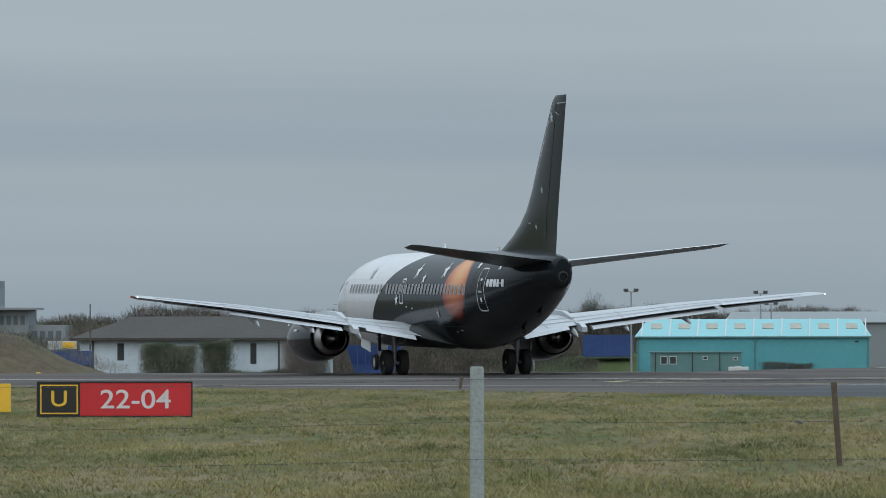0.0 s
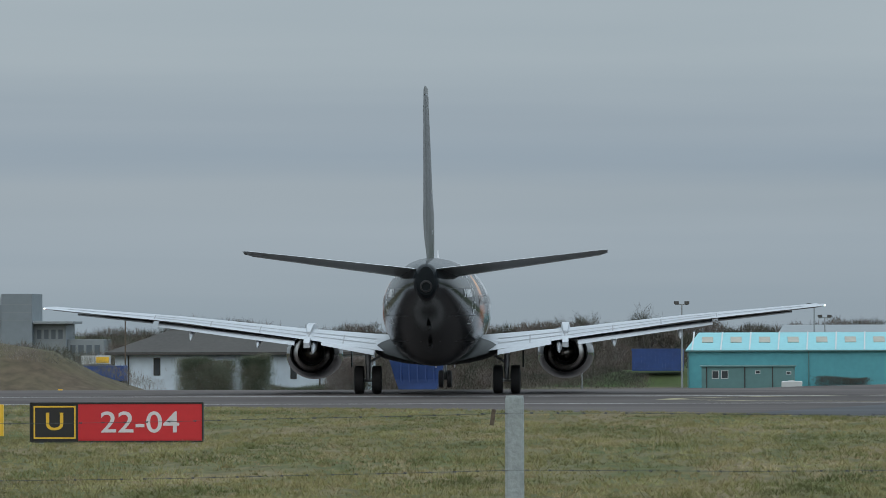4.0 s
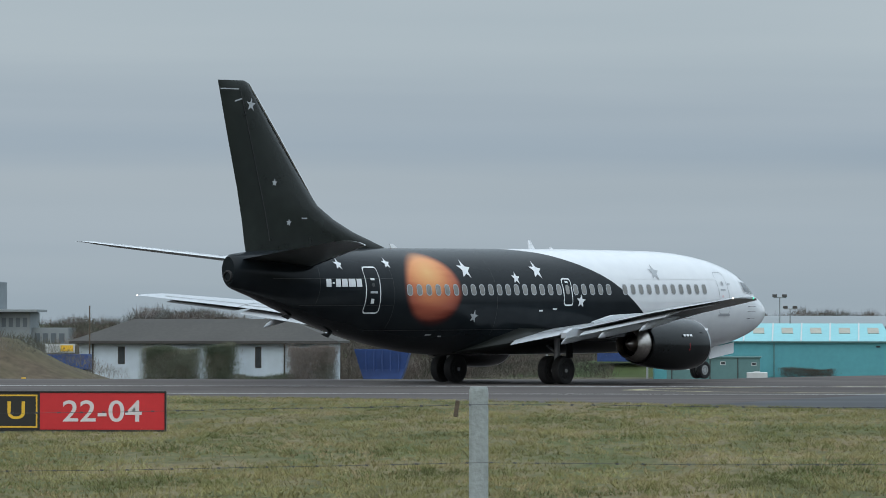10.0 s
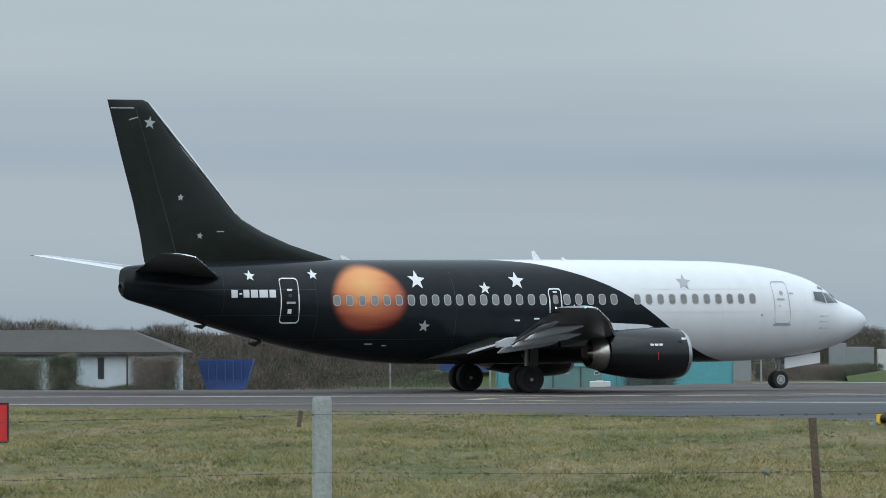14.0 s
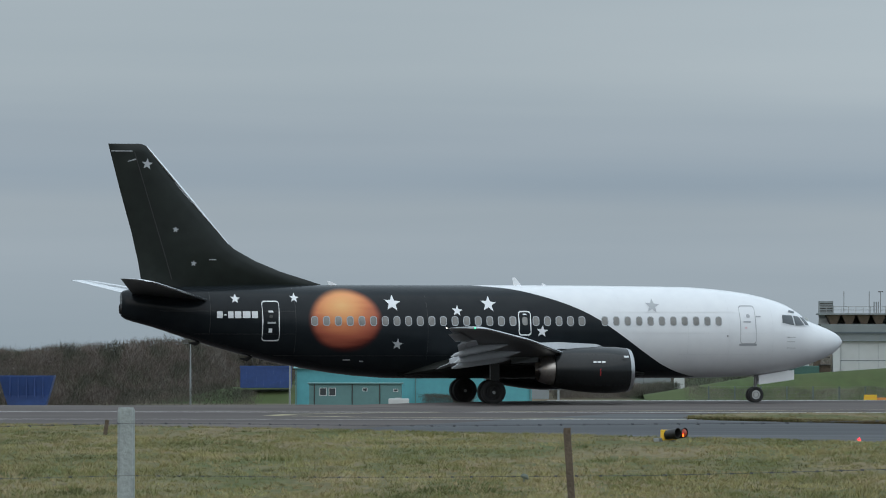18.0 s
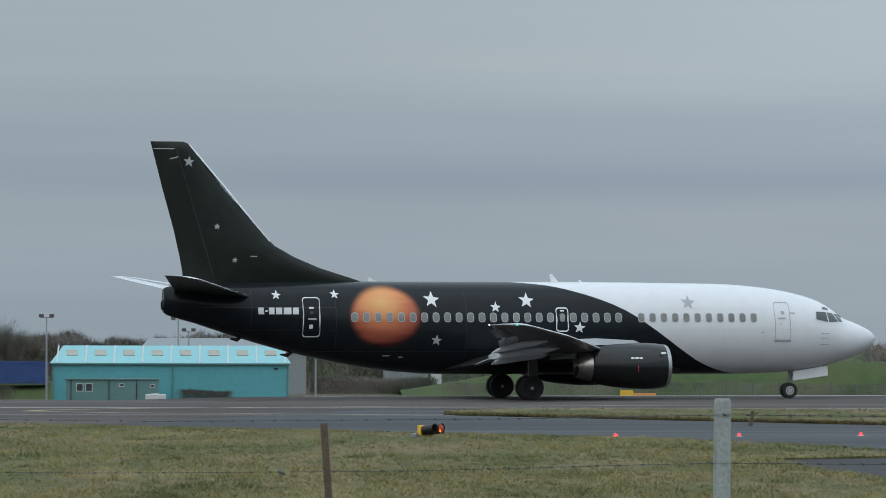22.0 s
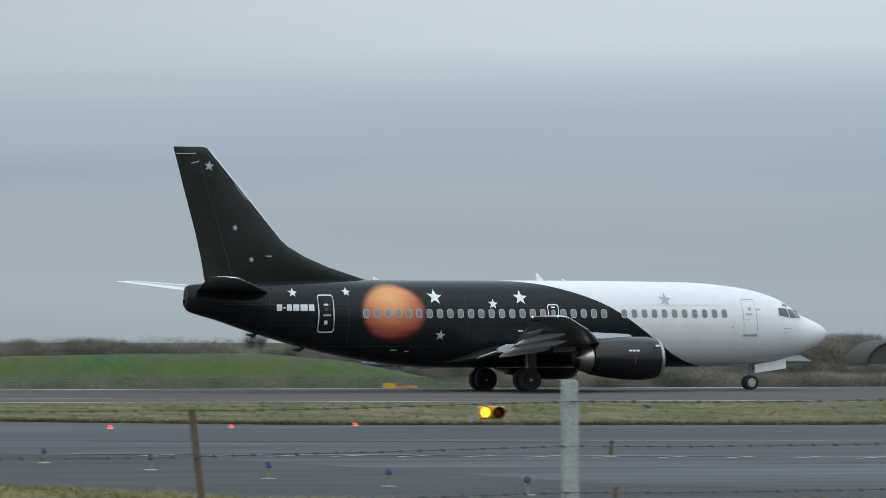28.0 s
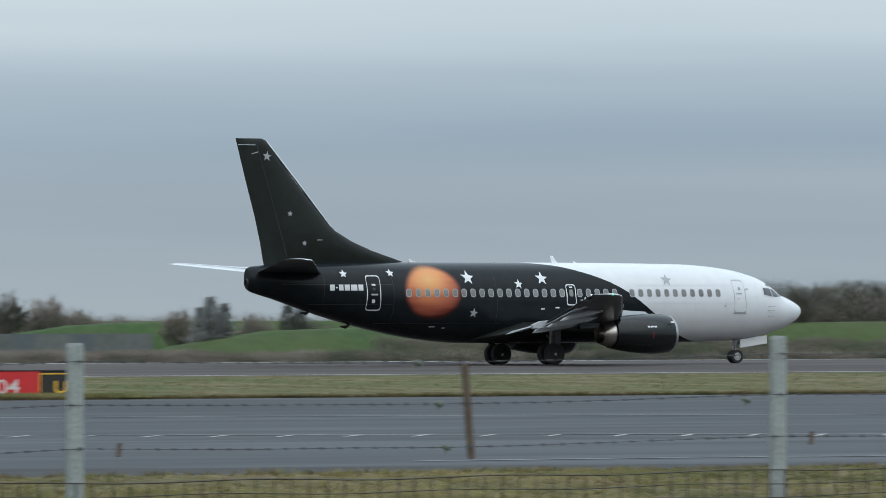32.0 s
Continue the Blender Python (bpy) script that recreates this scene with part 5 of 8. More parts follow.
def blades(name, spots, low, high, mat, seed, count=4, lean=0.5, width=0.012):
    """Tufts of narrow blades at spots (x, y, z)."""
    r = np.random.RandomState(seed)
    s = np.repeat(np.array(spots), count, axis=0)
    n = len(s)
    h = r.uniform(low, high, n)
    a = r.uniform(0, 2 * np.pi, n)
    base = s + np.stack([r.normal(0, 0.05, n), r.normal(0, 0.05, n), np.zeros(n)], 1)
    side = np.stack([np.cos(a), np.sin(a), np.zeros(n)], 1) * (width * (0.6 + r.rand(n)))[:, None]
    tip = base + np.stack([r.normal(0, lean, n) * h, r.normal(0, lean, n) * h, h], 1)
    v = np.stack([base - side, base + side, tip], 1).reshape(-1, 3)
    f = np.arange(3 * n).reshape(-1, 3)
    return new(name, fast_mesh(name, v, f, [mat]))


def grass_spots(poly, n, seed, y0, y1, power=1.6):
    """Spots inside an outline, thinning with distance."""
    r = random.Random(seed)
    out = []
    while len(out) < n:
        y = y0 + (y1 - y0) * r.random() ** power
        x = y * math.tan(radians(r.uniform(-13, 33)))
        if inside(x, y, poly) and noise.noise((x * 0.18, y * 0.09, seed)) > r.uniform(-0.5, 0.35):
            out.append((x, y, 0.04))
    return out


def build_grass():
    g = blades("grass", grass_spots(NEAR_GRASS, 42000, 5, 40, 182, 1.3), 0.03, 0.085, BLADE, 1, 12, 0.7, 0.007)
    tagged(g, "tufts of rough green winter grass on the verge", "grass", kind="stuff")
    g = blades("dry_grass", grass_spots(NEAR_GRASS, 26000, 9, 40, 182, 1.3), 0.03, 0.085, STRAW, 2, 12, 0.8, 0.007)
    tagged(g, "tufts of dry straw-coloured grass on the verge", "grass", kind="stuff")
    g = blades("near_dry_grass", [q for q in grass_spots(NEAR_GRASS, 9000, 19, 40, 80, 1.0) if q[0] > 14], 0.03, 0.08, DRY_BLADE, 20, 9, 0.8, 0.008)
    tagged(g, "dead brown grass along the foot of the fence", "grass", kind="stuff")
    r = random.Random(16)
    tufts = []
    for x, y, z in grass_spots(NEAR_GRASS, 500, 14, 44, 182, 1.2):
        wide = r.uniform(0.05, 0.2)
        tufts += [(x + r.gauss(0, wide), y + r.gauss(0, wide), z) for _ in range(20)]
    g = blades("tussock_grass", tufts, 0.07, 0.16, BLADE, 15, 3, 0.6, 0.007)
    tagged(g, "scattered taller tussocks standing out of the turf", "grass", kind="stuff")
    r = random.Random(6)
    edge = []
    for (x0, y0), (x1, y1) in list(zip(ISLAND, ISLAND[1:]))[:9]:
        n = int(math.hypot(x1 - x0, y1 - y0) * 26)
        for i in range(n):
            t = r.random()
            edge.append((x0 + (x1 - x0) * t + r.gauss(0, 0.25), y0 + (y1 - y0) * t + abs(r.gauss(0, 0.5)), 0.05))
    sign_grass = []
    for i in range(2600):
        t = r.random()
        sign_grass.append((53.2 + 5.6 * t + r.gauss(0, 0.2), 151.4 - 2.0 * t + r.gauss(0, 0.5), 0.06))
    for i in range(7000):
        x, y = r.uniform(6, 135), r.uniform(150, 204)
        if inside(x, y, ISLAND):
            edge.append((x, y, 0.05))
    lip = []
    for (x0, y0), (x1, y1) in list(zip(ISLAND, ISLAND[1:]))[:8]:
        for i in range(int(math.hypot(x1 - x0, y1 - y0) * 30)):
            t = r.random()
            lip.append((x0 + (x1 - x0) * t + r.gauss(0, 0.1), y0 + (y1 - y0) * t - 0.15 + r.gauss(0, 0.12), 0.0))
    g = blades("island_lip", lip, 0.05, 0.15, LIP_BLADE, 33, 5, 0.6, 0.010)
    tagged(g, "matted dead grass along the lip of the strip, darkened as edge shade", "grass", kind="stuff")
    g = blades("island_grass", edge, 0.04, 0.12, DRY_BLADE, 3, 5, 1.0, 0.009)
    tagged(g, "dry tufts along the edge of the grass strip", "grass", kind="stuff")
    g = blades("sign_grass", sign_grass, 0.06, 0.15, BLADE, 8, 3, 0.5)
    tagged(g, "longer green tufts in front of the runway sign", "grass", kind="stuff")
    edge = []
    for (x0, y0), (x1, y1) in list(zip(NEAR_GRASS, NEAR_GRASS[1:]))[2:22]:
        n = int(math.hypot(x1 - x0, y1 - y0) * 14)
        for i in range(n):
            t = r.random()
            edge.append((x0 + (x1 - x0) * t + r.gauss(0, 0.2), y0 + (y1 - y0) * t - abs(r.gauss(0, 0.4)), 0.05))
    dry_edge = [q for q in edge if q[0] > 20 and q[1] < 80]
    edge = [q for q in edge if not (q[0] > 20 and q[1] < 80)]
    g = blades("dry_edge_grass", dry_edge, 0.04, 0.11, DRY_BLADE, 5, 6, 0.9, 0.009)
    tagged(g, "dry straw along the near edge of the asphalt", "grass", kind="stuff")
    g = blades("edge_grass", edge, 0.03, 0.09, BLADE, 4, 6, 1.0, 0.008)
    tagged(g, "longer grass along the edge of the asphalt", "grass", kind="stuff")


def twig_cloud(r, n, size, shape):
    """Thin slivers scattered in a volume given by shape(r) -> point, outward direction."""
    v = np.zeros((n, 3, 3))
    for i in range(n):
        p, d = shape(r)
        d = (Vector(d) + Vector((r.gauss(0, 0.45), r.gauss(0, 0.45), r.gauss(0, 0.35)))).normalized()
        s = d.orthogonal().normalized() * size * r.uniform(0.016, 0.038)
        p = Vector(p)
        v[i] = (p - s, p + s, p + d * size * r.uniform(0.6, 1.5))
    return v.reshape(-1, 3), np.arange(3 * n).reshape(-1, 3)


def tree_meshes(seed, height, spread, mat, twigs=3600):
    r = random.Random(seed)
    bm = bmesh.new()
    tips = []

    def limb(p, d, length, rad, level):
        q = p + d * length * 0.5 + Vector((r.gauss(0, 0.04), r.gauss(0, 0.04), 0)) * length
        e = p + d * length
        tube(bm, [p, q, e], [rad, rad * 0.8, rad * 0.55], 5 if level < 2 else 3, level == 0)
        if level >= 2:
            tips.append((e, d))
            tips.append((q, d))
        if level >= 3:
            return
        for k in range(4 if level else 5):
            a = r.uniform(0, 2 * math.pi)
            tilt = r.uniform(0.35, 0.85)
            nd = (d + Vector((math.cos(a) * tilt * spread, math.sin(a) * tilt * spread, r.uniform(-0.1, 0.35)))).normalized()
            limb(p + d * length * r.uniform(0.55, 1.0), nd, length * r.uniform(0.55, 0.78), rad * 0.5, level + 1)
    limb(Vector((0, 0, 0)), Vector((0, 0, 1)), height * 0.32, height * 0.022, 0)
    trunk = mesh_of("trunk", bm, BARK)

    def shape(r):
        e, d = r.choice(tips)
        return e + Vector((r.gauss(0, 0.03), r.gauss(0, 0.03), r.gauss(0, 0.03))) * height, d
    v, f = twig_cloud(r, twigs, height * 0.06, shape)
    return trunk, fast_mesh("crown", v, f, [mat])


def dome_tree_meshes(seed, twigs=9500):
    """A broad bare crown, seven metres to its top, of limbs that fan out from a short trunk."""
    r = random.Random(seed)
    bm = bmesh.new()
    tube(bm, [(0, 0, 0), (0.05, 0, 1.0), (0, 0.05, 2.1)], [0.24, 0.2, 0.17], 7)
    rays = []
    for k in range(34):
        a, e = 2.4 * k, math.asin(min(1.0, 0.05 + 0.97 * (k + 0.5) / 34))
        q = r.uniform(0.82, 1.04)
        tip = Vector((3.1 * q * math.cos(a) * math.cos(e), 3.1 * q * math.sin(a) * math.cos(e), 3.2 + 3.7 * q * math.sin(e)))
        root = Vector((0, 0, r.uniform(1.5, 2.4)))
        mid = root.lerp(tip, 0.5) + Vector((r.gauss(0, 0.2), r.gauss(0, 0.2), r.uniform(0.0, 0.4)))
        tube(bm, [root, mid, tip], [0.09, 0.055, 0.02], 4)
        rays.append((root, mid, tip))
        for j in range(4):
            s = mid.lerp(tip, r.uniform(0.0, 0.7))
            t = s + Vector((r.gauss(0, 0.6), r.gauss(0, 0.6), r.gauss(0.25, 0.45)))
            tube(bm, [s, t], [0.035, 0.014], 3)
            rays.append((s, s.lerp(t, 0.5), t))

    def shape(r):
        a, b, c = r.choice(rays)
        p = b.lerp(c, r.uniform(-0.1, 1.0)) + Vector((r.gauss(0, 0.16), r.gauss(0, 0.16), r.gauss(0, 0.14)))
        return p, (c - a).normalized()
    v, f = twig_cloud(r, twigs, 0.5, shape)
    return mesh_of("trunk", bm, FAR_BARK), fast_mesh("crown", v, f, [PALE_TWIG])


def tree(meshes, m, label, group="trees beyond the runway"):
    t = thing("tree", m, label, "tree", group)
    shared("trunk", meshes[0], t)
    shared("crown", meshes[1], t)
    return t


def conifer_meshes(seed, height, spread):
    r = random.Random(seed)
    bm = bmesh.new()
    tube(bm, [(0, 0, 0), (0, 0, height * 0.5), (0, 0, height * 0.97)], [height * 0.02, height * 0.013, height * 0.003], 6)
    trunk = mesh_of("trunk", bm, BARK)

    def shape(r):
        z = height * (0.12 + 0.86 * r.random() ** 1.2)
        a = r.uniform(0, 2 * math.pi)
        q = spread * (1 - z / height) ** 0.8 * r.uniform(0.2, 1.0) * (0.8 + 0.3 * math.sin(z * 5))
        return (math.cos(a) * q, math.sin(a) * q, z), (math.cos(a), math.sin(a), -0.15)
    v, f = twig_cloud(r, 4200, height * 0.085, shape)
    return trunk, fast_mesh("crown", v, f, [CONIFER])


def belt(name, seed, points, n, low, high, depth, mat, size, label, category="hedge"):
    """A belt of bare scrub or far woodland along points (x, y, ground), with an uneven top."""
    seg = []
    for (x0, y0, z0), (x1, y1, z1) in zip(points, points[1:]):
        seg.append((math.hypot(x1 - x0, y1 - y0), (x0, y0, z0), (x1, y1, z1)))
    total = sum(s[0] for s in seg)

    g = np.random.default_rng(seed)
    n, size = int(n * 1.9), size * 0.6
    d = np.sort(g.uniform(0, total, n))
    at = np.concatenate([[0], np.cumsum([s[0] for s in seg])])
    x, y, z = (np.interp(d, at, [q[k] for q in points]) for k in range(3))
    # the top rises and falls with the single bushes
    tops = []
    for a in np.arange(0, total + 0.5, 0.5):
        bx, by = (float(np.interp(a, at, [q[k] for q in points])) for k in range(2))
        k = 0.5 + 0.5 * noise.noise((bx * 0.11 + seed, by * 0.05, 0.3)) + 0.35 * noise.noise((bx * 0.5, seed, 1.7)) + 0.16 * noise.noise((bx * 1.3, seed, 4.1))
        tops.append(low + (high - low) * min(1.0, max(0.0, k)))
    h = np.interp(d, np.arange(len(tops)) * 0.5, tops) * g.random(n) ** 0.75
    p = np.stack([x + g.normal(0, 0.3, n), y + g.uniform(-depth, depth, n), z + h], 1)
    way = np.stack([g.normal(0, 0.6, n), g.normal(0, 0.6, n), 1 + g.normal(0, 0.35, n)], 1)
    way /= np.linalg.norm(way, axis=1)[:, None]
    side = np.cross(way, g.normal(0, 1, (n, 3)))
    side *= (size * g.uniform(0.022, 0.05, n) / np.linalg.norm(side, axis=1))[:, None]
    tip = p + way * (size * g.uniform(0.6, 1.5, n))[:, None]
    v, f = np.stack([p - side, p + side, tip], 1).reshape(-1, 3), np.arange(3 * n).reshape(-1, 3)
    ob = new(name, fast_mesh(name, v, f, [mat]))
    return tagged(ob, label, category, kind="stuff")


# ---- fence beside the eye ----
POST_X = [-21.24, -15.08, -8.92, -2.76, 3.40, 9.73, 15.76, 21.93, 28.1, 34.2, 40.4]
POST_RISE = [0, 0, 0, 0, -0.025, 0, 0.037, 0.012, 0, 0, 0]
DROPPER_X = [0.49, 6.88, 13.09, 19.1, 25.3, 31.4, 37.6]


def fence_y(x):
    return 41.52 - 0.0118 * x


def post_top(x):
    return 1.825 + 0.0108 * x


def wire_z(x, drop):
    return post_top(x) - drop + float(np.interp(x, [11, 15.5, 19, 22], [0.0, 0.055, 0.04, 0.03])) + (float(np.interp(x, [-3, 1, 4, 8], [0.052, 0.036, 0.02, 0.0])) if drop < 0.3 else 0.0)


def netting_top(x):
    return post_top(x) - 1.04 + float(np.interp(x, [12, 15, 19, 24], [0.0, -0.01, -0.045, -0.06]))


def build_fence():
    fence = thing("fence", pose(0, 0, 0), "airfield boundary fence of concrete posts, barbed wire and stock netting", "fence")
    bm = bmesh.new()
    w = 0.062
    rings = []
    for z, k in ((-0.1, 1.05), (1.0, 1.02), (1.84, 1.0), (1.865, 0.86)):
        c = 0.72
        rings.append([(x * w * k, y * w * k * 0.6, z) for x, y in ((-1, -c), (-c, -1), (c, -1), (1, -c), (1, c), (c, 1), (-c, 1), (-1, c))])
    loft(bm, rings)
    post = mesh_of("concrete_post", bm, CONCRETE)
    for i, x in enumerate(POST_X):
        shared("concrete_post", post, fence, pose(x, fence_y(x), post_top(x) + POST_RISE[i] - 1.865, 0.3 * (-1) ** i, 0.4 * math.sin(i * 2.1), 3 * math.sin(i)))
    bm = bmesh.new()
    loft(bm, [[(x * 0.026 + dx, y * 0.020, z) for x, y in ((-1, -1), (1, -1), (1.1, 1), (-0.9, 1))] for z, dx in ((0, 0.022), (0.3, 0.012), (0.74, 0.0), (0.76, 0.003))])
    dropper = mesh_of("wooden_dropper", bm, WOOD)
    for i, x in enumerate(DROPPER_X):
        shared("wooden_dropper", dropper, fence, pose(x + 0.02, fence_y(x) - 0.03, post_top(x) - 0.94, 0, -(2.3, 4.6, 0.9, 2.6, 2.2, 3.0, 2.4)[i], 0))
    r = random.Random(12)
    for drop in (0.165, 0.50, 0.845):
        bm, barbs = bmesh.new(), bmesh.new()
        pts = []
        for x0, x1 in zip(POST_X, POST_X[1:]):
            for j in range(8):
                t = j / 8
                x = x0 + (x1 - x0) * t
                pts.append((x, fence_y(x) - 0.055, wire_z(x, drop) - 0.035 * math.sin(math.pi * t) + r.uniform(-0.004, 0.004)))
        tube(bm, pts, [float(np.interp(p[0], [-1, 7], [0.0014, 0.0024])) for p in pts], 4)
        part("barbed_strand", bm, BARB, fence, "sagging strand of dull grey wire")
        d = POST_X[0]
        while d < POST_X[-1]:
            d += r.uniform(0.14, 0.18)
            z = float(np.interp(d, [p[0] for p in pts], [p[2] for p in pts]))
            y, worn = fence_y(d) - 0.055, float(np.interp(d, [-1, 7], [0.55, 1.0]))
            for a in (r.uniform(0.2, 0.9), r.uniform(2.2, 2.9)):
                q = Vector((math.cos(a) * 0.022, 0.006, math.sin(a) * 0.016)) * worn
                tube(barbs, [Vector((d, y, z)) - q, Vector((d, y, z)), Vector((d, y, z)) + q], [0.004 * worn, 0.0075 * worn, 0.004 * worn], 3)
        ob = part("barbing", barbs, BARB, fence, "twisted wire barbs")
        ob["kind"] = "stuff"
    bm = bmesh.new()
    x = 12.4
    while x < POST_X[-1]:
        top = netting_top(x)
        tube(bm, [(x, fence_y(x) - 0.065, 0.02), (x + r.uniform(-0.01, 0.01), fence_y(x) - 0.065, top)], 0.0062, 3, False)
        x += 0.152
    for j in range(8):
        pts = [(x, fence_y(x) - 0.067, netting_top(x) - 0.108 * j + 0.01 * math.sin(x * 3 + j)) for x in np.linspace(12.4, POST_X[-1], 100)]
        tube(bm, pts, 0.006 if j == 0 else 0.0045, 3)
    ob = part("stock_netting", bm, NETTING, fence, "square wire stock netting")
    ob["kind"] = "stuff"
    bm = bmesh.new()
    tube(bm, [(-0.05, 0, 0), (-0.02, 0, 0.012), (0.02, 0, 0.012), (0.05, 0, -0.005)], [0.012, 0.03, 0.03, 0.01], 8)
    tube(bm, [(0, 0, 0.0), (0.012, 0, -0.055)], [0.014, 0.006], 6)
    clip = mesh_of("wire_strainer", bm, STRAINER, True)
    for x, drop in ((0.17, 0.51), (6.6, 0.86), (12.72, 0.18), (12.8, 0.86), (18.65, 0.18), (18.84, 0.51), (18.9, 0.86), (10.3, 0.18), (21.6, 0.52)):
        shared("wire_strainer", clip, fence, pose(x, fence_y(x) - 0.07, wire_z(x, drop) - 0.03, 0, 20, 0) @ Matrix.Scale(0.8 if x > 12 else 0.62, 4))
    peg = mesh_of("wire_peg", block(-0.014, 0.014, -0.015, 0.015, -0.06, 0.05, bevel=0.004), WOOD)
    for x, drop in ((-2.9, 0.19), (3.62, 0.19), (10.02, 0.51), (16.1, 0.85), (10.05, 0.86), (-8.6, 0.2), (22.2, 0.86)):
        shared("wire_peg", peg, fence, pose(x, fence_y(x) - 0.08, wire_z(x, drop), 0, 8, 0))


# ---- signs and lights on the airfield ----
def lettering(text, size, mat, name):
    """Flat letters from the built-in font, as a mesh."""
    c = bpy.data.curves.new(name, "FONT")
    c.body, c.size, c.align_x, c.align_y, c.extrude, c.offset = text, size, "CENTER", "CENTER", 0.004, 0.004
    ob = bpy.data.objects.new(name, c)
    scene.collection.objects.link(ob)
    me = bpy.data.meshes.new_from_object(ob.evaluated_get(bpy.context.evaluated_depsgraph_get()))
    bpy.data.objects.remove(ob)
    me.materials.clear()
    me.materials.append(mat)
    return me


def letters(name, me, parent, x, z, y=-0.075, label=""):
    ob = shared(name, me, parent, pose(x, y, z, 90, 0, 0) @ Matrix.Diagonal((1.16, 1, 1, 1)))
    return tagged(ob, label)


def runway_sign(m, red, black, box, left_black):
    """A mandatory sign: red face with white legend, black location panel with a yellow letter, feet below."""
    length = red + black + box
    s = thing("runway_sign", m, "red runway sign reading 22-04 with black location panel, on grass", "sign", "runway signs")
    x = 0.0
    spans = [("black", black), ("red", red)] if left_black else [("box", box), ("red", red), ("black", black)]
    for kind, w in spans:
        if not w:
            continue
        if kind == "red":
            body = part("red_panel", block(x, x + w, -0.06, 0.06, 0.06, 0.80, bevel=0.008), SIGN_RED, s, "red sign face")
            letters("legend", lettering("22-04", 0.60, SIGN_WHITE, "legend"), body, x + w * 0.5, 0.41 if left_black else 0.33, -0.068, "white 22-04 legend")
        elif kind == "black":
            body = part("black_panel", block(x, x + w, -0.06, 0.06, 0.06, 0.80, bevel=0.008), SIGN_BLACK, s, "black location panel")
            bm = bmesh.new()
            e = 0.05 if left_black else 0.0
            for a in ((x + e, x + w - e, 0.71 + 0.4 * e, 0.74 + 0.4 * e), (x + e, x + w - e, 0.10, 0.13), (x + e, x + e + 0.03, 0.13, 0.71 + 0.4 * e), (x + w - e - 0.03, x + w - e, 0.13, 0.71 + 0.4 * e)):
                soft_box(bm, a[0], a[1], -0.068, -0.062, a[2], a[3])
            part("border", bm, SIGN_YELLOW, body, "yellow border")
            letters("letter", lettering("U", 0.5, SIGN_YELLOW, "letter"), body, x + w * 0.5, 0.43 if left_black else 0.33, -0.068, "yellow letter U")
        else:
            part("end_box", block(x, x + w - 0.02, -0.14, 0.14, 0.04, 0.78, bevel=0.02), BOX_ORANGE, s, "orange-yellow power box")
        x += w
    part("frame", block(-0.03, length + 0.03, -0.075, 0.05, 0.80, 0.835, bevel=0.006), SIGN_BLACK, s, "thin dark top rail")
    part("frame", block(-0.03, length + 0.03, -0.075, 0.05, 0.025, 0.06, bevel=0.006), SIGN_BLACK, s, "thin dark bottom rail")
    for fx in (-0.03, length):
        part("frame", block(fx, fx + 0.03, -0.075, 0.05, 0.06, 0.80, bevel=0.006), SIGN_BLACK, s, "thin dark end rail")
    for k in range(4):
        fx = 0.2 + (length - 0.4) * k / 3
        part("foot", block(fx - 0.04, fx + 0.04, -0.05, 0.05, -0.02, 0.07), GALV, s)
    return s


def yellow_sign(m):
    s = thing("direction_sign", m, "yellow taxiway sign with black marks, standing on grass", "sign", "taxiway signs")
    body = part("panel", block(0, 1.9, -0.06, 0.06, 0.05, 0.72, bevel=0.01), SIGN_YELLOW, s, "yellow sign face")
    for k, (x, w) in enumerate(((0.25, 0.3), (0.68, 0.3), (1.1, 0.4))):
        part("mark_bar", block(x, x + w, -0.068, -0.06, 0.25, 0.36), SIGN_BLACK, body, "plain black bar")
    for x in (0.3, 1.6):
        part("foot", block(x - 0.04, x + 0.04, -0.05, 0.05, -0.02, 0.06), GALV, s)


def dome(r, h, n=12):
    bm = bmesh.new()
    loft(bm, [[(q * math.cos(2 * math.pi * k / n), q * math.sin(2 * math.pi * k / n), z) for k in range(n)] for q, z in ((r, 0), (r * 0.96, h * 0.4), (r * 0.75, h * 0.75), (r * 0.3, h * 0.97), (0.01, h))])
    return bm


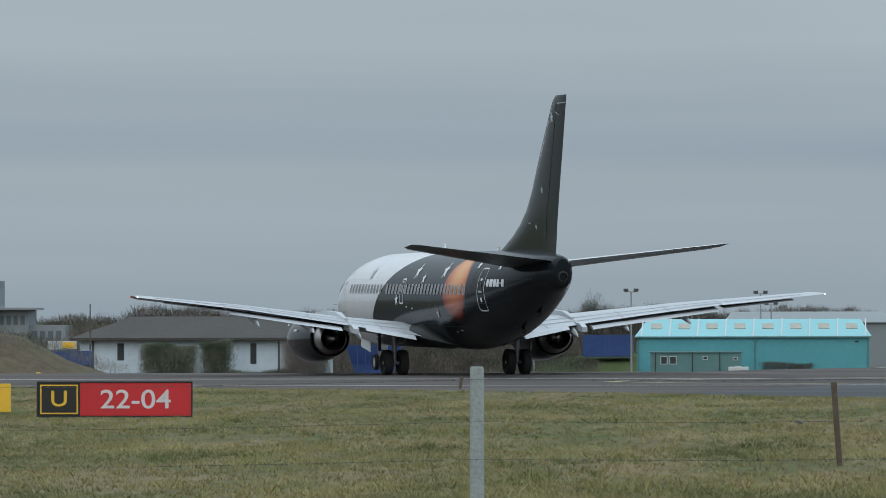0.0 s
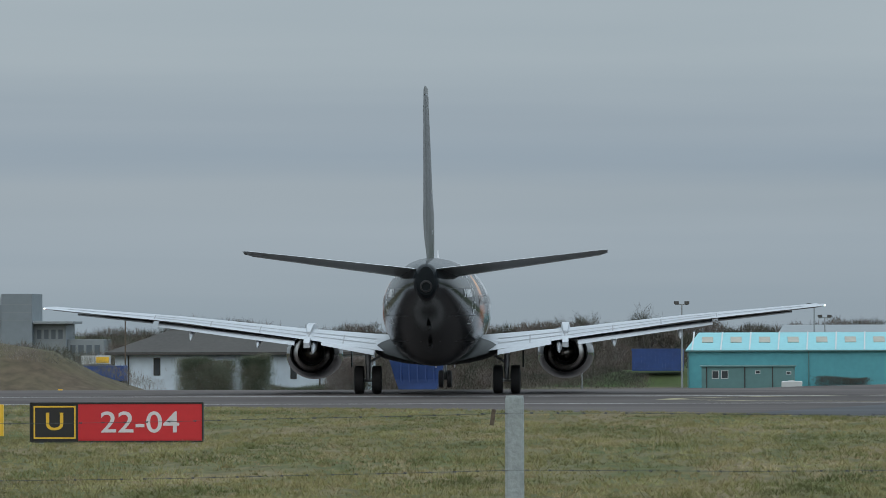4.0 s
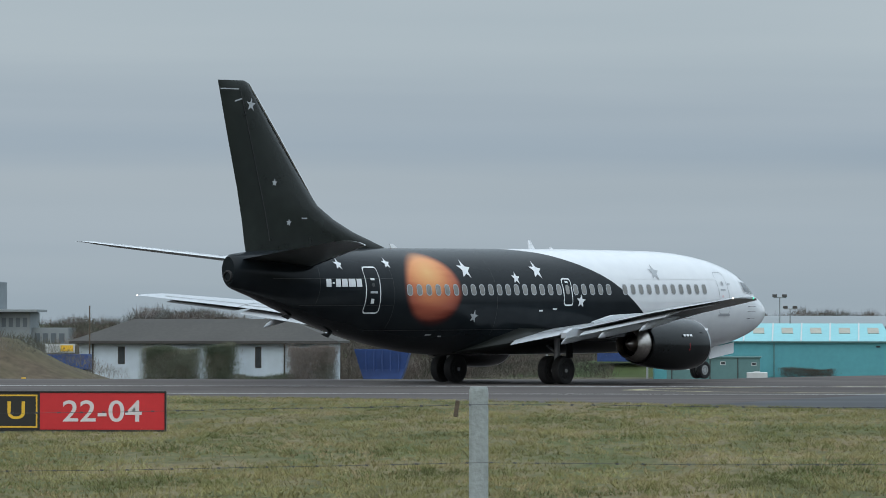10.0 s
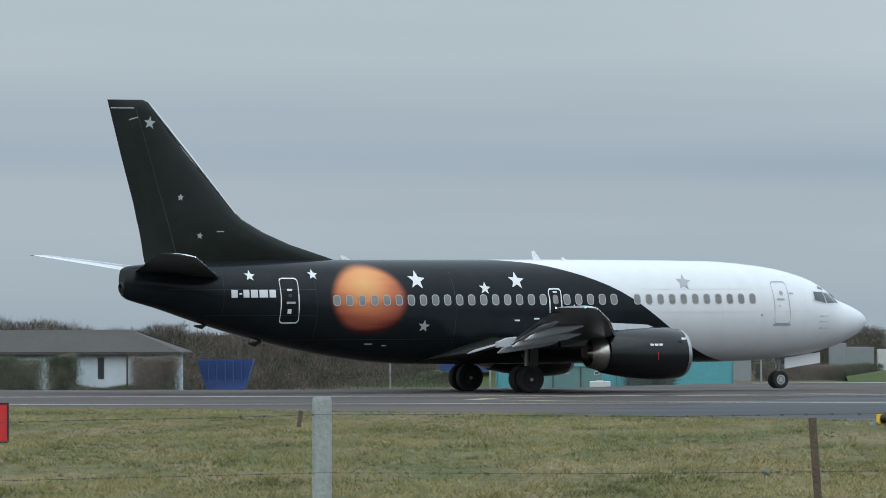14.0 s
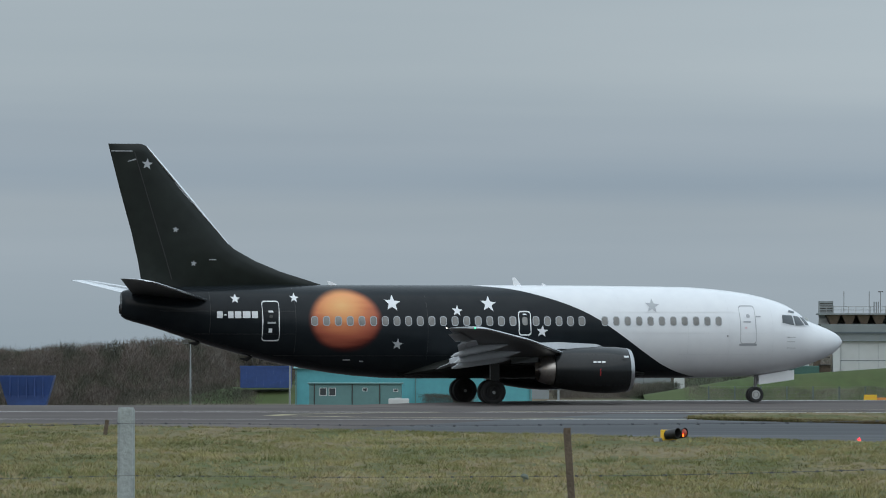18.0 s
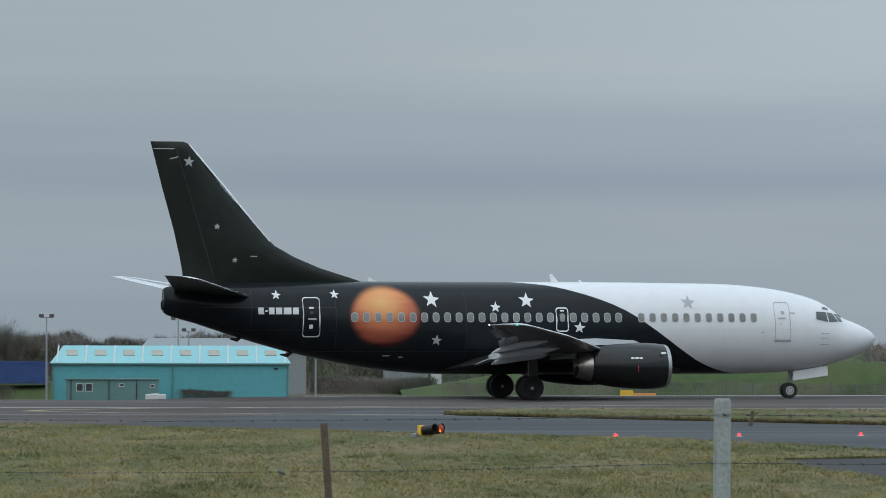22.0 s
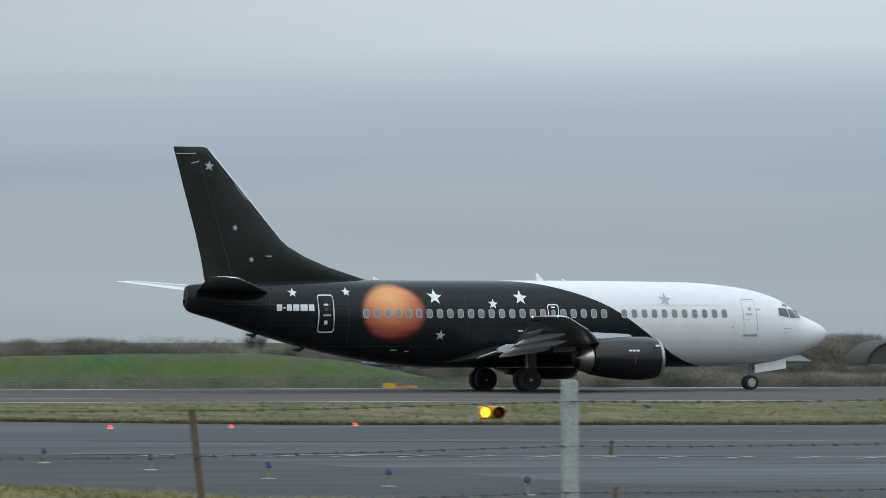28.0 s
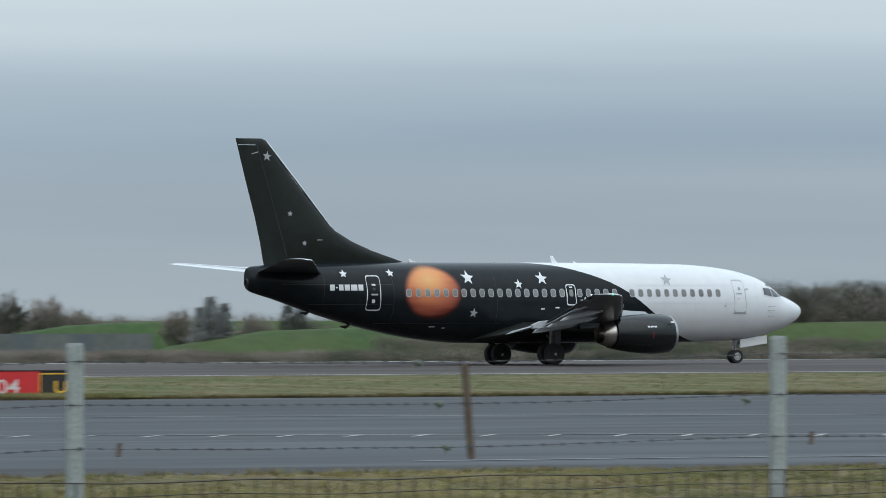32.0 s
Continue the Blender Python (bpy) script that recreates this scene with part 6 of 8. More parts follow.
def build_airfield_lights():
    base_m = mesh_of("base", dome(0.10, 0.02), GALV, True)
    lens_m = mesh_of("lens", dome(0.038, 0.054), LAMP_RED, True)
    first = None
    for x, y in ((8.9, 140.8), (12.1, 142.0), (15.3, 143.2), (18.6, 144.4), (21.8, 144.9), (25.1, 145.6), (28.9, 148.2)):
        t = thing("stop_bar_light", pose(x, y, 0.0), "lit red stop bar light set in the taxiway", "airfield light", "red stop bar lights")
        shared("base", base_m, t)
        shared("lens", lens_m, t, pose(0, 0, 0.03))
    bm = bmesh.new()
    tube(bm, [(0, 0, 0), (0, 0, 0.12), (0, 0, 0.2)], [0.015, 0.015, 0.03], 10)
    stem = mesh_of("stem", bm, LINE_YELLOW, True)
    plate = mesh_of("base_plate", block(-0.10, 0.10, -0.10, 0.10, 0, 0.02, bevel=0.005), GALV)
    cap = mesh_of("lamp_glass", dome(0.05, 0.11), LAMP_BLUE, True)
    for x, y in ((14.3, 103.2), (15.3, 97.0), (16.2, 90.4), (17.1, 85.0), (18.1, 79.8)):
        t = thing("edge_light", pose(x, y, 0.0), "small blue taxiway edge light on a yellow stem", "airfield light", "blue edge lights")
        shared("base_plate", plate, t)
        shared("stem", stem, t)
        shared("lamp_glass", cap, t, pose(0, 0, 0.19))
    for x, y, turn in ((4.05, 137.2, 60), (33.1, 150.4, -4)):
        west = turn > 0
        t = thing("guard_light", pose(x, y, -0.01 if west else 0.03, 0, 0, turn) @ Matrix.Diagonal((1, 1, 0.76, 1) if west else (1, 1, 1, 1)), "yellow runway guard light with two hooded round lamps, one lit", "airfield light", "runway guard lights")
        part("housing", block(-0.36, 0.36, -0.06, 0.03, 0.12, 0.46, bevel=0.02), SIGN_YELLOW, t, "yellow lamp housing")
        tilt = 0.2 if west else 0.0
        for k, lx in enumerate((-0.18, 0.18)):
            ring = lambda q, y: [(lx + q * math.cos(2 * math.pi * j / 18), y, 0.30 - tilt * (y + 0.06) + q * math.sin(2 * math.pi * j / 18)) for j in range(18)]
            bm = bmesh.new()
            loft(bm, [ring(0.15, -0.06), ring(0.165, -0.36), ring(0.155, -0.36), ring(0.14, -0.06)], caps=False)
            hood = part("hood", bm, SIGN_BLACK, t, "black lamp hood", True)
            lit = k == 1 if west else k == 0
            bm = bmesh.new()
            if west and lit:
                loft(bm, [ring(0.15, -0.30), ring(0.12, -0.35), ring(0.02, -0.37)])
                part("lens", bm, LENS_RED, hood, "orange-red lens", True)
                bm = bmesh.new()
                soft_box(bm, lx - 0.15, lx - 0.09, -0.385, -0.36, 0.24, 0.32, 0.02)
                part("bulb", bm, BULB_ORANGE, hood, "lit amber bulb showing through the lens")
            else:
                loft(bm, [ring(0.14, -0.065), ring(0.10, -0.10), ring(0.02, -0.115)])
                part("lens", bm, LAMP_AMBER if lit else LENS_DULL, hood, "lit amber lens" if lit else "dark unlit lens", True)
        for lx in (-0.28, 0.28):
            part("foot", block(lx - 0.03, lx + 0.03, -0.02, 0.06, -0.04, 0.13), GALV, t)
        part("cable_box", block(-0.58, -0.40, -0.05, 0.1, 0.0, 0.2, bevel=0.01), GALV, t, "grey cable box")
    for x, y in ((17.4, 261.4), (54.3, 268.0), (-35.4, 241.6)):
        t = thing("marker_board", pose(x, y, runway_z(x, y) + 0.01) @ Matrix.Diagonal((0.3, 1, 0.6, 1) if x < 0 else (1, 1, 1, 1)), "low yellow and orange marker board at the runway edge", "marker", "marker boards")
        part("board", block(-0.65, -0.05, -0.05, 0.05, 0.02, 0.30, bevel=0.01), SIGN_YELLOW, t, "yellow board")
        part("bar", block(-0.05, 1.0, -0.08, 0.08, 0.0, 0.17, bevel=0.02), SIGN_ORANGE, t, "dull orange bar")


# ---- buildings and yards beyond the runway ----
def roof_prism(x0, x1, y0, y1, z0, ridge, inset=0.0, over=0.25, thick=0.12):
    bm = bmesh.new()
    ym = (y0 + y1) / 2
    rings = []
    for dz in (0.0, thick):
        rings.append([(x0 - over, y0 - over, z0 + dz), (x1 + over, y0 - over, z0 + dz), (x1 - inset, ym, ridge + dz), (x0 + inset, ym, ridge + dz), (x0 - over, y1 + over, z0 + dz), (x1 + over, y1 + over, z0 + dz)])
    lo, hi = ([bm.verts.new(p) for p in r] for r in rings)
    for s in (hi, lo):
        bm.faces.new((s[0], s[1], s[2], s[3]))
        bm.faces.new((s[3], s[2], s[5], s[4]))
        bm.faces.new((s[0], s[3], s[4]))
        bm.faces.new((s[1], s[5], s[2]))
    for a, b in ((0, 1), (1, 5), (5, 4), (4, 0)):
        bm.faces.new((lo[a], lo[b], hi[b], hi[a]))
    return bm


def front_wall(x0, x1, y0, z0, z1, openings=(), thick=0.25):
    """One wall facing the runway, with openings (a0, a1, b0, b1) right through it."""
    xs = sorted({x0, x1, *(o[0] for o in openings), *(o[1] for o in openings)})
    zs = sorted({z0, z1, *(o[2] for o in openings), *(o[3] for o in openings)})
    bm = bmesh.new()
    v = [[bm.verts.new((x, y0, z)) for x in xs] for z in zs]
    for j in range(len(zs) - 1):
        for i in range(len(xs) - 1):
            cx, cz = (xs[i] + xs[i + 1]) / 2, (zs[j] + zs[j + 1]) / 2
            if not any(o[0] < cx < o[1] and o[2] < cz < o[3] for o in openings):
                bm.faces.new((v[j][i], v[j][i + 1], v[j + 1][i + 1], v[j + 1][i]))
    grown = bmesh.ops.extrude_face_region(bm, geom=bm.faces[:])["geom"]
    for g in grown:
        if isinstance(g, bmesh.types.BMVert):
            g.co.y += thick
    return bm


def rear_walls(x0, x1, y0, y1, z0, z1, thick=0.25):
    """The three walls behind the front one, as one bent run."""
    bm = bmesh.new()
    outer = [(x0, y0 + thick + 0.003), (x0, y1), (x1, y1), (x1, y0 + thick + 0.003)]
    inner = [(x0 + thick, y0 + thick + 0.003), (x0 + thick, y1 - thick), (x1 - thick, y1 - thick), (x1 - thick, y0 + thick + 0.003)]
    loft(bm, [[(o[0], o[1], z0), (i[0], i[1], z0), (i[0], i[1], z1), (o[0], o[1], z1)] for o, i in zip(outer, inner)])
    return bm


def walls(parent, mat, label, x0, x1, y0, y1, z0, z1, openings=()):
    part("front_wall", front_wall(x0, x1, y0, z0, z1, openings), mat, parent, label)
    part("rear_wall", rear_walls(x0, x1, y0, y1, z0, z1), mat, parent)


def window_in(parent, a0, a1, y, b0, b1, frame_mat, bars=1):
    fr = bmesh.new()
    t = 0.06
    for q in ((a0, a1, b0, b0 + t), (a0, a1, b1 - t, b1), (a0, a0 + t, b0 + t, b1 - t), (a1 - t, a1, b0 + t, b1 - t)):
        soft_box(fr, q[0], q[1], y - 0.03, y + 0.08, q[2], q[3])
    for k in range(bars):
        xm = a0 + (a1 - a0) * (k + 1) / (bars + 1)
        soft_box(fr, xm - t / 2, xm + t / 2, y - 0.03, y + 0.08, b0 + t, b1 - t)
    w = part("window", fr, frame_mat, parent, "framed window")
    part("pane", block(a0 + t, a1 - t, y + 0.02, y + 0.04, b0 + t, b1 - t), GLASS, w, "dark glass pane")


def build_hangar():
    h = thing("hangar", pose(0, 560, -3.0), "long turquoise metal hangar with skylights in its pale roof", "hangar")
    x0, x1 = -20.4, 3.0
    walls(h, CYAN_WALL, "turquoise ribbed wall", x0, x1, 0, 12, -0.3, 3.65)
    roof = part("roof", roof_prism(x0, x1, 0, 12, 3.62, 5.35, 0.9, 0.2, 0.1), CYAN_ROOF, h, "pale turquoise sheet roof")
    n = Vector((0, -(5.35 - 3.62), 6.2)).normalized()
    for k in range(8):
        x = x0 + 1.9 + 2.82 * k
        bm = bmesh.new()
        lo, hi = [], []
        for q, s in ((x - 0.55, 0.42), (x + 0.55, 0.42), (x + 0.48, 0.72), (x - 0.62, 0.72)):
            y = -0.2 + 6.2 * s
            z = 3.72 + (5.35 - 3.62) * s
            lo.append(bm.verts.new((q, y, z)))
            hi.append(bm.verts.new((q, y - 0.02, z + 0.06)))
        bm.faces.new(hi)
        for i in range(4):
            bm.faces.new((lo[i], lo[(i + 1) % 4], hi[(i + 1) % 4], hi[i]))
        part("skylight", bm, SKYLIGHT, roof, "dirty plastic skylight")
    for k in range(30):
        x = x0 + 0.3 + k * 0.79
        part("roof_rib", block(x - 0.02, x + 0.02, -0.2, -0.12, 3.62, 3.78), CYAN_ROOF, roof)
    for k in range(9):
        x = x0 + 0.45 + 2.82 * k
        bm = bmesh.new()
        loft(bm, [[(x - 0.07 + d, y, z), (x + 0.07 + d, y, z), (x + 0.07 + d, y, z + 0.08), (x - 0.07 + d, y, z + 0.08)] for y, z, d in ((-0.2, 3.70, 0.0), (6.0, 5.43, 0.0))])
        part("roof_seam", bm, SHED_WHITE, roof, "pale roof seam")
    part("gutter", block(x0 - 0.2, x1 + 0.2, -0.32, -0.2, 3.56, 3.70, bevel=0.02), TEAL, h, "grey-green gutter")
    part("vent", block(1.5, 1.9, -0.08, 0.0, 3.1, 3.25), DARK, h, "small dark vent")
    for x in (x0 + 0.1, -8.5, x1 - 0.15):
        bm = bmesh.new()
        tube(bm, [(x, -0.12, -0.2), (x, -0.12, 3.6)], 0.06, 8)
        part("drainpipe", bm, TEAL, h)
    c = thing("site_cabin", pose(0, 553, -3.0), "flat-roofed grey-green site cabin with small windows", "cabin")
    walls(c, TEAL, "grey-green panel wall", -18.8, -9.8, 0, 3, -0.3, 2.1, ((-17.8, -17.1, 0.95, 1.75), (-16.9, -16.2, 0.95, 1.75), (-13.6, -13.1, 1.4, 1.75), (-10.6, -10.1, 1.35, 1.65)))
    part("roof", block(-18.95, -9.65, -0.15, 3.15, 2.1, 2.25, bevel=0.03), TEAL, c, "flat roof edge")
    for a0, a1, b0, b1 in ((-17.8, -17.1, 0.95, 1.75), (-16.9, -16.2, 0.95, 1.75), (-13.6, -13.1, 1.4, 1.75), (-10.6, -10.1, 1.35, 1.65)):
        window_in(c, a0, a1, 0, b0, b1, SHED_WHITE, 0)
    for x in (-18.3, -14.6, -11.9):
        bm = bmesh.new()
        tube(bm, [(x, -0.08, -0.2), (x, -0.08, 2.1)], 0.05, 6)
        part("drainpipe", bm, ROOF_BROWN, c)
    t = thing("water_tank", pose(-10.0, 551, -3.0), "low white tank beside the cabin", "tank")
    part("body", block(-1.0, 1.0, -0.6, 0.6, -0.2, 0.72, bevel=0.08), SHED_WHITE, t)
    part("lid", block(-0.35, 0.25, -0.3, 0.3, 0.72, 0.80, bevel=0.03), SHED_WHITE, t)


def lamp_post(m, height, arms=2):
    p = thing("floodlight_mast", m, "slim grey mast with twin floodlights", "street lamp", "floodlight masts")
    bm = bmesh.new()
    tube(bm, [(0, 0, -0.3), (0, 0, height * 0.5), (0, 0, height)], [0.11, 0.09, 0.06], 8)
    part("pole", bm, GALV, p, "", True)
    part("crossbar", block(-0.65, 0.65, -0.04, 0.04, height - 0.05, height + 0.03), GALV, p)
    for x in (-0.5, 0.5):
        bm = bmesh.new()
        loft(bm, [[(x - 0.24, -0.28, height + 0.02), (x + 0.24, -0.28, height + 0.02), (x + 0.24, -0.2, height + 0.3), (x - 0.24, -0.2, height + 0.3)], [(x - 0.16, 0.1, height + 0.1), (x + 0.16, 0.1, height + 0.1), (x + 0.16, 0.12, height + 0.3), (x - 0.16, 0.12, height + 0.3)]])
        part("floodlight", bm, ROOF_BROWN, p, "dark floodlight")


def build_house():
    h = thing("bungalow", pose(0, 450, -2.9), "low pale-walled building with a dark hipped roof", "building")
    walls(h, RENDER, "pale blue-white painted wall", -62.0, -42.0, 0, 9, -0.3, 3.72, ((-58.9, -58.35, 2.0, 3.4), (-47.95, -47.45, 1.7, 3.4)))
    part("roof", roof_prism(-62.0, -42.0, 0, 9, 3.7, 5.45, 3.8, 0.7, 0.15), ROOF_BROWN, h, "dark brown hipped roof")
    part("gutter", block(-62.7, -41.3, -0.82, -0.7, 3.62, 3.76, bevel=0.02), ROOF_BROWN, h)
    for a0, a1, b0, b1 in ((-58.9, -58.35, 2.0, 3.4), (-47.95, -47.45, 1.7, 3.4)):
        window_in(h, a0, a1, 0, b0, b1, ROOF_BROWN, 0)
    for x in (-60.9, -45.6):
        bm = bmesh.new()
        tube(bm, [(x, -0.1, -0.2), (x, -0.1, 3.6)], 0.07, 6)
        part("drainpipe", bm, ROOF_BROWN, h)
    p = thing("wooden_pole", pose(-59.8, 440, -2.9), "slim dark pole beside the building", "pole")
    bm = bmesh.new()
    tube(bm, [(0, 0, -0.3), (0, 0, 6.6)], [0.07, 0.05], 8)
    part("shaft", bm, WOOD, p)


def window_band(parent, x0, x1, y, z0, z1, n):
    for k in range(n):
        a0 = x0 + (x1 - x0) * k / n + 0.1
        a1 = x0 + (x1 - x0) * (k + 1) / n - 0.1
        w = part("window", block(a0, a1, y - 0.04, y + 0.02, z0, z1), OFFICE_PALE, parent)
        # panes in muted grey, not dark glass: haze put into their colour
        part("pane", block(a0 + 0.06, a1 - 0.06, y - 0.06, y - 0.035, z0 + 0.06, z1 - 0.06), OFFICE, w)


def build_terminal():
    t = thing("office_block", pose(0, 650, -3.5), "grey clad office block with a taller plant tower", "building")
    part("tower", block(-102.9, -99.3, 0, 8, 0, 10.7, bevel=0.05), TERMINAL, t, "grey clad tower")
    for k in range(3):
        part("tower_seam", block(-102.85, -99.35, -0.03, 0.0, 7.6 + 0.9 * k, 7.68 + 0.9 * k), OFFICE_PALE, t)
    part("wing", block(-118, -102.9, 1, 9, 0, 9.4, bevel=0.05), TERMINAL, t, "grey clad wing")
    part("low_wing", block(-99.3, -95.6, 1.5, 9, 0, 7.2, bevel=0.05), OFFICE_PALE, t, "pale lower wing")
    part("canopy", block(-99.25, -94.6, 0.2, 8, 7.2, 7.5, bevel=0.03), OFFICE_PALE, t, "flat pale roof edge")
    part("link", block(-95.6, -91.3, 2.5, 9, 0, 5.4, bevel=0.05), OFFICE_PALE, t, "pale link block")
    window_band(t, -99.1, -95.8, 1.5, 5.4, 6.6, 4)
    window_band(t, -95.4, -91.6, 2.5, 3.6, 4.8, 4)
    window_band(t, -117, -103, 1, 6.6, 7.8, 12)
    for x, hgt in ((-104.2, 1.6), (-105.0, 1.1), (-103.6, 0.9)):
        bm = bmesh.new()
        tube(bm, [(x, 4, 9.3), (x, 4, 9.4 + hgt)], 0.05, 6)
        part("roof_mast", bm, GALV, t)
    part("roof_plant", block(-108, -105.5, 3, 6, 9.4, 10.3), OFFICE_PALE, t)


def build_yard():
    v = thing("lorry", pose(-59.3, 420, -2.4), "parked lorry with a white and yellow board over a blue bed", "lorry")
    part("board", block(-1.1, 1.1, 0, 0.3, 2.55, 3.2, bevel=0.03), SHED_WHITE, v, "white board")
    part("yellow_panel", block(0.05, 1.0, -0.03, 0.0, 2.65, 3.1), SIGN_YELLOW, v, "yellow panel")
    part("bed", block(-2.0, 2.1, 0, 2.2, 1.3, 2.45, bevel=0.05), BLUE, v, "blue lorry bed")
    for x in (-1.4, 1.4):
        bm = bmesh.new()
        tube(bm, [(x, 0.0, 0.6), (x, 0.3, 0.6)], 0.5, 16)
        part("wheel", bm, RUBBER, v)
    part("chassis", block(-2.0, 2.1, 0.1, 2.0, 0.9, 1.3), DARK, v)
    for x, y, w, z, hgt, label in ((-42.9, 482, 4.7, -2.9, 3.1, "open-topped blue skip on the yard"), (-26.8, 580, 5.2, -1.5, 2.3, "blue freight container on a bank")):
        c = thing("container", pose(x, y, z), label, "container", "blue containers")
        if "skip" in label:
            bm = bmesh.new()
            loft(bm, [[(q, 0.3 * (q > 0), z), (w - q, 0.3 * (q > 0), z), (w - q, 2.4, z), (q, 2.4, z)] for q, z in ((0.75, 0.55), (0.45, 1.4), (0.0, hgt - 0.1), (0.0, hgt), (0.12, hgt), (0.5, 1.5))])
            body = part("body", bm, BLUE, c, "dented blue steel body, narrower at its base")
            for k in range(5):
                part("rib", block(0.9 + 0.7 * k, 1.0 + 0.7 * k, -0.06, 0.3, 1.2, hgt - 0.15), BLUE, body)
            for k in (0.9, w - 1.15):
                part("skid", block(k, k + 0.25, 0.3, 2.3, 0.0, 0.55), DARK, c, "dark skid")
            continue
        body = part("body", block(0, w, 0, 2.4, 0.05, hgt, bevel=0.04), BLUE, c, "blue ribbed steel")
        for k in range(int(w / 0.35)):
            part("rib", block(0.15 + k * 0.35, 0.27 + k * 0.35, -0.05, 0.0, 0.25, hgt - 0.2), BLUE, body)
        part("rail", block(-0.05, w + 0.05, -0.08, 0.0, hgt - 0.18, hgt + 0.03), BLUE, body)
    b = thing("store_building", pose(0, 640, -3.2), "low grey industrial shed behind the hangar", "building")
    walls(b, OFFICE_PALE, "grey clad wall", -13.0, 5.4, 0, 20, 0, 5.2)
    part("roof", roof_prism(-13.0, 5.4, 0, 20, 5.2, 6.4, 0.3, 0.3, 0.15), OFFICE_PALE, b, "pale grey roof")


def railing(parent, x0, x1, y, z, high=0.9):
    bm = bmesh.new()
    for k in range(int((x1 - x0) / 0.8) + 1):
        x = x0 + (x1 - x0) * k / int((x1 - x0) / 0.8)
        soft_box(bm, x - 0.03, x + 0.03, y, y + 0.06, z, z + high)
    for q in (0.5, 1.0):
        soft_box(bm, x0, x1, y - 0.01, y + 0.05, z + high * q - 0.03, z + high * q + 0.03)
    part("railing", bm, GALV, parent, "thin steel railing")


def build_works():
    """The concrete plant: a drum silo, a hall with hoppers in its roof and a white tower."""
    s = thing("silo_tower", pose(45.75, 648, -3.3), "tall white clad plant tower with small coloured stripes", "silo")
    body = part("body", block(0, 3.65, 0, 3.6, 6.9, 10.9, bevel=0.05), SHED_WHITE, s, "white clad upper body")
    part("top_rail", block(-0.12, 3.8, -0.1, 3.7, 10.86, 11.0), OFFICE_PALE, s)
    part("base_tank", block(0.25, 3.2, 0.3, 3.2, 0.0, 6.9, bevel=0.1), OFFICE_PALE, s, "grey lower bin")
    for x in (1.0, 3.05):
        part("leg", block(x, x + 0.22, 0.1, 0.32, 0, 6.9), SHED_WHITE, s)
    bm = bmesh.new()
    tube(bm, [(-0.12, -0.1, 0.0), (-0.12, -0.1, 10.9)], 0.1, 8)
    part("downpipe", bm, ROOF_BROWN, s, "dark downpipe")
    for k, m in ((0, WOOD), (1, SIGN_RED)):
        bm = bmesh.new()
        x = 0.75 + 0.34 * k
        bm.faces.new([bm.verts.new(p) for p in ((x, -0.03, 9.72), (x + 0.28, -0.03, 9.72), (x + 0.78, -0.03, 10.5), (x + 0.5, -0.03, 10.5))])
        part("stripe", bm, m, body, "slanted painted stripe")
    part("stripe", block(1.85, 3.4, -0.03, 0.0, 9.72, 10.02), BLUE, body, "painted blue panel")
    part("stripe", block(2.4, 3.4, -0.03, 0.0, 9.42, 9.52), BLUE, body, "thin painted stripe")
    p = thing("control_cabin", pose(49.6, 648, -3.3), "white control cabin on a dark raised frame with railings", "cabin")
    walls(p, SHED_WHITE, "white panel wall", 0.0, 3.2, 0, 2.6, 5.35, 6.85, ((0.9, 2.3, 5.5, 6.2),))
    window_in(p, 0.9, 2.3, 0, 5.5, 6.2, GALV, 0)
    part("deck", block(-0.3, 3.3, -0.2, 2.7, 6.85, 6.95), GALV, p)
    # a solid dark block stands in for the shade under the cabin
    part("undercroft", block(0.2, 3.1, 0.4, 2.4, 0, 5.35), ROOF_BROWN, p, "dark block for the shade below the cabin")
    railing(p, -0.3, 3.2, -0.1, 6.95, 1.1)
    h = thing("batching_hall", pose(0, 649, -3.3), "white clad hall with brown hoppers under a railed roof", "building")
    wall = part("wall", block(38.9, 45.6, 0, 8, 0, 6.9, bevel=0.04), SHED_WHITE, h, "stained white clad wall")
    for x in (41.0, 43.2):
        part("panel_seam", block(x, x + 0.05, -0.02, 0.0, 0.4, 6.7), OFFICE_PALE, wall)
    part("panel_seam", block(38.9, 45.6, -0.025, 0.0, 4.6, 4.68), OFFICE, wall)
    bm = bmesh.new()
    loft(bm, [[(38.0, -0.5, 6.95), (45.2, -0.5, 6.95), (45.2, 6, 6.95), (38.0, 6, 6.95)], [(36.6, -0.7, 8.85), (45.6, -0.7, 8.85), (45.6, 6, 8.85), (36.6, 6, 8.85)]])
    part("belt_housing", bm, OFFICE_PALE, h, "grey tapered belt housing")
    part("beam", block(36.5, 45.6, -0.75, -0.68, 7.75, 7.95), OFFICE, h)
    for k in range(5):
        x = 37.3 + 1.72 * k
        bm = bmesh.new()
        loft(bm, [[(x + 0.5, -0.3, 8.86), (x + 1.2, -0.3, 8.86), (x + 1.2, 3, 8.86), (x + 0.5, 3, 8.86)], [(x, -0.6, 9.9), (x + 1.6, -0.6, 9.9), (x + 1.6, 3.5, 9.9), (x, 3.5, 9.9)]])
        part("hopper", bm, WOOD, h, "brown steel hopper")
    part("back_wall", block(36.6, 45.6, 3.6, 3.8, 8.85, 9.9), SHED_WHITE, h)
    part("roof", block(36.3, 45.8, -0.8, 4.2, 9.9, 10.08), OFFICE_PALE, h, "flat roof slab")
    railing(h, 36.4, 45.7, -0.7, 10.08, 0.75)
    part("roof_cabin", block(36.5, 38.1, 0.2, 2.4, 10.08, 11.5, bevel=0.04), OFFICE_PALE, h, "small roof cabin")
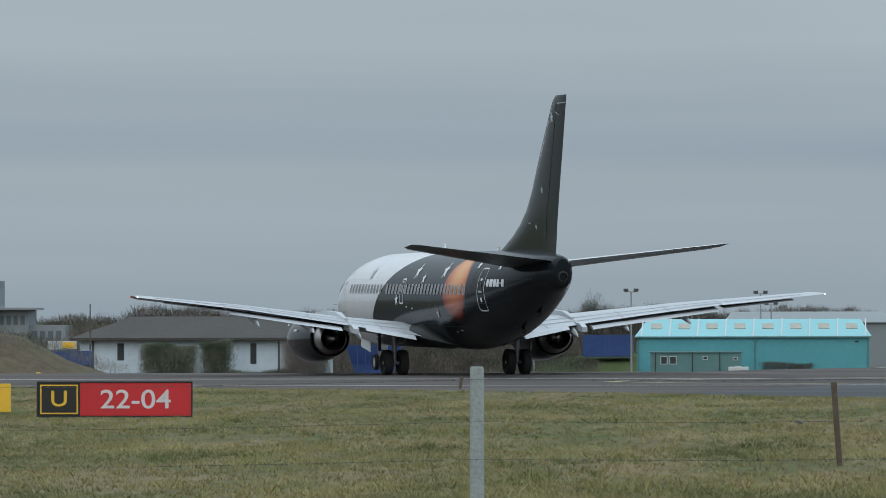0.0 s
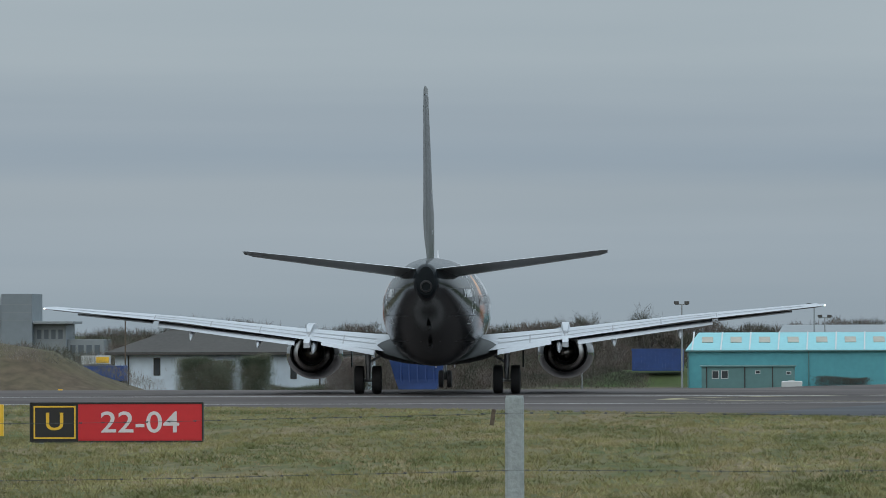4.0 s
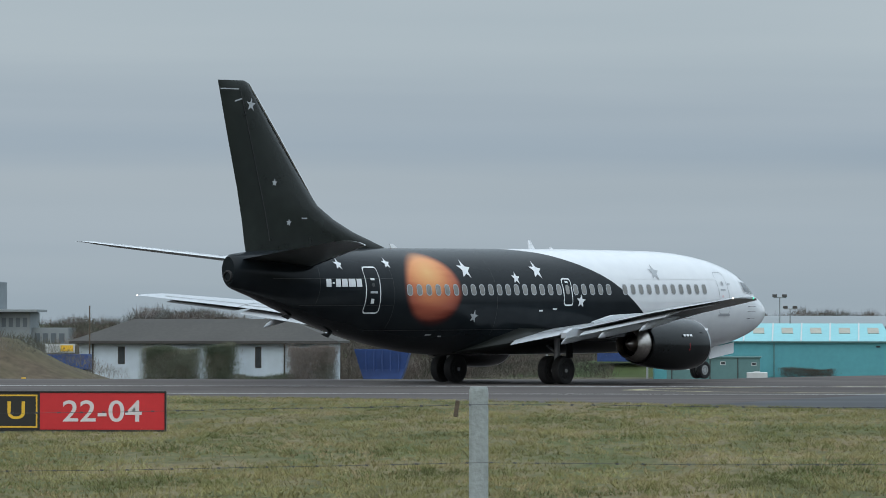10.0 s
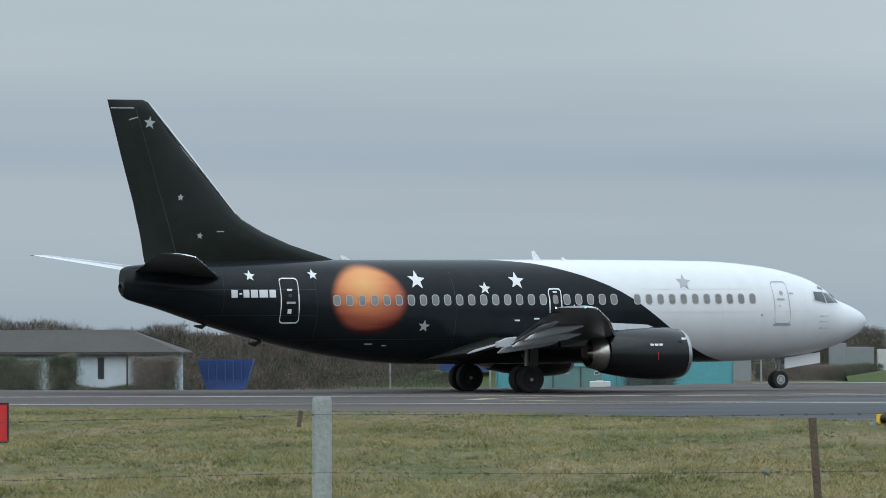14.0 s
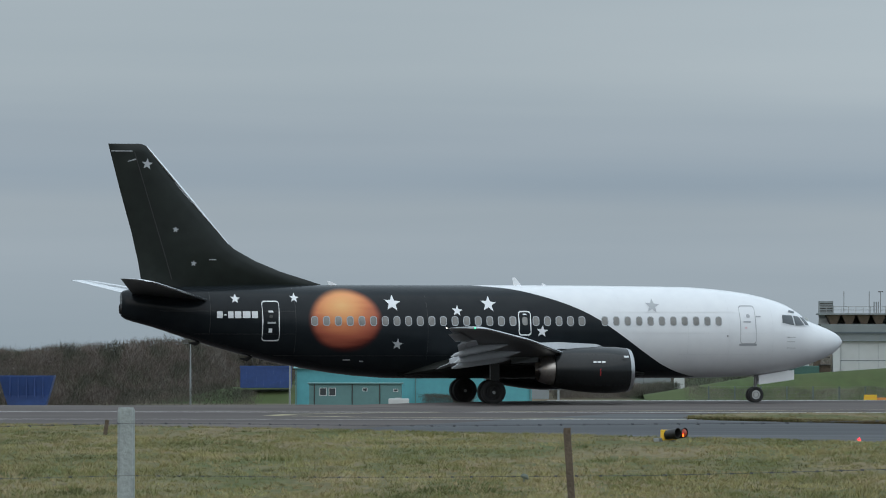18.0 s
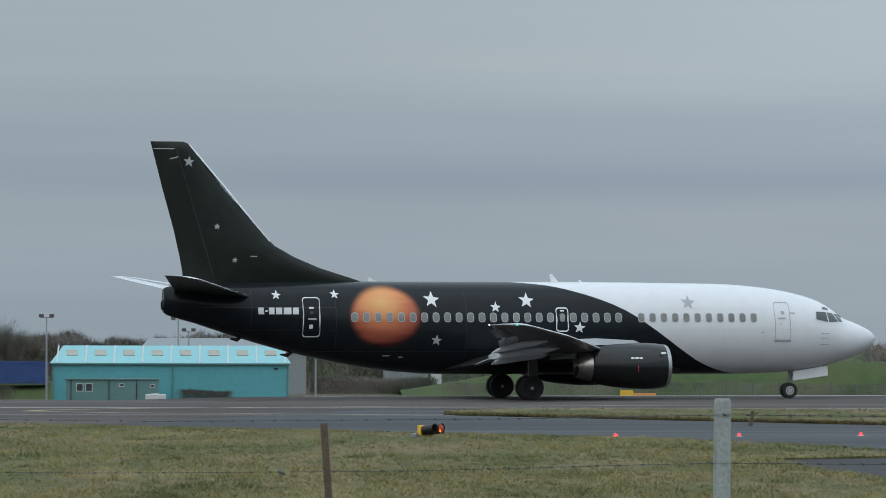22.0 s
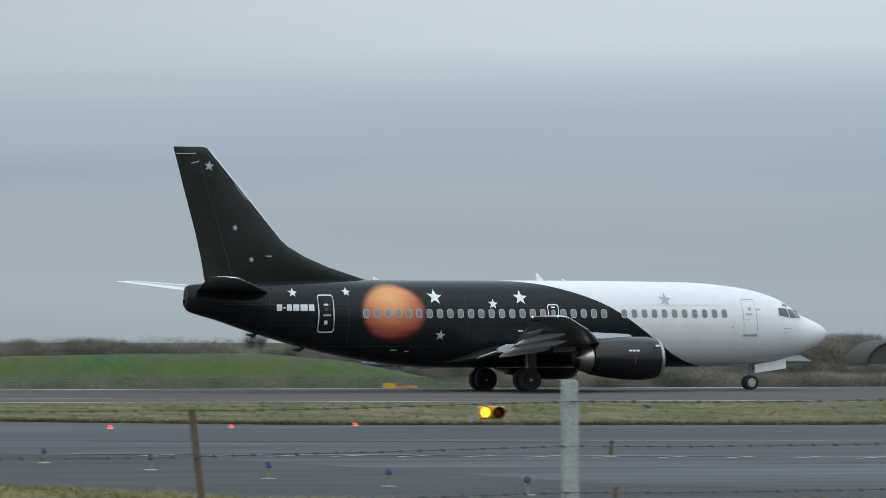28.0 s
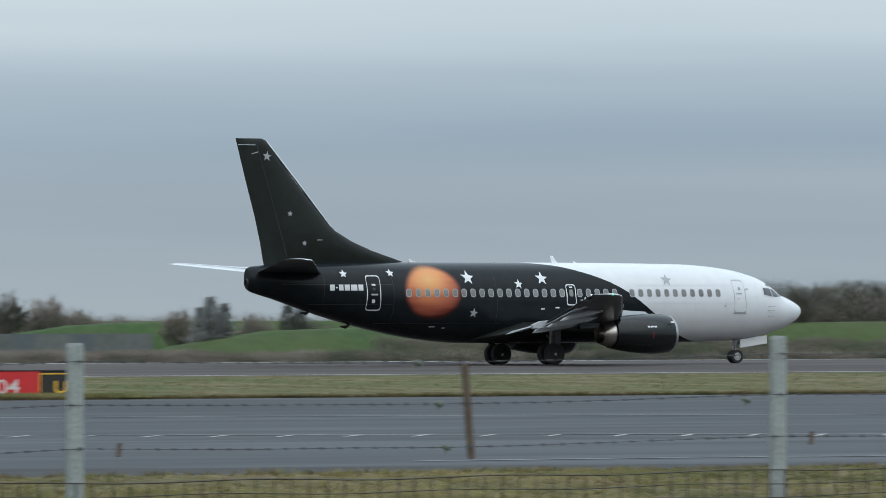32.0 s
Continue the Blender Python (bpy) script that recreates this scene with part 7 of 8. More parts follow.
    for k in range(4):
        part("louvre", block(36.6, 38.0, 0.15, 0.2, 10.3 + 0.28 * k, 10.4 + 0.28 * k), ROOF_BROWN, h)
    for x, top in ((39.3, 12.6), (42.2, 12.6), (43.5, 12.5)):
        bm = bmesh.new()
        tube(bm, [(x, 0.0, 10.05), (x, 0.0, top)], 0.05, 6)
        part("roof_mast", bm, GALV, h)
    part("lamp", block(43.2, 43.8, -0.1, 0.1, 12.5, 12.6), ROOF_BROWN, h)
    for x in (42.8, 43.05, 43.3):
        bm = bmesh.new()
        tube(bm, [(x, 0.6, 10.05), (x, 0.6, 11.4)], 0.07, 6)
        part("vent_pipe", bm, GALV, h)
    bm = bmesh.new()
    loft(bm, [[(x, 0.0, z), (x, 1.2, z), (x + 0.7, 1.2, z), (x + 0.7, 0.0, z)] for x, z in ((35.6, 2.2), (36.0, 5.2), (36.8, 8.6))])
    part("conveyor", bm, WOOD, h, "brown sloping conveyor leg")
    for k in range(7):
        part("stair_tread", block(36.3, 37.7, -0.3, 0.2, 2.4 + 0.85 * k, 2.5 + 0.85 * k), ROOF_BROWN, h)
    part("lower_bin", block(36.4, 37.8, 0.0, 2.0, 0, 4.2, bevel=0.06), WOOD, h, "brown lower bin")
    part("side_box", block(38.0, 38.88, -0.4, 1.2, 0, 6.2, bevel=0.05), SHED_WHITE, h, "white side box")
    v = thing("cement_silo", pose(34.1, 649, -3.3), "slim white cylindrical silo on a green base", "silo")
    bm = bmesh.new()
    tube(bm, [(0, 0, 3.2), (0, 0, 9.3), (0, 0, 9.6)], [1.2, 1.2, 1.0], 20)
    part("drum", bm, SHED_WHITE, v, "white steel drum", True)
    part("base", block(-2.2, 2.3, -1.6, 1.6, 0, 4.05, bevel=0.1), DEEP_TEAL, v, "dark green base")
    part("ladder", block(-1.45, -1.3, -0.4, -0.25, 0, 10.4), GALV, v)
    part("platform", block(-1.5, 0.4, -0.6, 0.6, 9.6, 9.75), GALV, v)
    d = thing("long_shed", pose(52.6, 655, -3.1), "long low dark grey shed with a pale roof edge", "building")
    walls(d, OFFICE, "dark grey clad wall", 0, 13.5, 0, 9, 0, 6.25)
    part("roof", block(-0.2, 13.7, -0.3, 9.2, 6.25, 6.48, bevel=0.03), OFFICE_PALE, d, "pale flat roof edge")
    for k in range(6):
        part("pilaster", block(1.6 + 2.1 * k, 1.8 + 2.1 * k, -0.06, 0.0, 0, 6.2), OFFICE_PALE, d)


def lorry_wheel(parent, x, y, r=0.45):
    bm = bmesh.new()
    tube(bm, [(x, y, r), (x, y + 0.28, r)], r, 14)
    part("wheel", bm, RUBBER, parent, "black tyre")


def parked_car(m, mat, label):
    c = thing("parked_car", m, label, "car", "parked cars")
    bm = bmesh.new()
    loft(bm, [[(x, -0.82, 0.22), (x, 0.82, 0.22), (x, 0.86, z * 0.75), (x, 0.74, z), (x, -0.74, z), (x, -0.86, z * 0.75)] for x, z in ((-2.1, 0.62), (-1.95, 0.82), (-0.9, 0.88), (0.9, 0.88), (1.9, 0.78), (2.1, 0.56))])
    part("body", bm, mat, c, "", True)
    bm = bmesh.new()
    loft(bm, [[(x, -w, z), (x, w, z), (x, w * 0.86, z1), (x, -w * 0.86, z1)] for x, w, z, z1 in ((-1.75, 0.70, 0.84, 0.90), (-1.1, 0.72, 0.86, 1.40), (0.35, 0.72, 0.86, 1.43), (1.15, 0.70, 0.84, 0.90))])
    part("cabin", bm, GLASS, c, "dark glazed cabin", True)
    part("roof", block(-1.0, 0.3, -0.6, 0.6, 1.40, 1.46, bevel=0.02), mat, c)
    for x in (-1.3, 1.3):
        for y in (-0.86, 0.6):
            lorry_wheel(c, x, y, 0.31)


def on_arc(degrees, far):
    return far * math.sin(radians(degrees)), far * math.cos(radians(degrees))


def build_east_yard():
    """Earth bank with parked vehicles, the long grey wall and small things along the perimeter."""
    grass_bank("bank_earth", [(*on_arc(a, 665), z) for a, z in ((10.1, -2.8), (10.7, -1.0), (11.4, -0.95), (12.4, -0.95), (13.4, -1.0), (14.0, -2.8))], 13, "bare brown earth bank with parked vehicles", EARTH)
    x, y = on_arc(11.33, 665)
    v = thing("flatbed_lorry", pose(x, y, -0.98), "parked flatbed lorry with a white cab and blue-white load", "lorry")
    part("chassis", block(-2.7, 2.7, -0.9, 0.9, 0.45, 0.7), DARK, v)
    part("bed", block(-2.7, 0.9, -1.0, 1.0, 0.7, 0.85), BLUE, v, "blue flat bed")
    for k in range(4):
        part("load", block(-2.55 + 0.85 * k, -1.85 + 0.85 * k, -0.8, 0.8, 0.85, 1.15 + 0.12 * (k % 2), bevel=0.04), SHED_WHITE if k % 2 else OFFICE_PALE, v, "pale stacked load")
    part("cab", block(1.0, 2.6, -1.0, 1.0, 0.6, 1.95, bevel=0.12), SHED_WHITE, v, "white cab")
    part("cab_window", block(1.5, 2.3, -1.03, -0.99, 1.25, 1.75), GLASS, v, "dark side window")
    for wx in (-1.9, -0.9, 1.9):
        lorry_wheel(v, wx, -0.98)
    for a, mat, label in ((11.80, CAR_NAVY, "dark navy parked car on the earth bank"), (12.2, OFFICE, "dark grey parked car on the earth bank"), (12.62, CAR_NAVY, "dark navy parked car on the earth bank")):
        x, y = on_arc(a, 665)
        parked_car(pose(x, y, -0.97, 0, 0, -a), mat, label)
    parked_car(pose(61.0, 645, -0.4), SHED_WHITE, "white parked car behind the crest of the bank")
    x, y = on_arc(1.36, 670)
    v = thing("box_lorry", pose(x, y, terrain(x, y) + 0.02), "tall white box lorry parked in the yard, greyed for haze", "lorry")
    # grey cladding colour on a white body, to stand in for haze
    part("box", block(-1.0, 0.9, 0, 6, 1.1, 4.2, bevel=0.05), OFFICE_PALE, v, "white box body, greyed for haze")
    part("chassis", block(-1.1, 1.0, 0.1, 6.5, 0.5, 1.1), DARK, v)
    lorry_wheel(v, -0.9, 0.3, 0.5)
    lorry_wheel(v, 0.8, 0.3, 0.5)
    for x0, w, hgt, mat, label in ((16.7, 3.2, 3.75, OFFICE_PALE, "pale grey freight container in the yard"), (20.3, 1.2, 3.5, SHED_WHITE, "small white cabin in the yard")):
        c = thing("container", pose(x0, 664, terrain(x0, 664) + 0.02), label, "container", "yard containers")
        body = part("body", block(0, w, 0, 2.4, 0.0, hgt, bevel=0.04), mat, c)
        for k in range(int(w / 0.5)):
            part("rib", block(0.2 + k * 0.5, 0.32 + k * 0.5, -0.05, 0.0, 0.2, hgt - 0.2), mat, body)
    # the long wall
    (x0, y0), (x1, y1) = (183.0, 604.0), (232.0, 584.0)
    turn, length = math.degrees(math.atan2(y1 - y0, x1 - x0)), math.hypot(x1 - x0, y1 - y0)
    w = thing("long_wall", pose(x0, y0, -3.2, 0, 0, turn), "long grey panelled wall beyond the runway", "wall")
    part("core", block(0, length, 0.0, 0.3, 0, 4.05), OFFICE, w, "grey wall core")
    rnd = random.Random(9)
    n = 24
    for k in range(n):
        mat = rnd.choice((OFFICE, WALL_GREY, WALL_GREY))
        part("panel", block(k * length / n + 0.05, (k + 1) * length / n - 0.05, -0.06, -0.003, 0.1, 4.0), mat, w)
    part("coping", block(-0.2, length * 0.62, -0.2, 0.5, 4.05, 4.14), ROOF_BROWN, w, "dark overhanging roof edge")
    t = thing("warning_sign", pose(*on_arc(14.82, 604), -3.1), "small red and white square warning sign on a post", "sign")
    part("post", block(-0.04, 0.04, 0.0, 0.08, 0, 2.2), GALV, t)
    face = part("panel", block(-0.38, 0.38, -0.03, 0.0, 1.45, 2.2), SHED_WHITE, t, "white sign face")
    part("mark_bar", block(-0.3, 0.3, -0.045, -0.03, 1.55, 2.1), SIGN_PINK, face, "faded red square")
    for a, far, top in ((15.16, 660, 3.1), (15.42, 660, 2.2)):
        x, y = on_arc(a, far)
        lamp_post(pose(x, y, terrain(x, y)), top - terrain(x, y))
    x, y = on_arc(13.31, 640)
    p = thing("aerial_pole", pose(x, y, terrain(x, y)), "slim aerial pole with short side arms", "pole")
    bm = bmesh.new()
    tube(bm, [(0, 0, -0.2), (0, 0, 8.4)], [0.08, 0.05], 6)
    part("shaft", bm, GALV, p)
    for z, q in ((6.6, 0.9), (5.2, 1.2)):
        part("arm", block(0, q, -0.03, 0.03, z, z + 0.06), GALV, p)
        part("instrument", block(q - 0.15, q + 0.15, -0.1, 0.1, z + 0.06, z + 0.4), ROOF_BROWN, p)


def grass_bank(name, spine, width, label, mat=None):
    """A long low bank whose crest runs along spine points (x, y, height)."""
    bm = bmesh.new()
    rings = []
    for x, y, z in spine:
        base = terrain(x, y) - 0.1
        rings.append([(x, y + w * width, base + (z - base) * k + 0.12 * noise.noise((x * 0.2, w * 3, 2.0)) * (0 < k)) for w, k in ((-1, 0), (-0.7, 0.25), (-0.4, 0.68), (-0.12, 0.96), (0.12, 1.0), (0.5, 0.7), (1, 0))])
    loft(bm, rings, caps=False, closed=False)
    ob = new(name, mesh_of(name, bm, mat or FIELD, True))
    return tagged(ob, label, "bank", kind="structure")


def build_far_fence():
    f = thing("perimeter_fence", pose(0, 0, 0), "distant chain-link perimeter fence on concrete posts", "fence")
    post = mesh_of("post", block(-0.06, 0.06, -0.06, 0.06, 0, 1.75), OFFICE)
    for k in range(70):
        x = 22 + 2.75 * k
        y = 600 - 0.1 * (x - 22)
        shared("post", post, f, pose(x, y, terrain(x, y)))
    bm = bmesh.new()
    for z in (0.3, 0.65, 1.0, 1.35, 1.7):
        tube(bm, [(22, 600, -3.07 + z), (211.8, 581, -3.07 + z)], 0.012, 3)
    part("wire", bm, RUST, f, "line wires")


build_grass()
build_fence()
runway_sign(pose(-17.5, 116.2, 0.05, 0, 0, 1), 2.5, 0.95, 0, True)
runway_sign(pose(53.75, 153.0, -0.02, 0, 0, -20), 2.74, 1.2, 0.55, False)
yellow_sign(pose(-20.9, 122, 0.05, 0, 0, 3))
build_airfield_lights()
build_hangar()
for lx, ly, top in ((-20.4, 545, 5.45), (-8.2, 578, 5.4), (5.5, 545, 4.4), (-30.0, 545, 3.4), (-7.4, 600, 4.3)):
    lamp_post(pose(lx, ly, terrain(lx, ly)), top - 0.3 - terrain(lx, ly))
build_house()
build_terminal()
build_yard()
build_works()
build_east_yard()
grass_bank("bank_centre", [(16, 640, -2.6), (28, 640, -0.6), (45, 638, 0.6), (60, 638, 0.9), (80, 636, 0.7), (100, 634, 1.1), (112, 632, 1.1), (122, 630, 0.3), (130, 628, -1.5), (138, 628, -3.1)], 14, "long low bank of bright green grass")
grass_bank("bank_east", [(216, 558, -2.9), (223, 555, -0.4), (232, 551, 1.2), (250, 545, 1.9), (290, 525, 2.1), (330, 500, 2.2), (380, 470, 2.2)], 16, "long green field bank at the airfield edge")
grass_bank("bank_wall", [(212, 612, -3.0), (222, 609, 0.4), (231, 606, 1.8), (240, 602, 2.2), (262, 590, 2.3), (290, 574, 2.2), (310, 560, 0.0)], 14, "green field rising behind the long grey wall")
grass_bank("bank_west", [(-110, 400, 1.2), (-80, 400, 2.2), (-65.4, 400, 2.1), (-59.6, 400, 1.2), (-56.2, 400, -0.6), (-52, 400, -2.2)], 12, "bare brown earth bank with scrub", EARTH)
grass_bank("bank_yard", [(-36, 585, -2.9), (-28, 585, -1.4), (-20, 585, -1.2), (-12, 590, -2.6), (0, 590, -3.0)], 10, "small grassy bank behind the yard")
build_far_fence()

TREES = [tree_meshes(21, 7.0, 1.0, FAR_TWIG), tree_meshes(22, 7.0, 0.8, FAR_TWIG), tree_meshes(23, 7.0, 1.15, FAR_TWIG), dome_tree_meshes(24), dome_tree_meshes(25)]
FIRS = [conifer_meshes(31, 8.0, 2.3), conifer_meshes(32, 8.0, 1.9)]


def plant(kind, x, y, top, wide=1.0, firs=False, label=""):
    ms = (FIRS if firs else TREES)[kind]
    z = terrain(x, y)
    k = (top - z) / (8.0 if firs else 7.0 if kind > 2 else 6.2)
    m = pose(x, y, z - 0.05, 0, 0, 47 * kind + x * 13) @ Matrix.Diagonal((k * wide, k * wide, k, 1))
    tree(ms, m, label or ("dark evergreen conifer beyond the field" if firs else "bare leafless winter tree with fine twigs"))


for kind, x, y, top, wide in ((0, -26.5, 610, 6.6, 0.9), (1, -24.5, 612, 5.6, 0.8), (2, -36, 615, 4.8, 0.8), (0, -33, 615, 5.0, 0.8), (1, -30.5, 615, 5.2, 0.9), (2, -82.5, 600, 4.2, 0.8), (0, -86, 640, 3.4, 1.0),
                              (1, -38.5, 700, 6.8, 0.8), (2, -31.5, 700, 6.6, 0.8), (0, -42, 700, 5.6, 0.8), (3, 158.9, 620, 6.9, 0.85), (4, 154.0, 624, 3.2, 1.1), (4, 165.0, 624, 2.8, 1.2),
                              (0, 139.7, 790, 6.2, 0.7), (1, 145, 787, 3.6, 0.8), (2, 150, 785, 3.8, 0.8), (3, 226.6, 617, 6.5, 0.8), (4, 231.7, 616, 5.4, 0.85), (4, 223, 618, 4.4, 0.9), (3, 235.3, 615, 4.1, 0.9), (4, 219.4, 619, 3.7, 1.0), (3, 239.6, 613, 3.6, 1.0), (4, 138.9, 625, 5.9, 0.62), (3, 141.9, 624, 5.7, 0.66), (1, 188, 640, 3.6, 0.9), (0, 196, 642, 4.0, 0.9), (2, 202, 640, 3.8, 1.0), (2, 233, 566, 3.9, 1.2), (1, 241, 562, 3.7, 1.2), (4, 229.5, 570, 3.8, 0.8), (3, 237.5, 568, 3.6, 0.8)):
    plant(kind, x, y, top, wide)
wood = random.Random(77)
for i in range(72):
    far_off, way = wood.uniform(600, 680), radians(24.5 + 7.15 * i / 71 + wood.uniform(-0.06, 0.06))
    plant(i % 2 if i % 3 == 0 else i % 3, far_off * math.sin(way), far_off * math.cos(way), 4.6 + 1.2 * math.sin(i * 1.9) * wood.random() + wood.uniform(-0.5, 0.6) + 0.009 * i + min(2.0, max(0.0, 0.16 * (i - 25))), wood.uniform(0.8, 1.25), i % 3 == 0)
for x, y, top in ((227.2, 555.5, 5.0), (228.6, 555.0, 4.3), (226.4, 556.5, 3.9), (236.4, 556, 4.1), (237.8, 556, 3.6)):
    plant(0, x, y, top, 1.1, True)

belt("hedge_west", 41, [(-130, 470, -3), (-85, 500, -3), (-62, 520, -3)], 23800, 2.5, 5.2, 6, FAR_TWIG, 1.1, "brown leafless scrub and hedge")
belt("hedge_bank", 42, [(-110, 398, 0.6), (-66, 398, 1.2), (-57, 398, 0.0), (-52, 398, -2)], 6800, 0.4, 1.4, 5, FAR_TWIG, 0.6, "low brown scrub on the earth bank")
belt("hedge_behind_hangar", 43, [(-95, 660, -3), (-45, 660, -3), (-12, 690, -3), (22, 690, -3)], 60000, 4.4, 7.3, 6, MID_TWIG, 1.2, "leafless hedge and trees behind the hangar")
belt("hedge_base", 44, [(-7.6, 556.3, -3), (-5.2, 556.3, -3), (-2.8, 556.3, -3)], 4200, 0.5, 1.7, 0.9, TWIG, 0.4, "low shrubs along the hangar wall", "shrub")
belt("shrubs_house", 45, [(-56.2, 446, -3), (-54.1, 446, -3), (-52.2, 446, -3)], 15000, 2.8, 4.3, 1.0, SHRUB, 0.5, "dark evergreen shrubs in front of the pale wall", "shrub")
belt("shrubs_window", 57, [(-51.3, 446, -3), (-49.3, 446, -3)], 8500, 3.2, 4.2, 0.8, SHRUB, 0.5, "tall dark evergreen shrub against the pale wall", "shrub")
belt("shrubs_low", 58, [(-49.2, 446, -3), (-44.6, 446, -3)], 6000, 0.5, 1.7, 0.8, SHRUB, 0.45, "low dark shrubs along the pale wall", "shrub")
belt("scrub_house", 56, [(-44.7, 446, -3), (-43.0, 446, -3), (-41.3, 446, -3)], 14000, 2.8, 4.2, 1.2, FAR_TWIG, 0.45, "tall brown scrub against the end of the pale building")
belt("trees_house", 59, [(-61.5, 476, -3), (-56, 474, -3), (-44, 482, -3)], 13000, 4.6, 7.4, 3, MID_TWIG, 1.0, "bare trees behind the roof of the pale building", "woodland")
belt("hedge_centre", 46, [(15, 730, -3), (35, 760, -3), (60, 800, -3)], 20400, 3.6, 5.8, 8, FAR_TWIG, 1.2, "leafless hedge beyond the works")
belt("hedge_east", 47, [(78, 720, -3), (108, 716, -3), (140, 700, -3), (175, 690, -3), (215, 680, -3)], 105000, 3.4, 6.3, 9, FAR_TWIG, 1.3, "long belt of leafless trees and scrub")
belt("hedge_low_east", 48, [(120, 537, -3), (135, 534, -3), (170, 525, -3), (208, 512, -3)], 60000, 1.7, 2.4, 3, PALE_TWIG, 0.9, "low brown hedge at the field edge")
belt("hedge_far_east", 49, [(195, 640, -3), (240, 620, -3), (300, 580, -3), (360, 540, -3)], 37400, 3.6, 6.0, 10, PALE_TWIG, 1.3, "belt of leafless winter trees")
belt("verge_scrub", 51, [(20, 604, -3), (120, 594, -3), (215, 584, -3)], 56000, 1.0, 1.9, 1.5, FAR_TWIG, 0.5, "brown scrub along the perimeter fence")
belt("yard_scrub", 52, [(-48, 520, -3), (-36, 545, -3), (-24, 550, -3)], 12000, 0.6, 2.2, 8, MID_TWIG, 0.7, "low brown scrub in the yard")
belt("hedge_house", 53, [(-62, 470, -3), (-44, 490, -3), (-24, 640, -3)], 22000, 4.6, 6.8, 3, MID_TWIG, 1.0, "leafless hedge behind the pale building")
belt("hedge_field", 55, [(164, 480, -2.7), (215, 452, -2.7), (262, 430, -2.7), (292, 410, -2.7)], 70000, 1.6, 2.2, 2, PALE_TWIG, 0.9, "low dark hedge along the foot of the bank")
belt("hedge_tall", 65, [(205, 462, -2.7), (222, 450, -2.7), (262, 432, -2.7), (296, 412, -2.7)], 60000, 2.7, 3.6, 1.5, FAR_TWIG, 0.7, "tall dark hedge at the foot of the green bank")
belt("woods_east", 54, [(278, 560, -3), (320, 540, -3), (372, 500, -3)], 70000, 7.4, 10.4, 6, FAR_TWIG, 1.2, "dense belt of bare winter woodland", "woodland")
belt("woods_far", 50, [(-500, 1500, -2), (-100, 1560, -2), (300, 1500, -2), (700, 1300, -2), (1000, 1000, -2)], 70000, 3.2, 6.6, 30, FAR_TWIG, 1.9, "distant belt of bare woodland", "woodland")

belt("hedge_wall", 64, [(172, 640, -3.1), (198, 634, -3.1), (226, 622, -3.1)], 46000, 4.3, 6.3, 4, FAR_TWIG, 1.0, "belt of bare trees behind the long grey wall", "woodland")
belt("scrub_barns", 61, [(131, 592, -3.1), (150, 589, -3.1), (166, 586, -3.1), (192, 583, -3.1)], 52000, 2.1, 3.4, 2.0, FAR_TWIG, 0.7, "dark leafless scrub in front of the barns")
belt("scrub_bank", 62, [(*on_arc(11.5, 652), -2.3), (*on_arc(12.4, 652), -2.3), (*on_arc(13.6, 652), -2.3)], 14000, 0.9, 2.1, 1.5, FAR_TWIG, 0.6, "brown scrub on the earth bank")
belt("scrub_yard", 63, [(6, 645, -3.1), (20, 645, -3.1)], 12000, 1.4, 2.3, 2.0, FAR_TWIG, 0.7, "dark scrub in front of the parked lorry")
for x, y, w, z0, z1, label in ((159.4, 620, 4.8, 0.5, 1.35, "low barn with a pale roof behind the hedge"), (167.6, 618, 5.3, 0.15, 0.75, "low shed with a pale roof behind the hedge"), (162.6, 612, 3.0, -0.3, 0.1, "small pale-roofed barn among bare trees")):
    barn = thing("barn", pose(x, y, -3.0), label, "building", "farm sheds")
    walls(barn, OFFICE, "dark clad wall", 0, w, 0, 6, -0.2, z0 + 3.0)
    part("roof", roof_prism(0, w, 0, 6, z0 + 3.0, z1 + 3.0, 0.1, 0.2, 0.1), BARN_ROOF, barn, "pale grey sheet roof")
arch = thing("arched_shed", pose(182.2, 613, -3.0), "dark arched sheet-metal shed behind the hedge", "building")
bm = bmesh.new()
loft(bm, [[(q * 3.9 * math.cos(math.pi * k / 14), d, 2.9 + q * 2.7 * math.sin(math.pi * k / 14)) for k in range(15)] for q, d in ((1.0, 0.0), (1.0, 9.0), (0.96, 9.0), (0.96, 0.0))], caps=False, closed=False)
part("roof", bm, ROOF_BROWN, arch, "dark curved roof", True)
part("wall", block(-3.7, 3.7, 0.3, 8.7, -0.3, 3.2), OFFICE, arch, "dark clad wall")
bm = bmesh.new()
loft(bm, [[(3.75 * math.cos(math.pi * k / 14), d, 2.95 + 2.55 * math.sin(math.pi * k / 14)) for k in range(15)] for d in (0.25, 0.35)])
part("end_panel", bm, ROOF_BROWN, arch, "dark gable panel")
pole = thing("white_post", pose(179.6, 604, -3.0), "short white marker post by the hedge", "post")
part("shaft", block(-0.35, 0.35, -0.1, 0.1, -0.2, 3.9, bevel=0.02), SHED_WHITE, pole)

mast = thing("radio_mast", pose(400, 1131, -2.5), "tall slim red and white lattice radio mast", "mast")
for k in range(10):
    z0, z1 = 3.0 * k, 3.0 * k + 3.0
    bm = bmesh.new()
    for a in range(3):
        p = [(0.36 * math.cos(a * 2.094), 0.36 * math.sin(a * 2.094), z) for z in (z0, z1)]
        q = (0.36 * math.cos((a + 1) * 2.094), 0.36 * math.sin((a + 1) * 2.094), z1)
        tube(bm, p, 0.045, 4)
        tube(bm, [p[0], q], 0.025, 4)
    part("mast_section", bm, MAST_RED if k % 2 else SHED_WHITE, mast, "red section" if k % 2 else "white section")


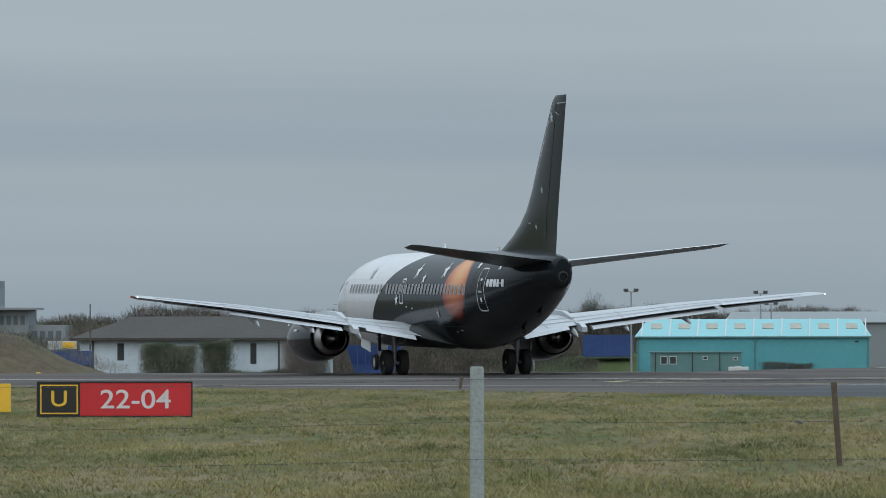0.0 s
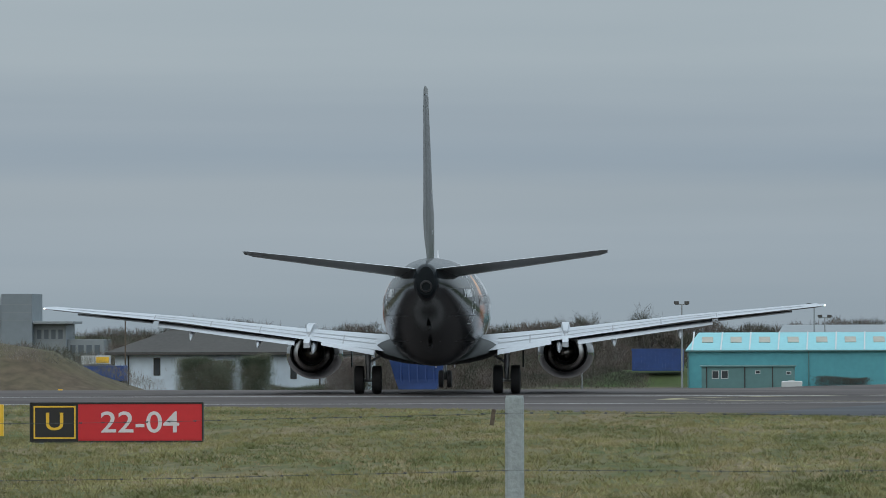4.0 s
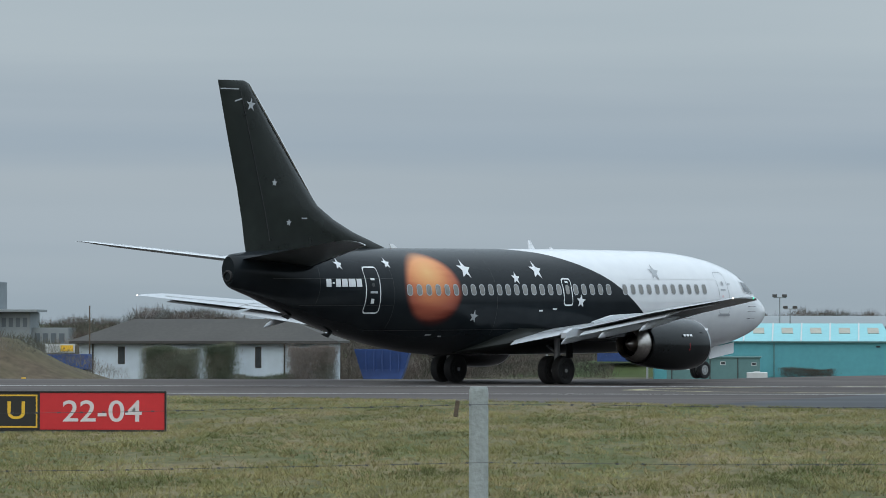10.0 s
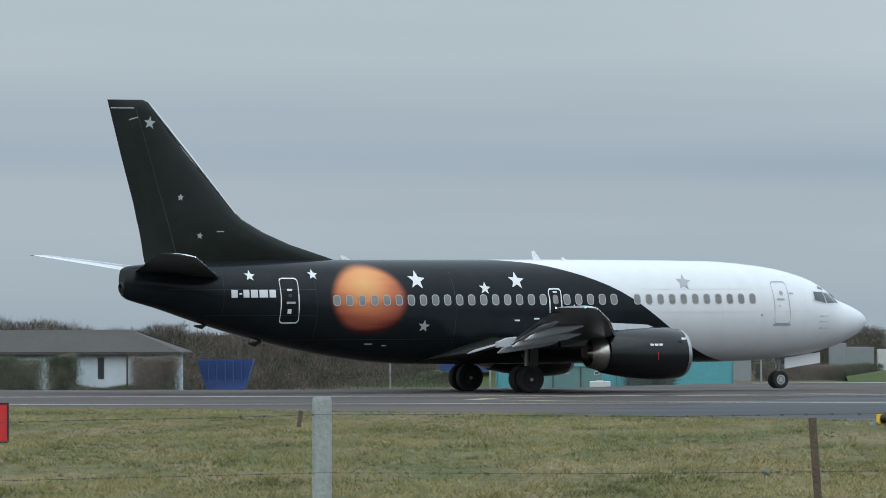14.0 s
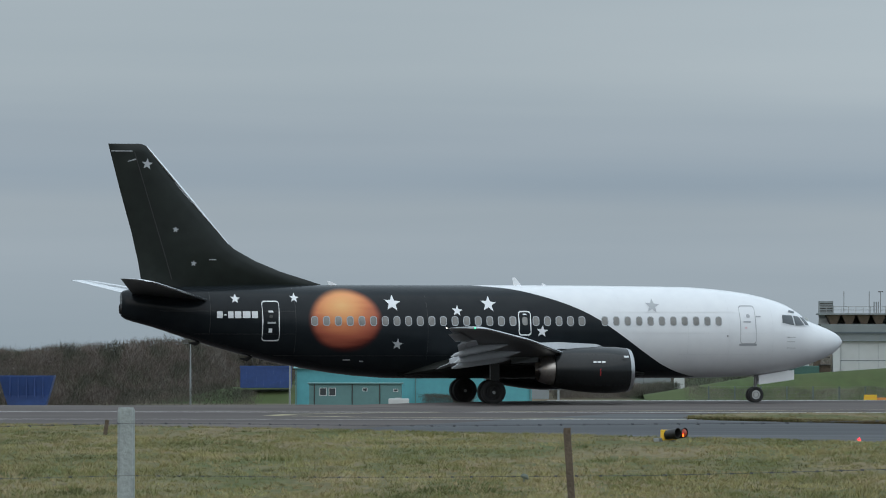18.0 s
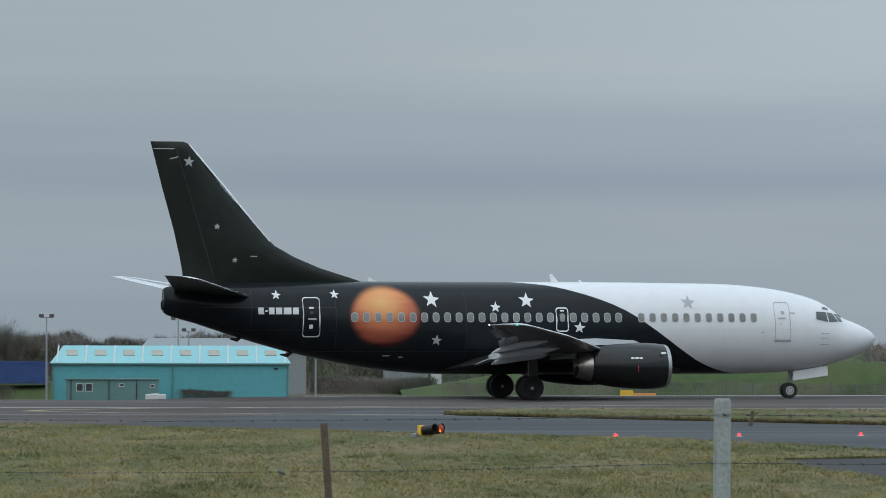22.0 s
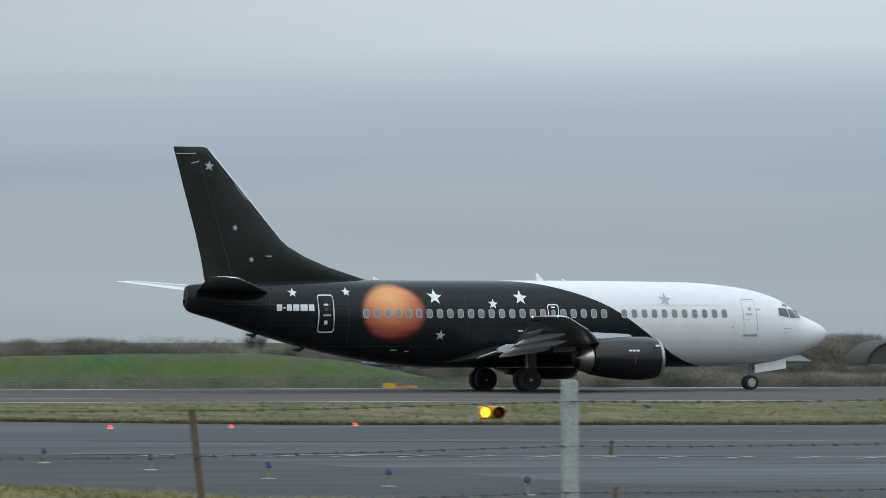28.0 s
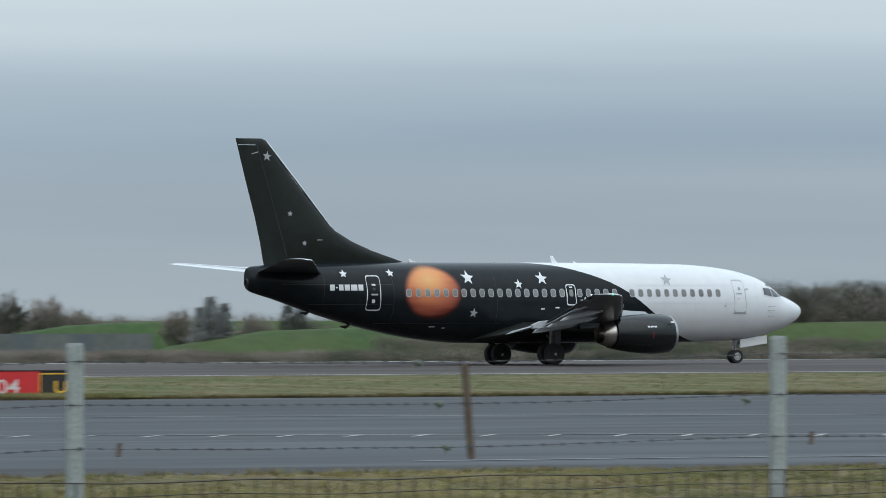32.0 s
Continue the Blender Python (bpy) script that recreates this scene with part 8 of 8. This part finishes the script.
# ---- what moves ----
def motions():
    rows = [
        (0.0, pose(-15.398, 222.183, 0.023, -0.25, -0.48, 109.38)),
        (0.5, pose(-16.185, 223.689, 0.023, -0.29, -0.49, 108.16)),
        (1.0, pose(-16.862, 225.388, 0.023, -0.35, -0.49, 106.88)),
        (1.5, pose(-17.345, 225.857, 0.023, -0.36, -0.49, 105.17)),
        (2.0, pose(-17.502, 224.346, 0.023, -0.35, -0.50, 103.00)),
        (4.5, pose(-17.310, 215.372, 0.023, -0.02, -0.51, 90.61)),
        (5.0, pose(-17.269, 215.680, 0.023, -0.00, -0.51, 87.94)),
        (5.5, pose(-17.152, 216.320, 0.023, -0.02, -0.51, 84.95)),
        (6.0, pose(-16.996, 216.547, 0.023, 0.04, -0.51, 81.86)),
        (6.5, pose(-16.759, 216.683, 0.023, 0.12, -0.50, 78.75)),
        (7.0, pose(-16.456, 216.584, 0.023, 0.18, -0.50, 75.54)),
        (7.5, pose(-16.082, 216.537, 0.023, 0.21, -0.49, 71.92)),
        (8.0, pose(-15.704, 216.605, 0.023, 0.25, -0.48, 68.41)),
        (8.5, pose(-15.279, 216.794, 0.023, 0.28, -0.46, 65.13)),
        (9.0, pose(-14.787, 216.639, 0.023, 0.34, -0.45, 61.78)),
        (9.5, pose(-14.289, 217.039, 0.023, 0.37, -0.44, 58.32)),
        (10.0, pose(-13.684, 217.445, 0.023, 0.36, -0.42, 54.53)),
        (10.5, pose(-13.120, 217.943, 0.023, 0.32, -0.40, 51.32)),
        (11.0, pose(-12.435, 217.918, 0.023, 0.33, -0.38, 47.86)),
        (11.5, pose(-11.798, 218.226, 0.023, 0.35, -0.36, 44.88)),
        (12.0, pose(-11.104, 218.509, 0.023, 0.39, -0.34, 41.21)),
        (12.5, pose(-10.481, 219.770, 0.023, 0.46, -0.31, 37.90)),
        (13.0, pose(-9.692, 220.519, 0.023, 0.54, -0.29, 34.17)),
        (13.5, pose(-8.936, 220.947, 0.023, 0.49, -0.27, 31.37)),
        (15.5, pose(-5.425, 222.162, 0.023, 0.38, -0.17, 19.75)),
        (16.0, pose(-4.452, 222.705, 0.023, 0.37, -0.16, 17.67)),
        (16.5, pose(-3.531, 226.222, 0.023, 0.38, -0.14, 15.96)),
        (17.0, pose(-3.281, 239.055, 0.023, 0.48, -0.14, 16.13)),
        (17.5, pose(-2.216, 242.528, 0.023, 0.47, -0.13, 14.73)),
        (18.0, pose(-1.051, 243.044, 0.023, 0.44, -0.12, 13.78)),
        (18.5, pose(0.171, 243.440, 0.023, 0.40, -0.12, 13.38)),
        (19.0, pose(1.437, 243.830, 0.023, 0.37, -0.12, 13.25)),
        (19.5, pose(2.759, 243.493, 0.023, 0.40, -0.12, 13.30)),
        (20.0, pose(4.128, 243.429, 0.023, 0.44, -0.12, 13.32)),
        (20.5, pose(5.627, 243.575, 0.023, 0.47, -0.12, 13.06)),
        (21.0, pose(7.264, 243.922, 0.023, 0.51, -0.11, 12.74)),
        (21.5, pose(9.093, 244.260, 0.023, 0.50, -0.11, 12.31)),
        (22.0, pose(11.110, 245.206, 0.023, 0.51, -0.10, 11.66)),
        (22.5, pose(13.375, 245.872, 0.023, 0.53, -0.10, 11.02)),
        (23.0, pose(15.892, 246.569, 0.023, 0.55, -0.10, 10.71)),
        (23.5, pose(18.662, 247.120, 0.023, 0.57, -0.10, 10.70)),
        (24.0, pose(21.699, 247.542, 0.023, 0.59, -0.10, 10.76)),
        (24.5, pose(24.857, 248.246, 0.023, 0.57, -0.10, 10.77)),
        (25.0, pose(28.312, 249.071, 0.023, 0.45, -0.09, 10.60)),
        (25.5, pose(32.102, 250.052, 0.023, 0.38, -0.09, 10.00)),
        (27.5, pose(50.641, 252.930, 0.023, -0.18, -0.08, 10.20)),
        (28.0, pose(56.386, 253.246, 0.023, -0.26, -0.07, 10.20)),
        (28.5, pose(62.615, 253.905, 0.023, -0.27, -0.07, 9.80)),
        (29.0, pose(69.409, 254.643, 0.023, -0.27, -0.06, 9.20)),
        (29.5, pose(76.848, 255.523, 0.023, -0.29, -0.05, 8.60)),
        (30.0, pose(85.013, 256.917, 0.023, -0.30, -0.05, 8.00)),
        (30.5, pose(93.821, 258.360, 0.023, -0.28, -0.04, 6.90)),
        (31.0, pose(103.265, 259.497, 0.023, -0.27, -0.03, 6.00)),
        (31.5, pose(112.589, 259.230, 0.023, -0.34, -0.04, 5.40)),
        (32.0, pose(120.681, 253.880, 0.023, -0.50, -0.04, 4.90)),
    ]
    walk(airliner, rows)
    # the tailplanes are trimmed before the take-off run
    hinge = Vector((-13.6, 0, 4.6))
    for tail in TAILPLANES:
        walk(tail, [(t, Matrix.Translation(hinge) @ pose(0, 0, 0, 0, trim, 0) @ Matrix.Translation(-hinge)) for t, trim in ((0.0, 0.9), (19.0, 0.9), (21.5, 0.8), (25.0, -0.2), (27.5, -2.8), (29.5, -3.3), (32.0, -3.3))])
    # wheels roll with the ground covered, never more than 80 degrees a step
    dist, path = 0.0, [(0.0, 0.0)]
    for (t0, m0), (t1, m1) in zip(rows, rows[1:]):
        ahead = m0.to_3x3() @ Vector((1, 0, 0))
        dist += max(0.0, (m1.translation - m0.translation).dot(ahead))
        path.append((t1, dist))
    ts, ds = zip(*path)
    for w, a, y, r in WHEELS:
        turn, keys, last = 0.0, [(0.0, pose(a, y, r))], 0.0
        for f in range(1, 961):
            t = f / 30
            step = math.degrees((np.interp(t, ts, ds) - np.interp(t - 1 / 30, ts, ds)) / r)
            step = min(80.0, step)
            if turn + step - last > 85:
                keys.append((t - 1 / 30, pose(a, y, r, 0, turn % 360, 0)))
                last = turn
            turn += step
        keys.append((32.0, pose(a, y, r, 0, turn % 360, 0)))
        walk(w, keys)


motions()
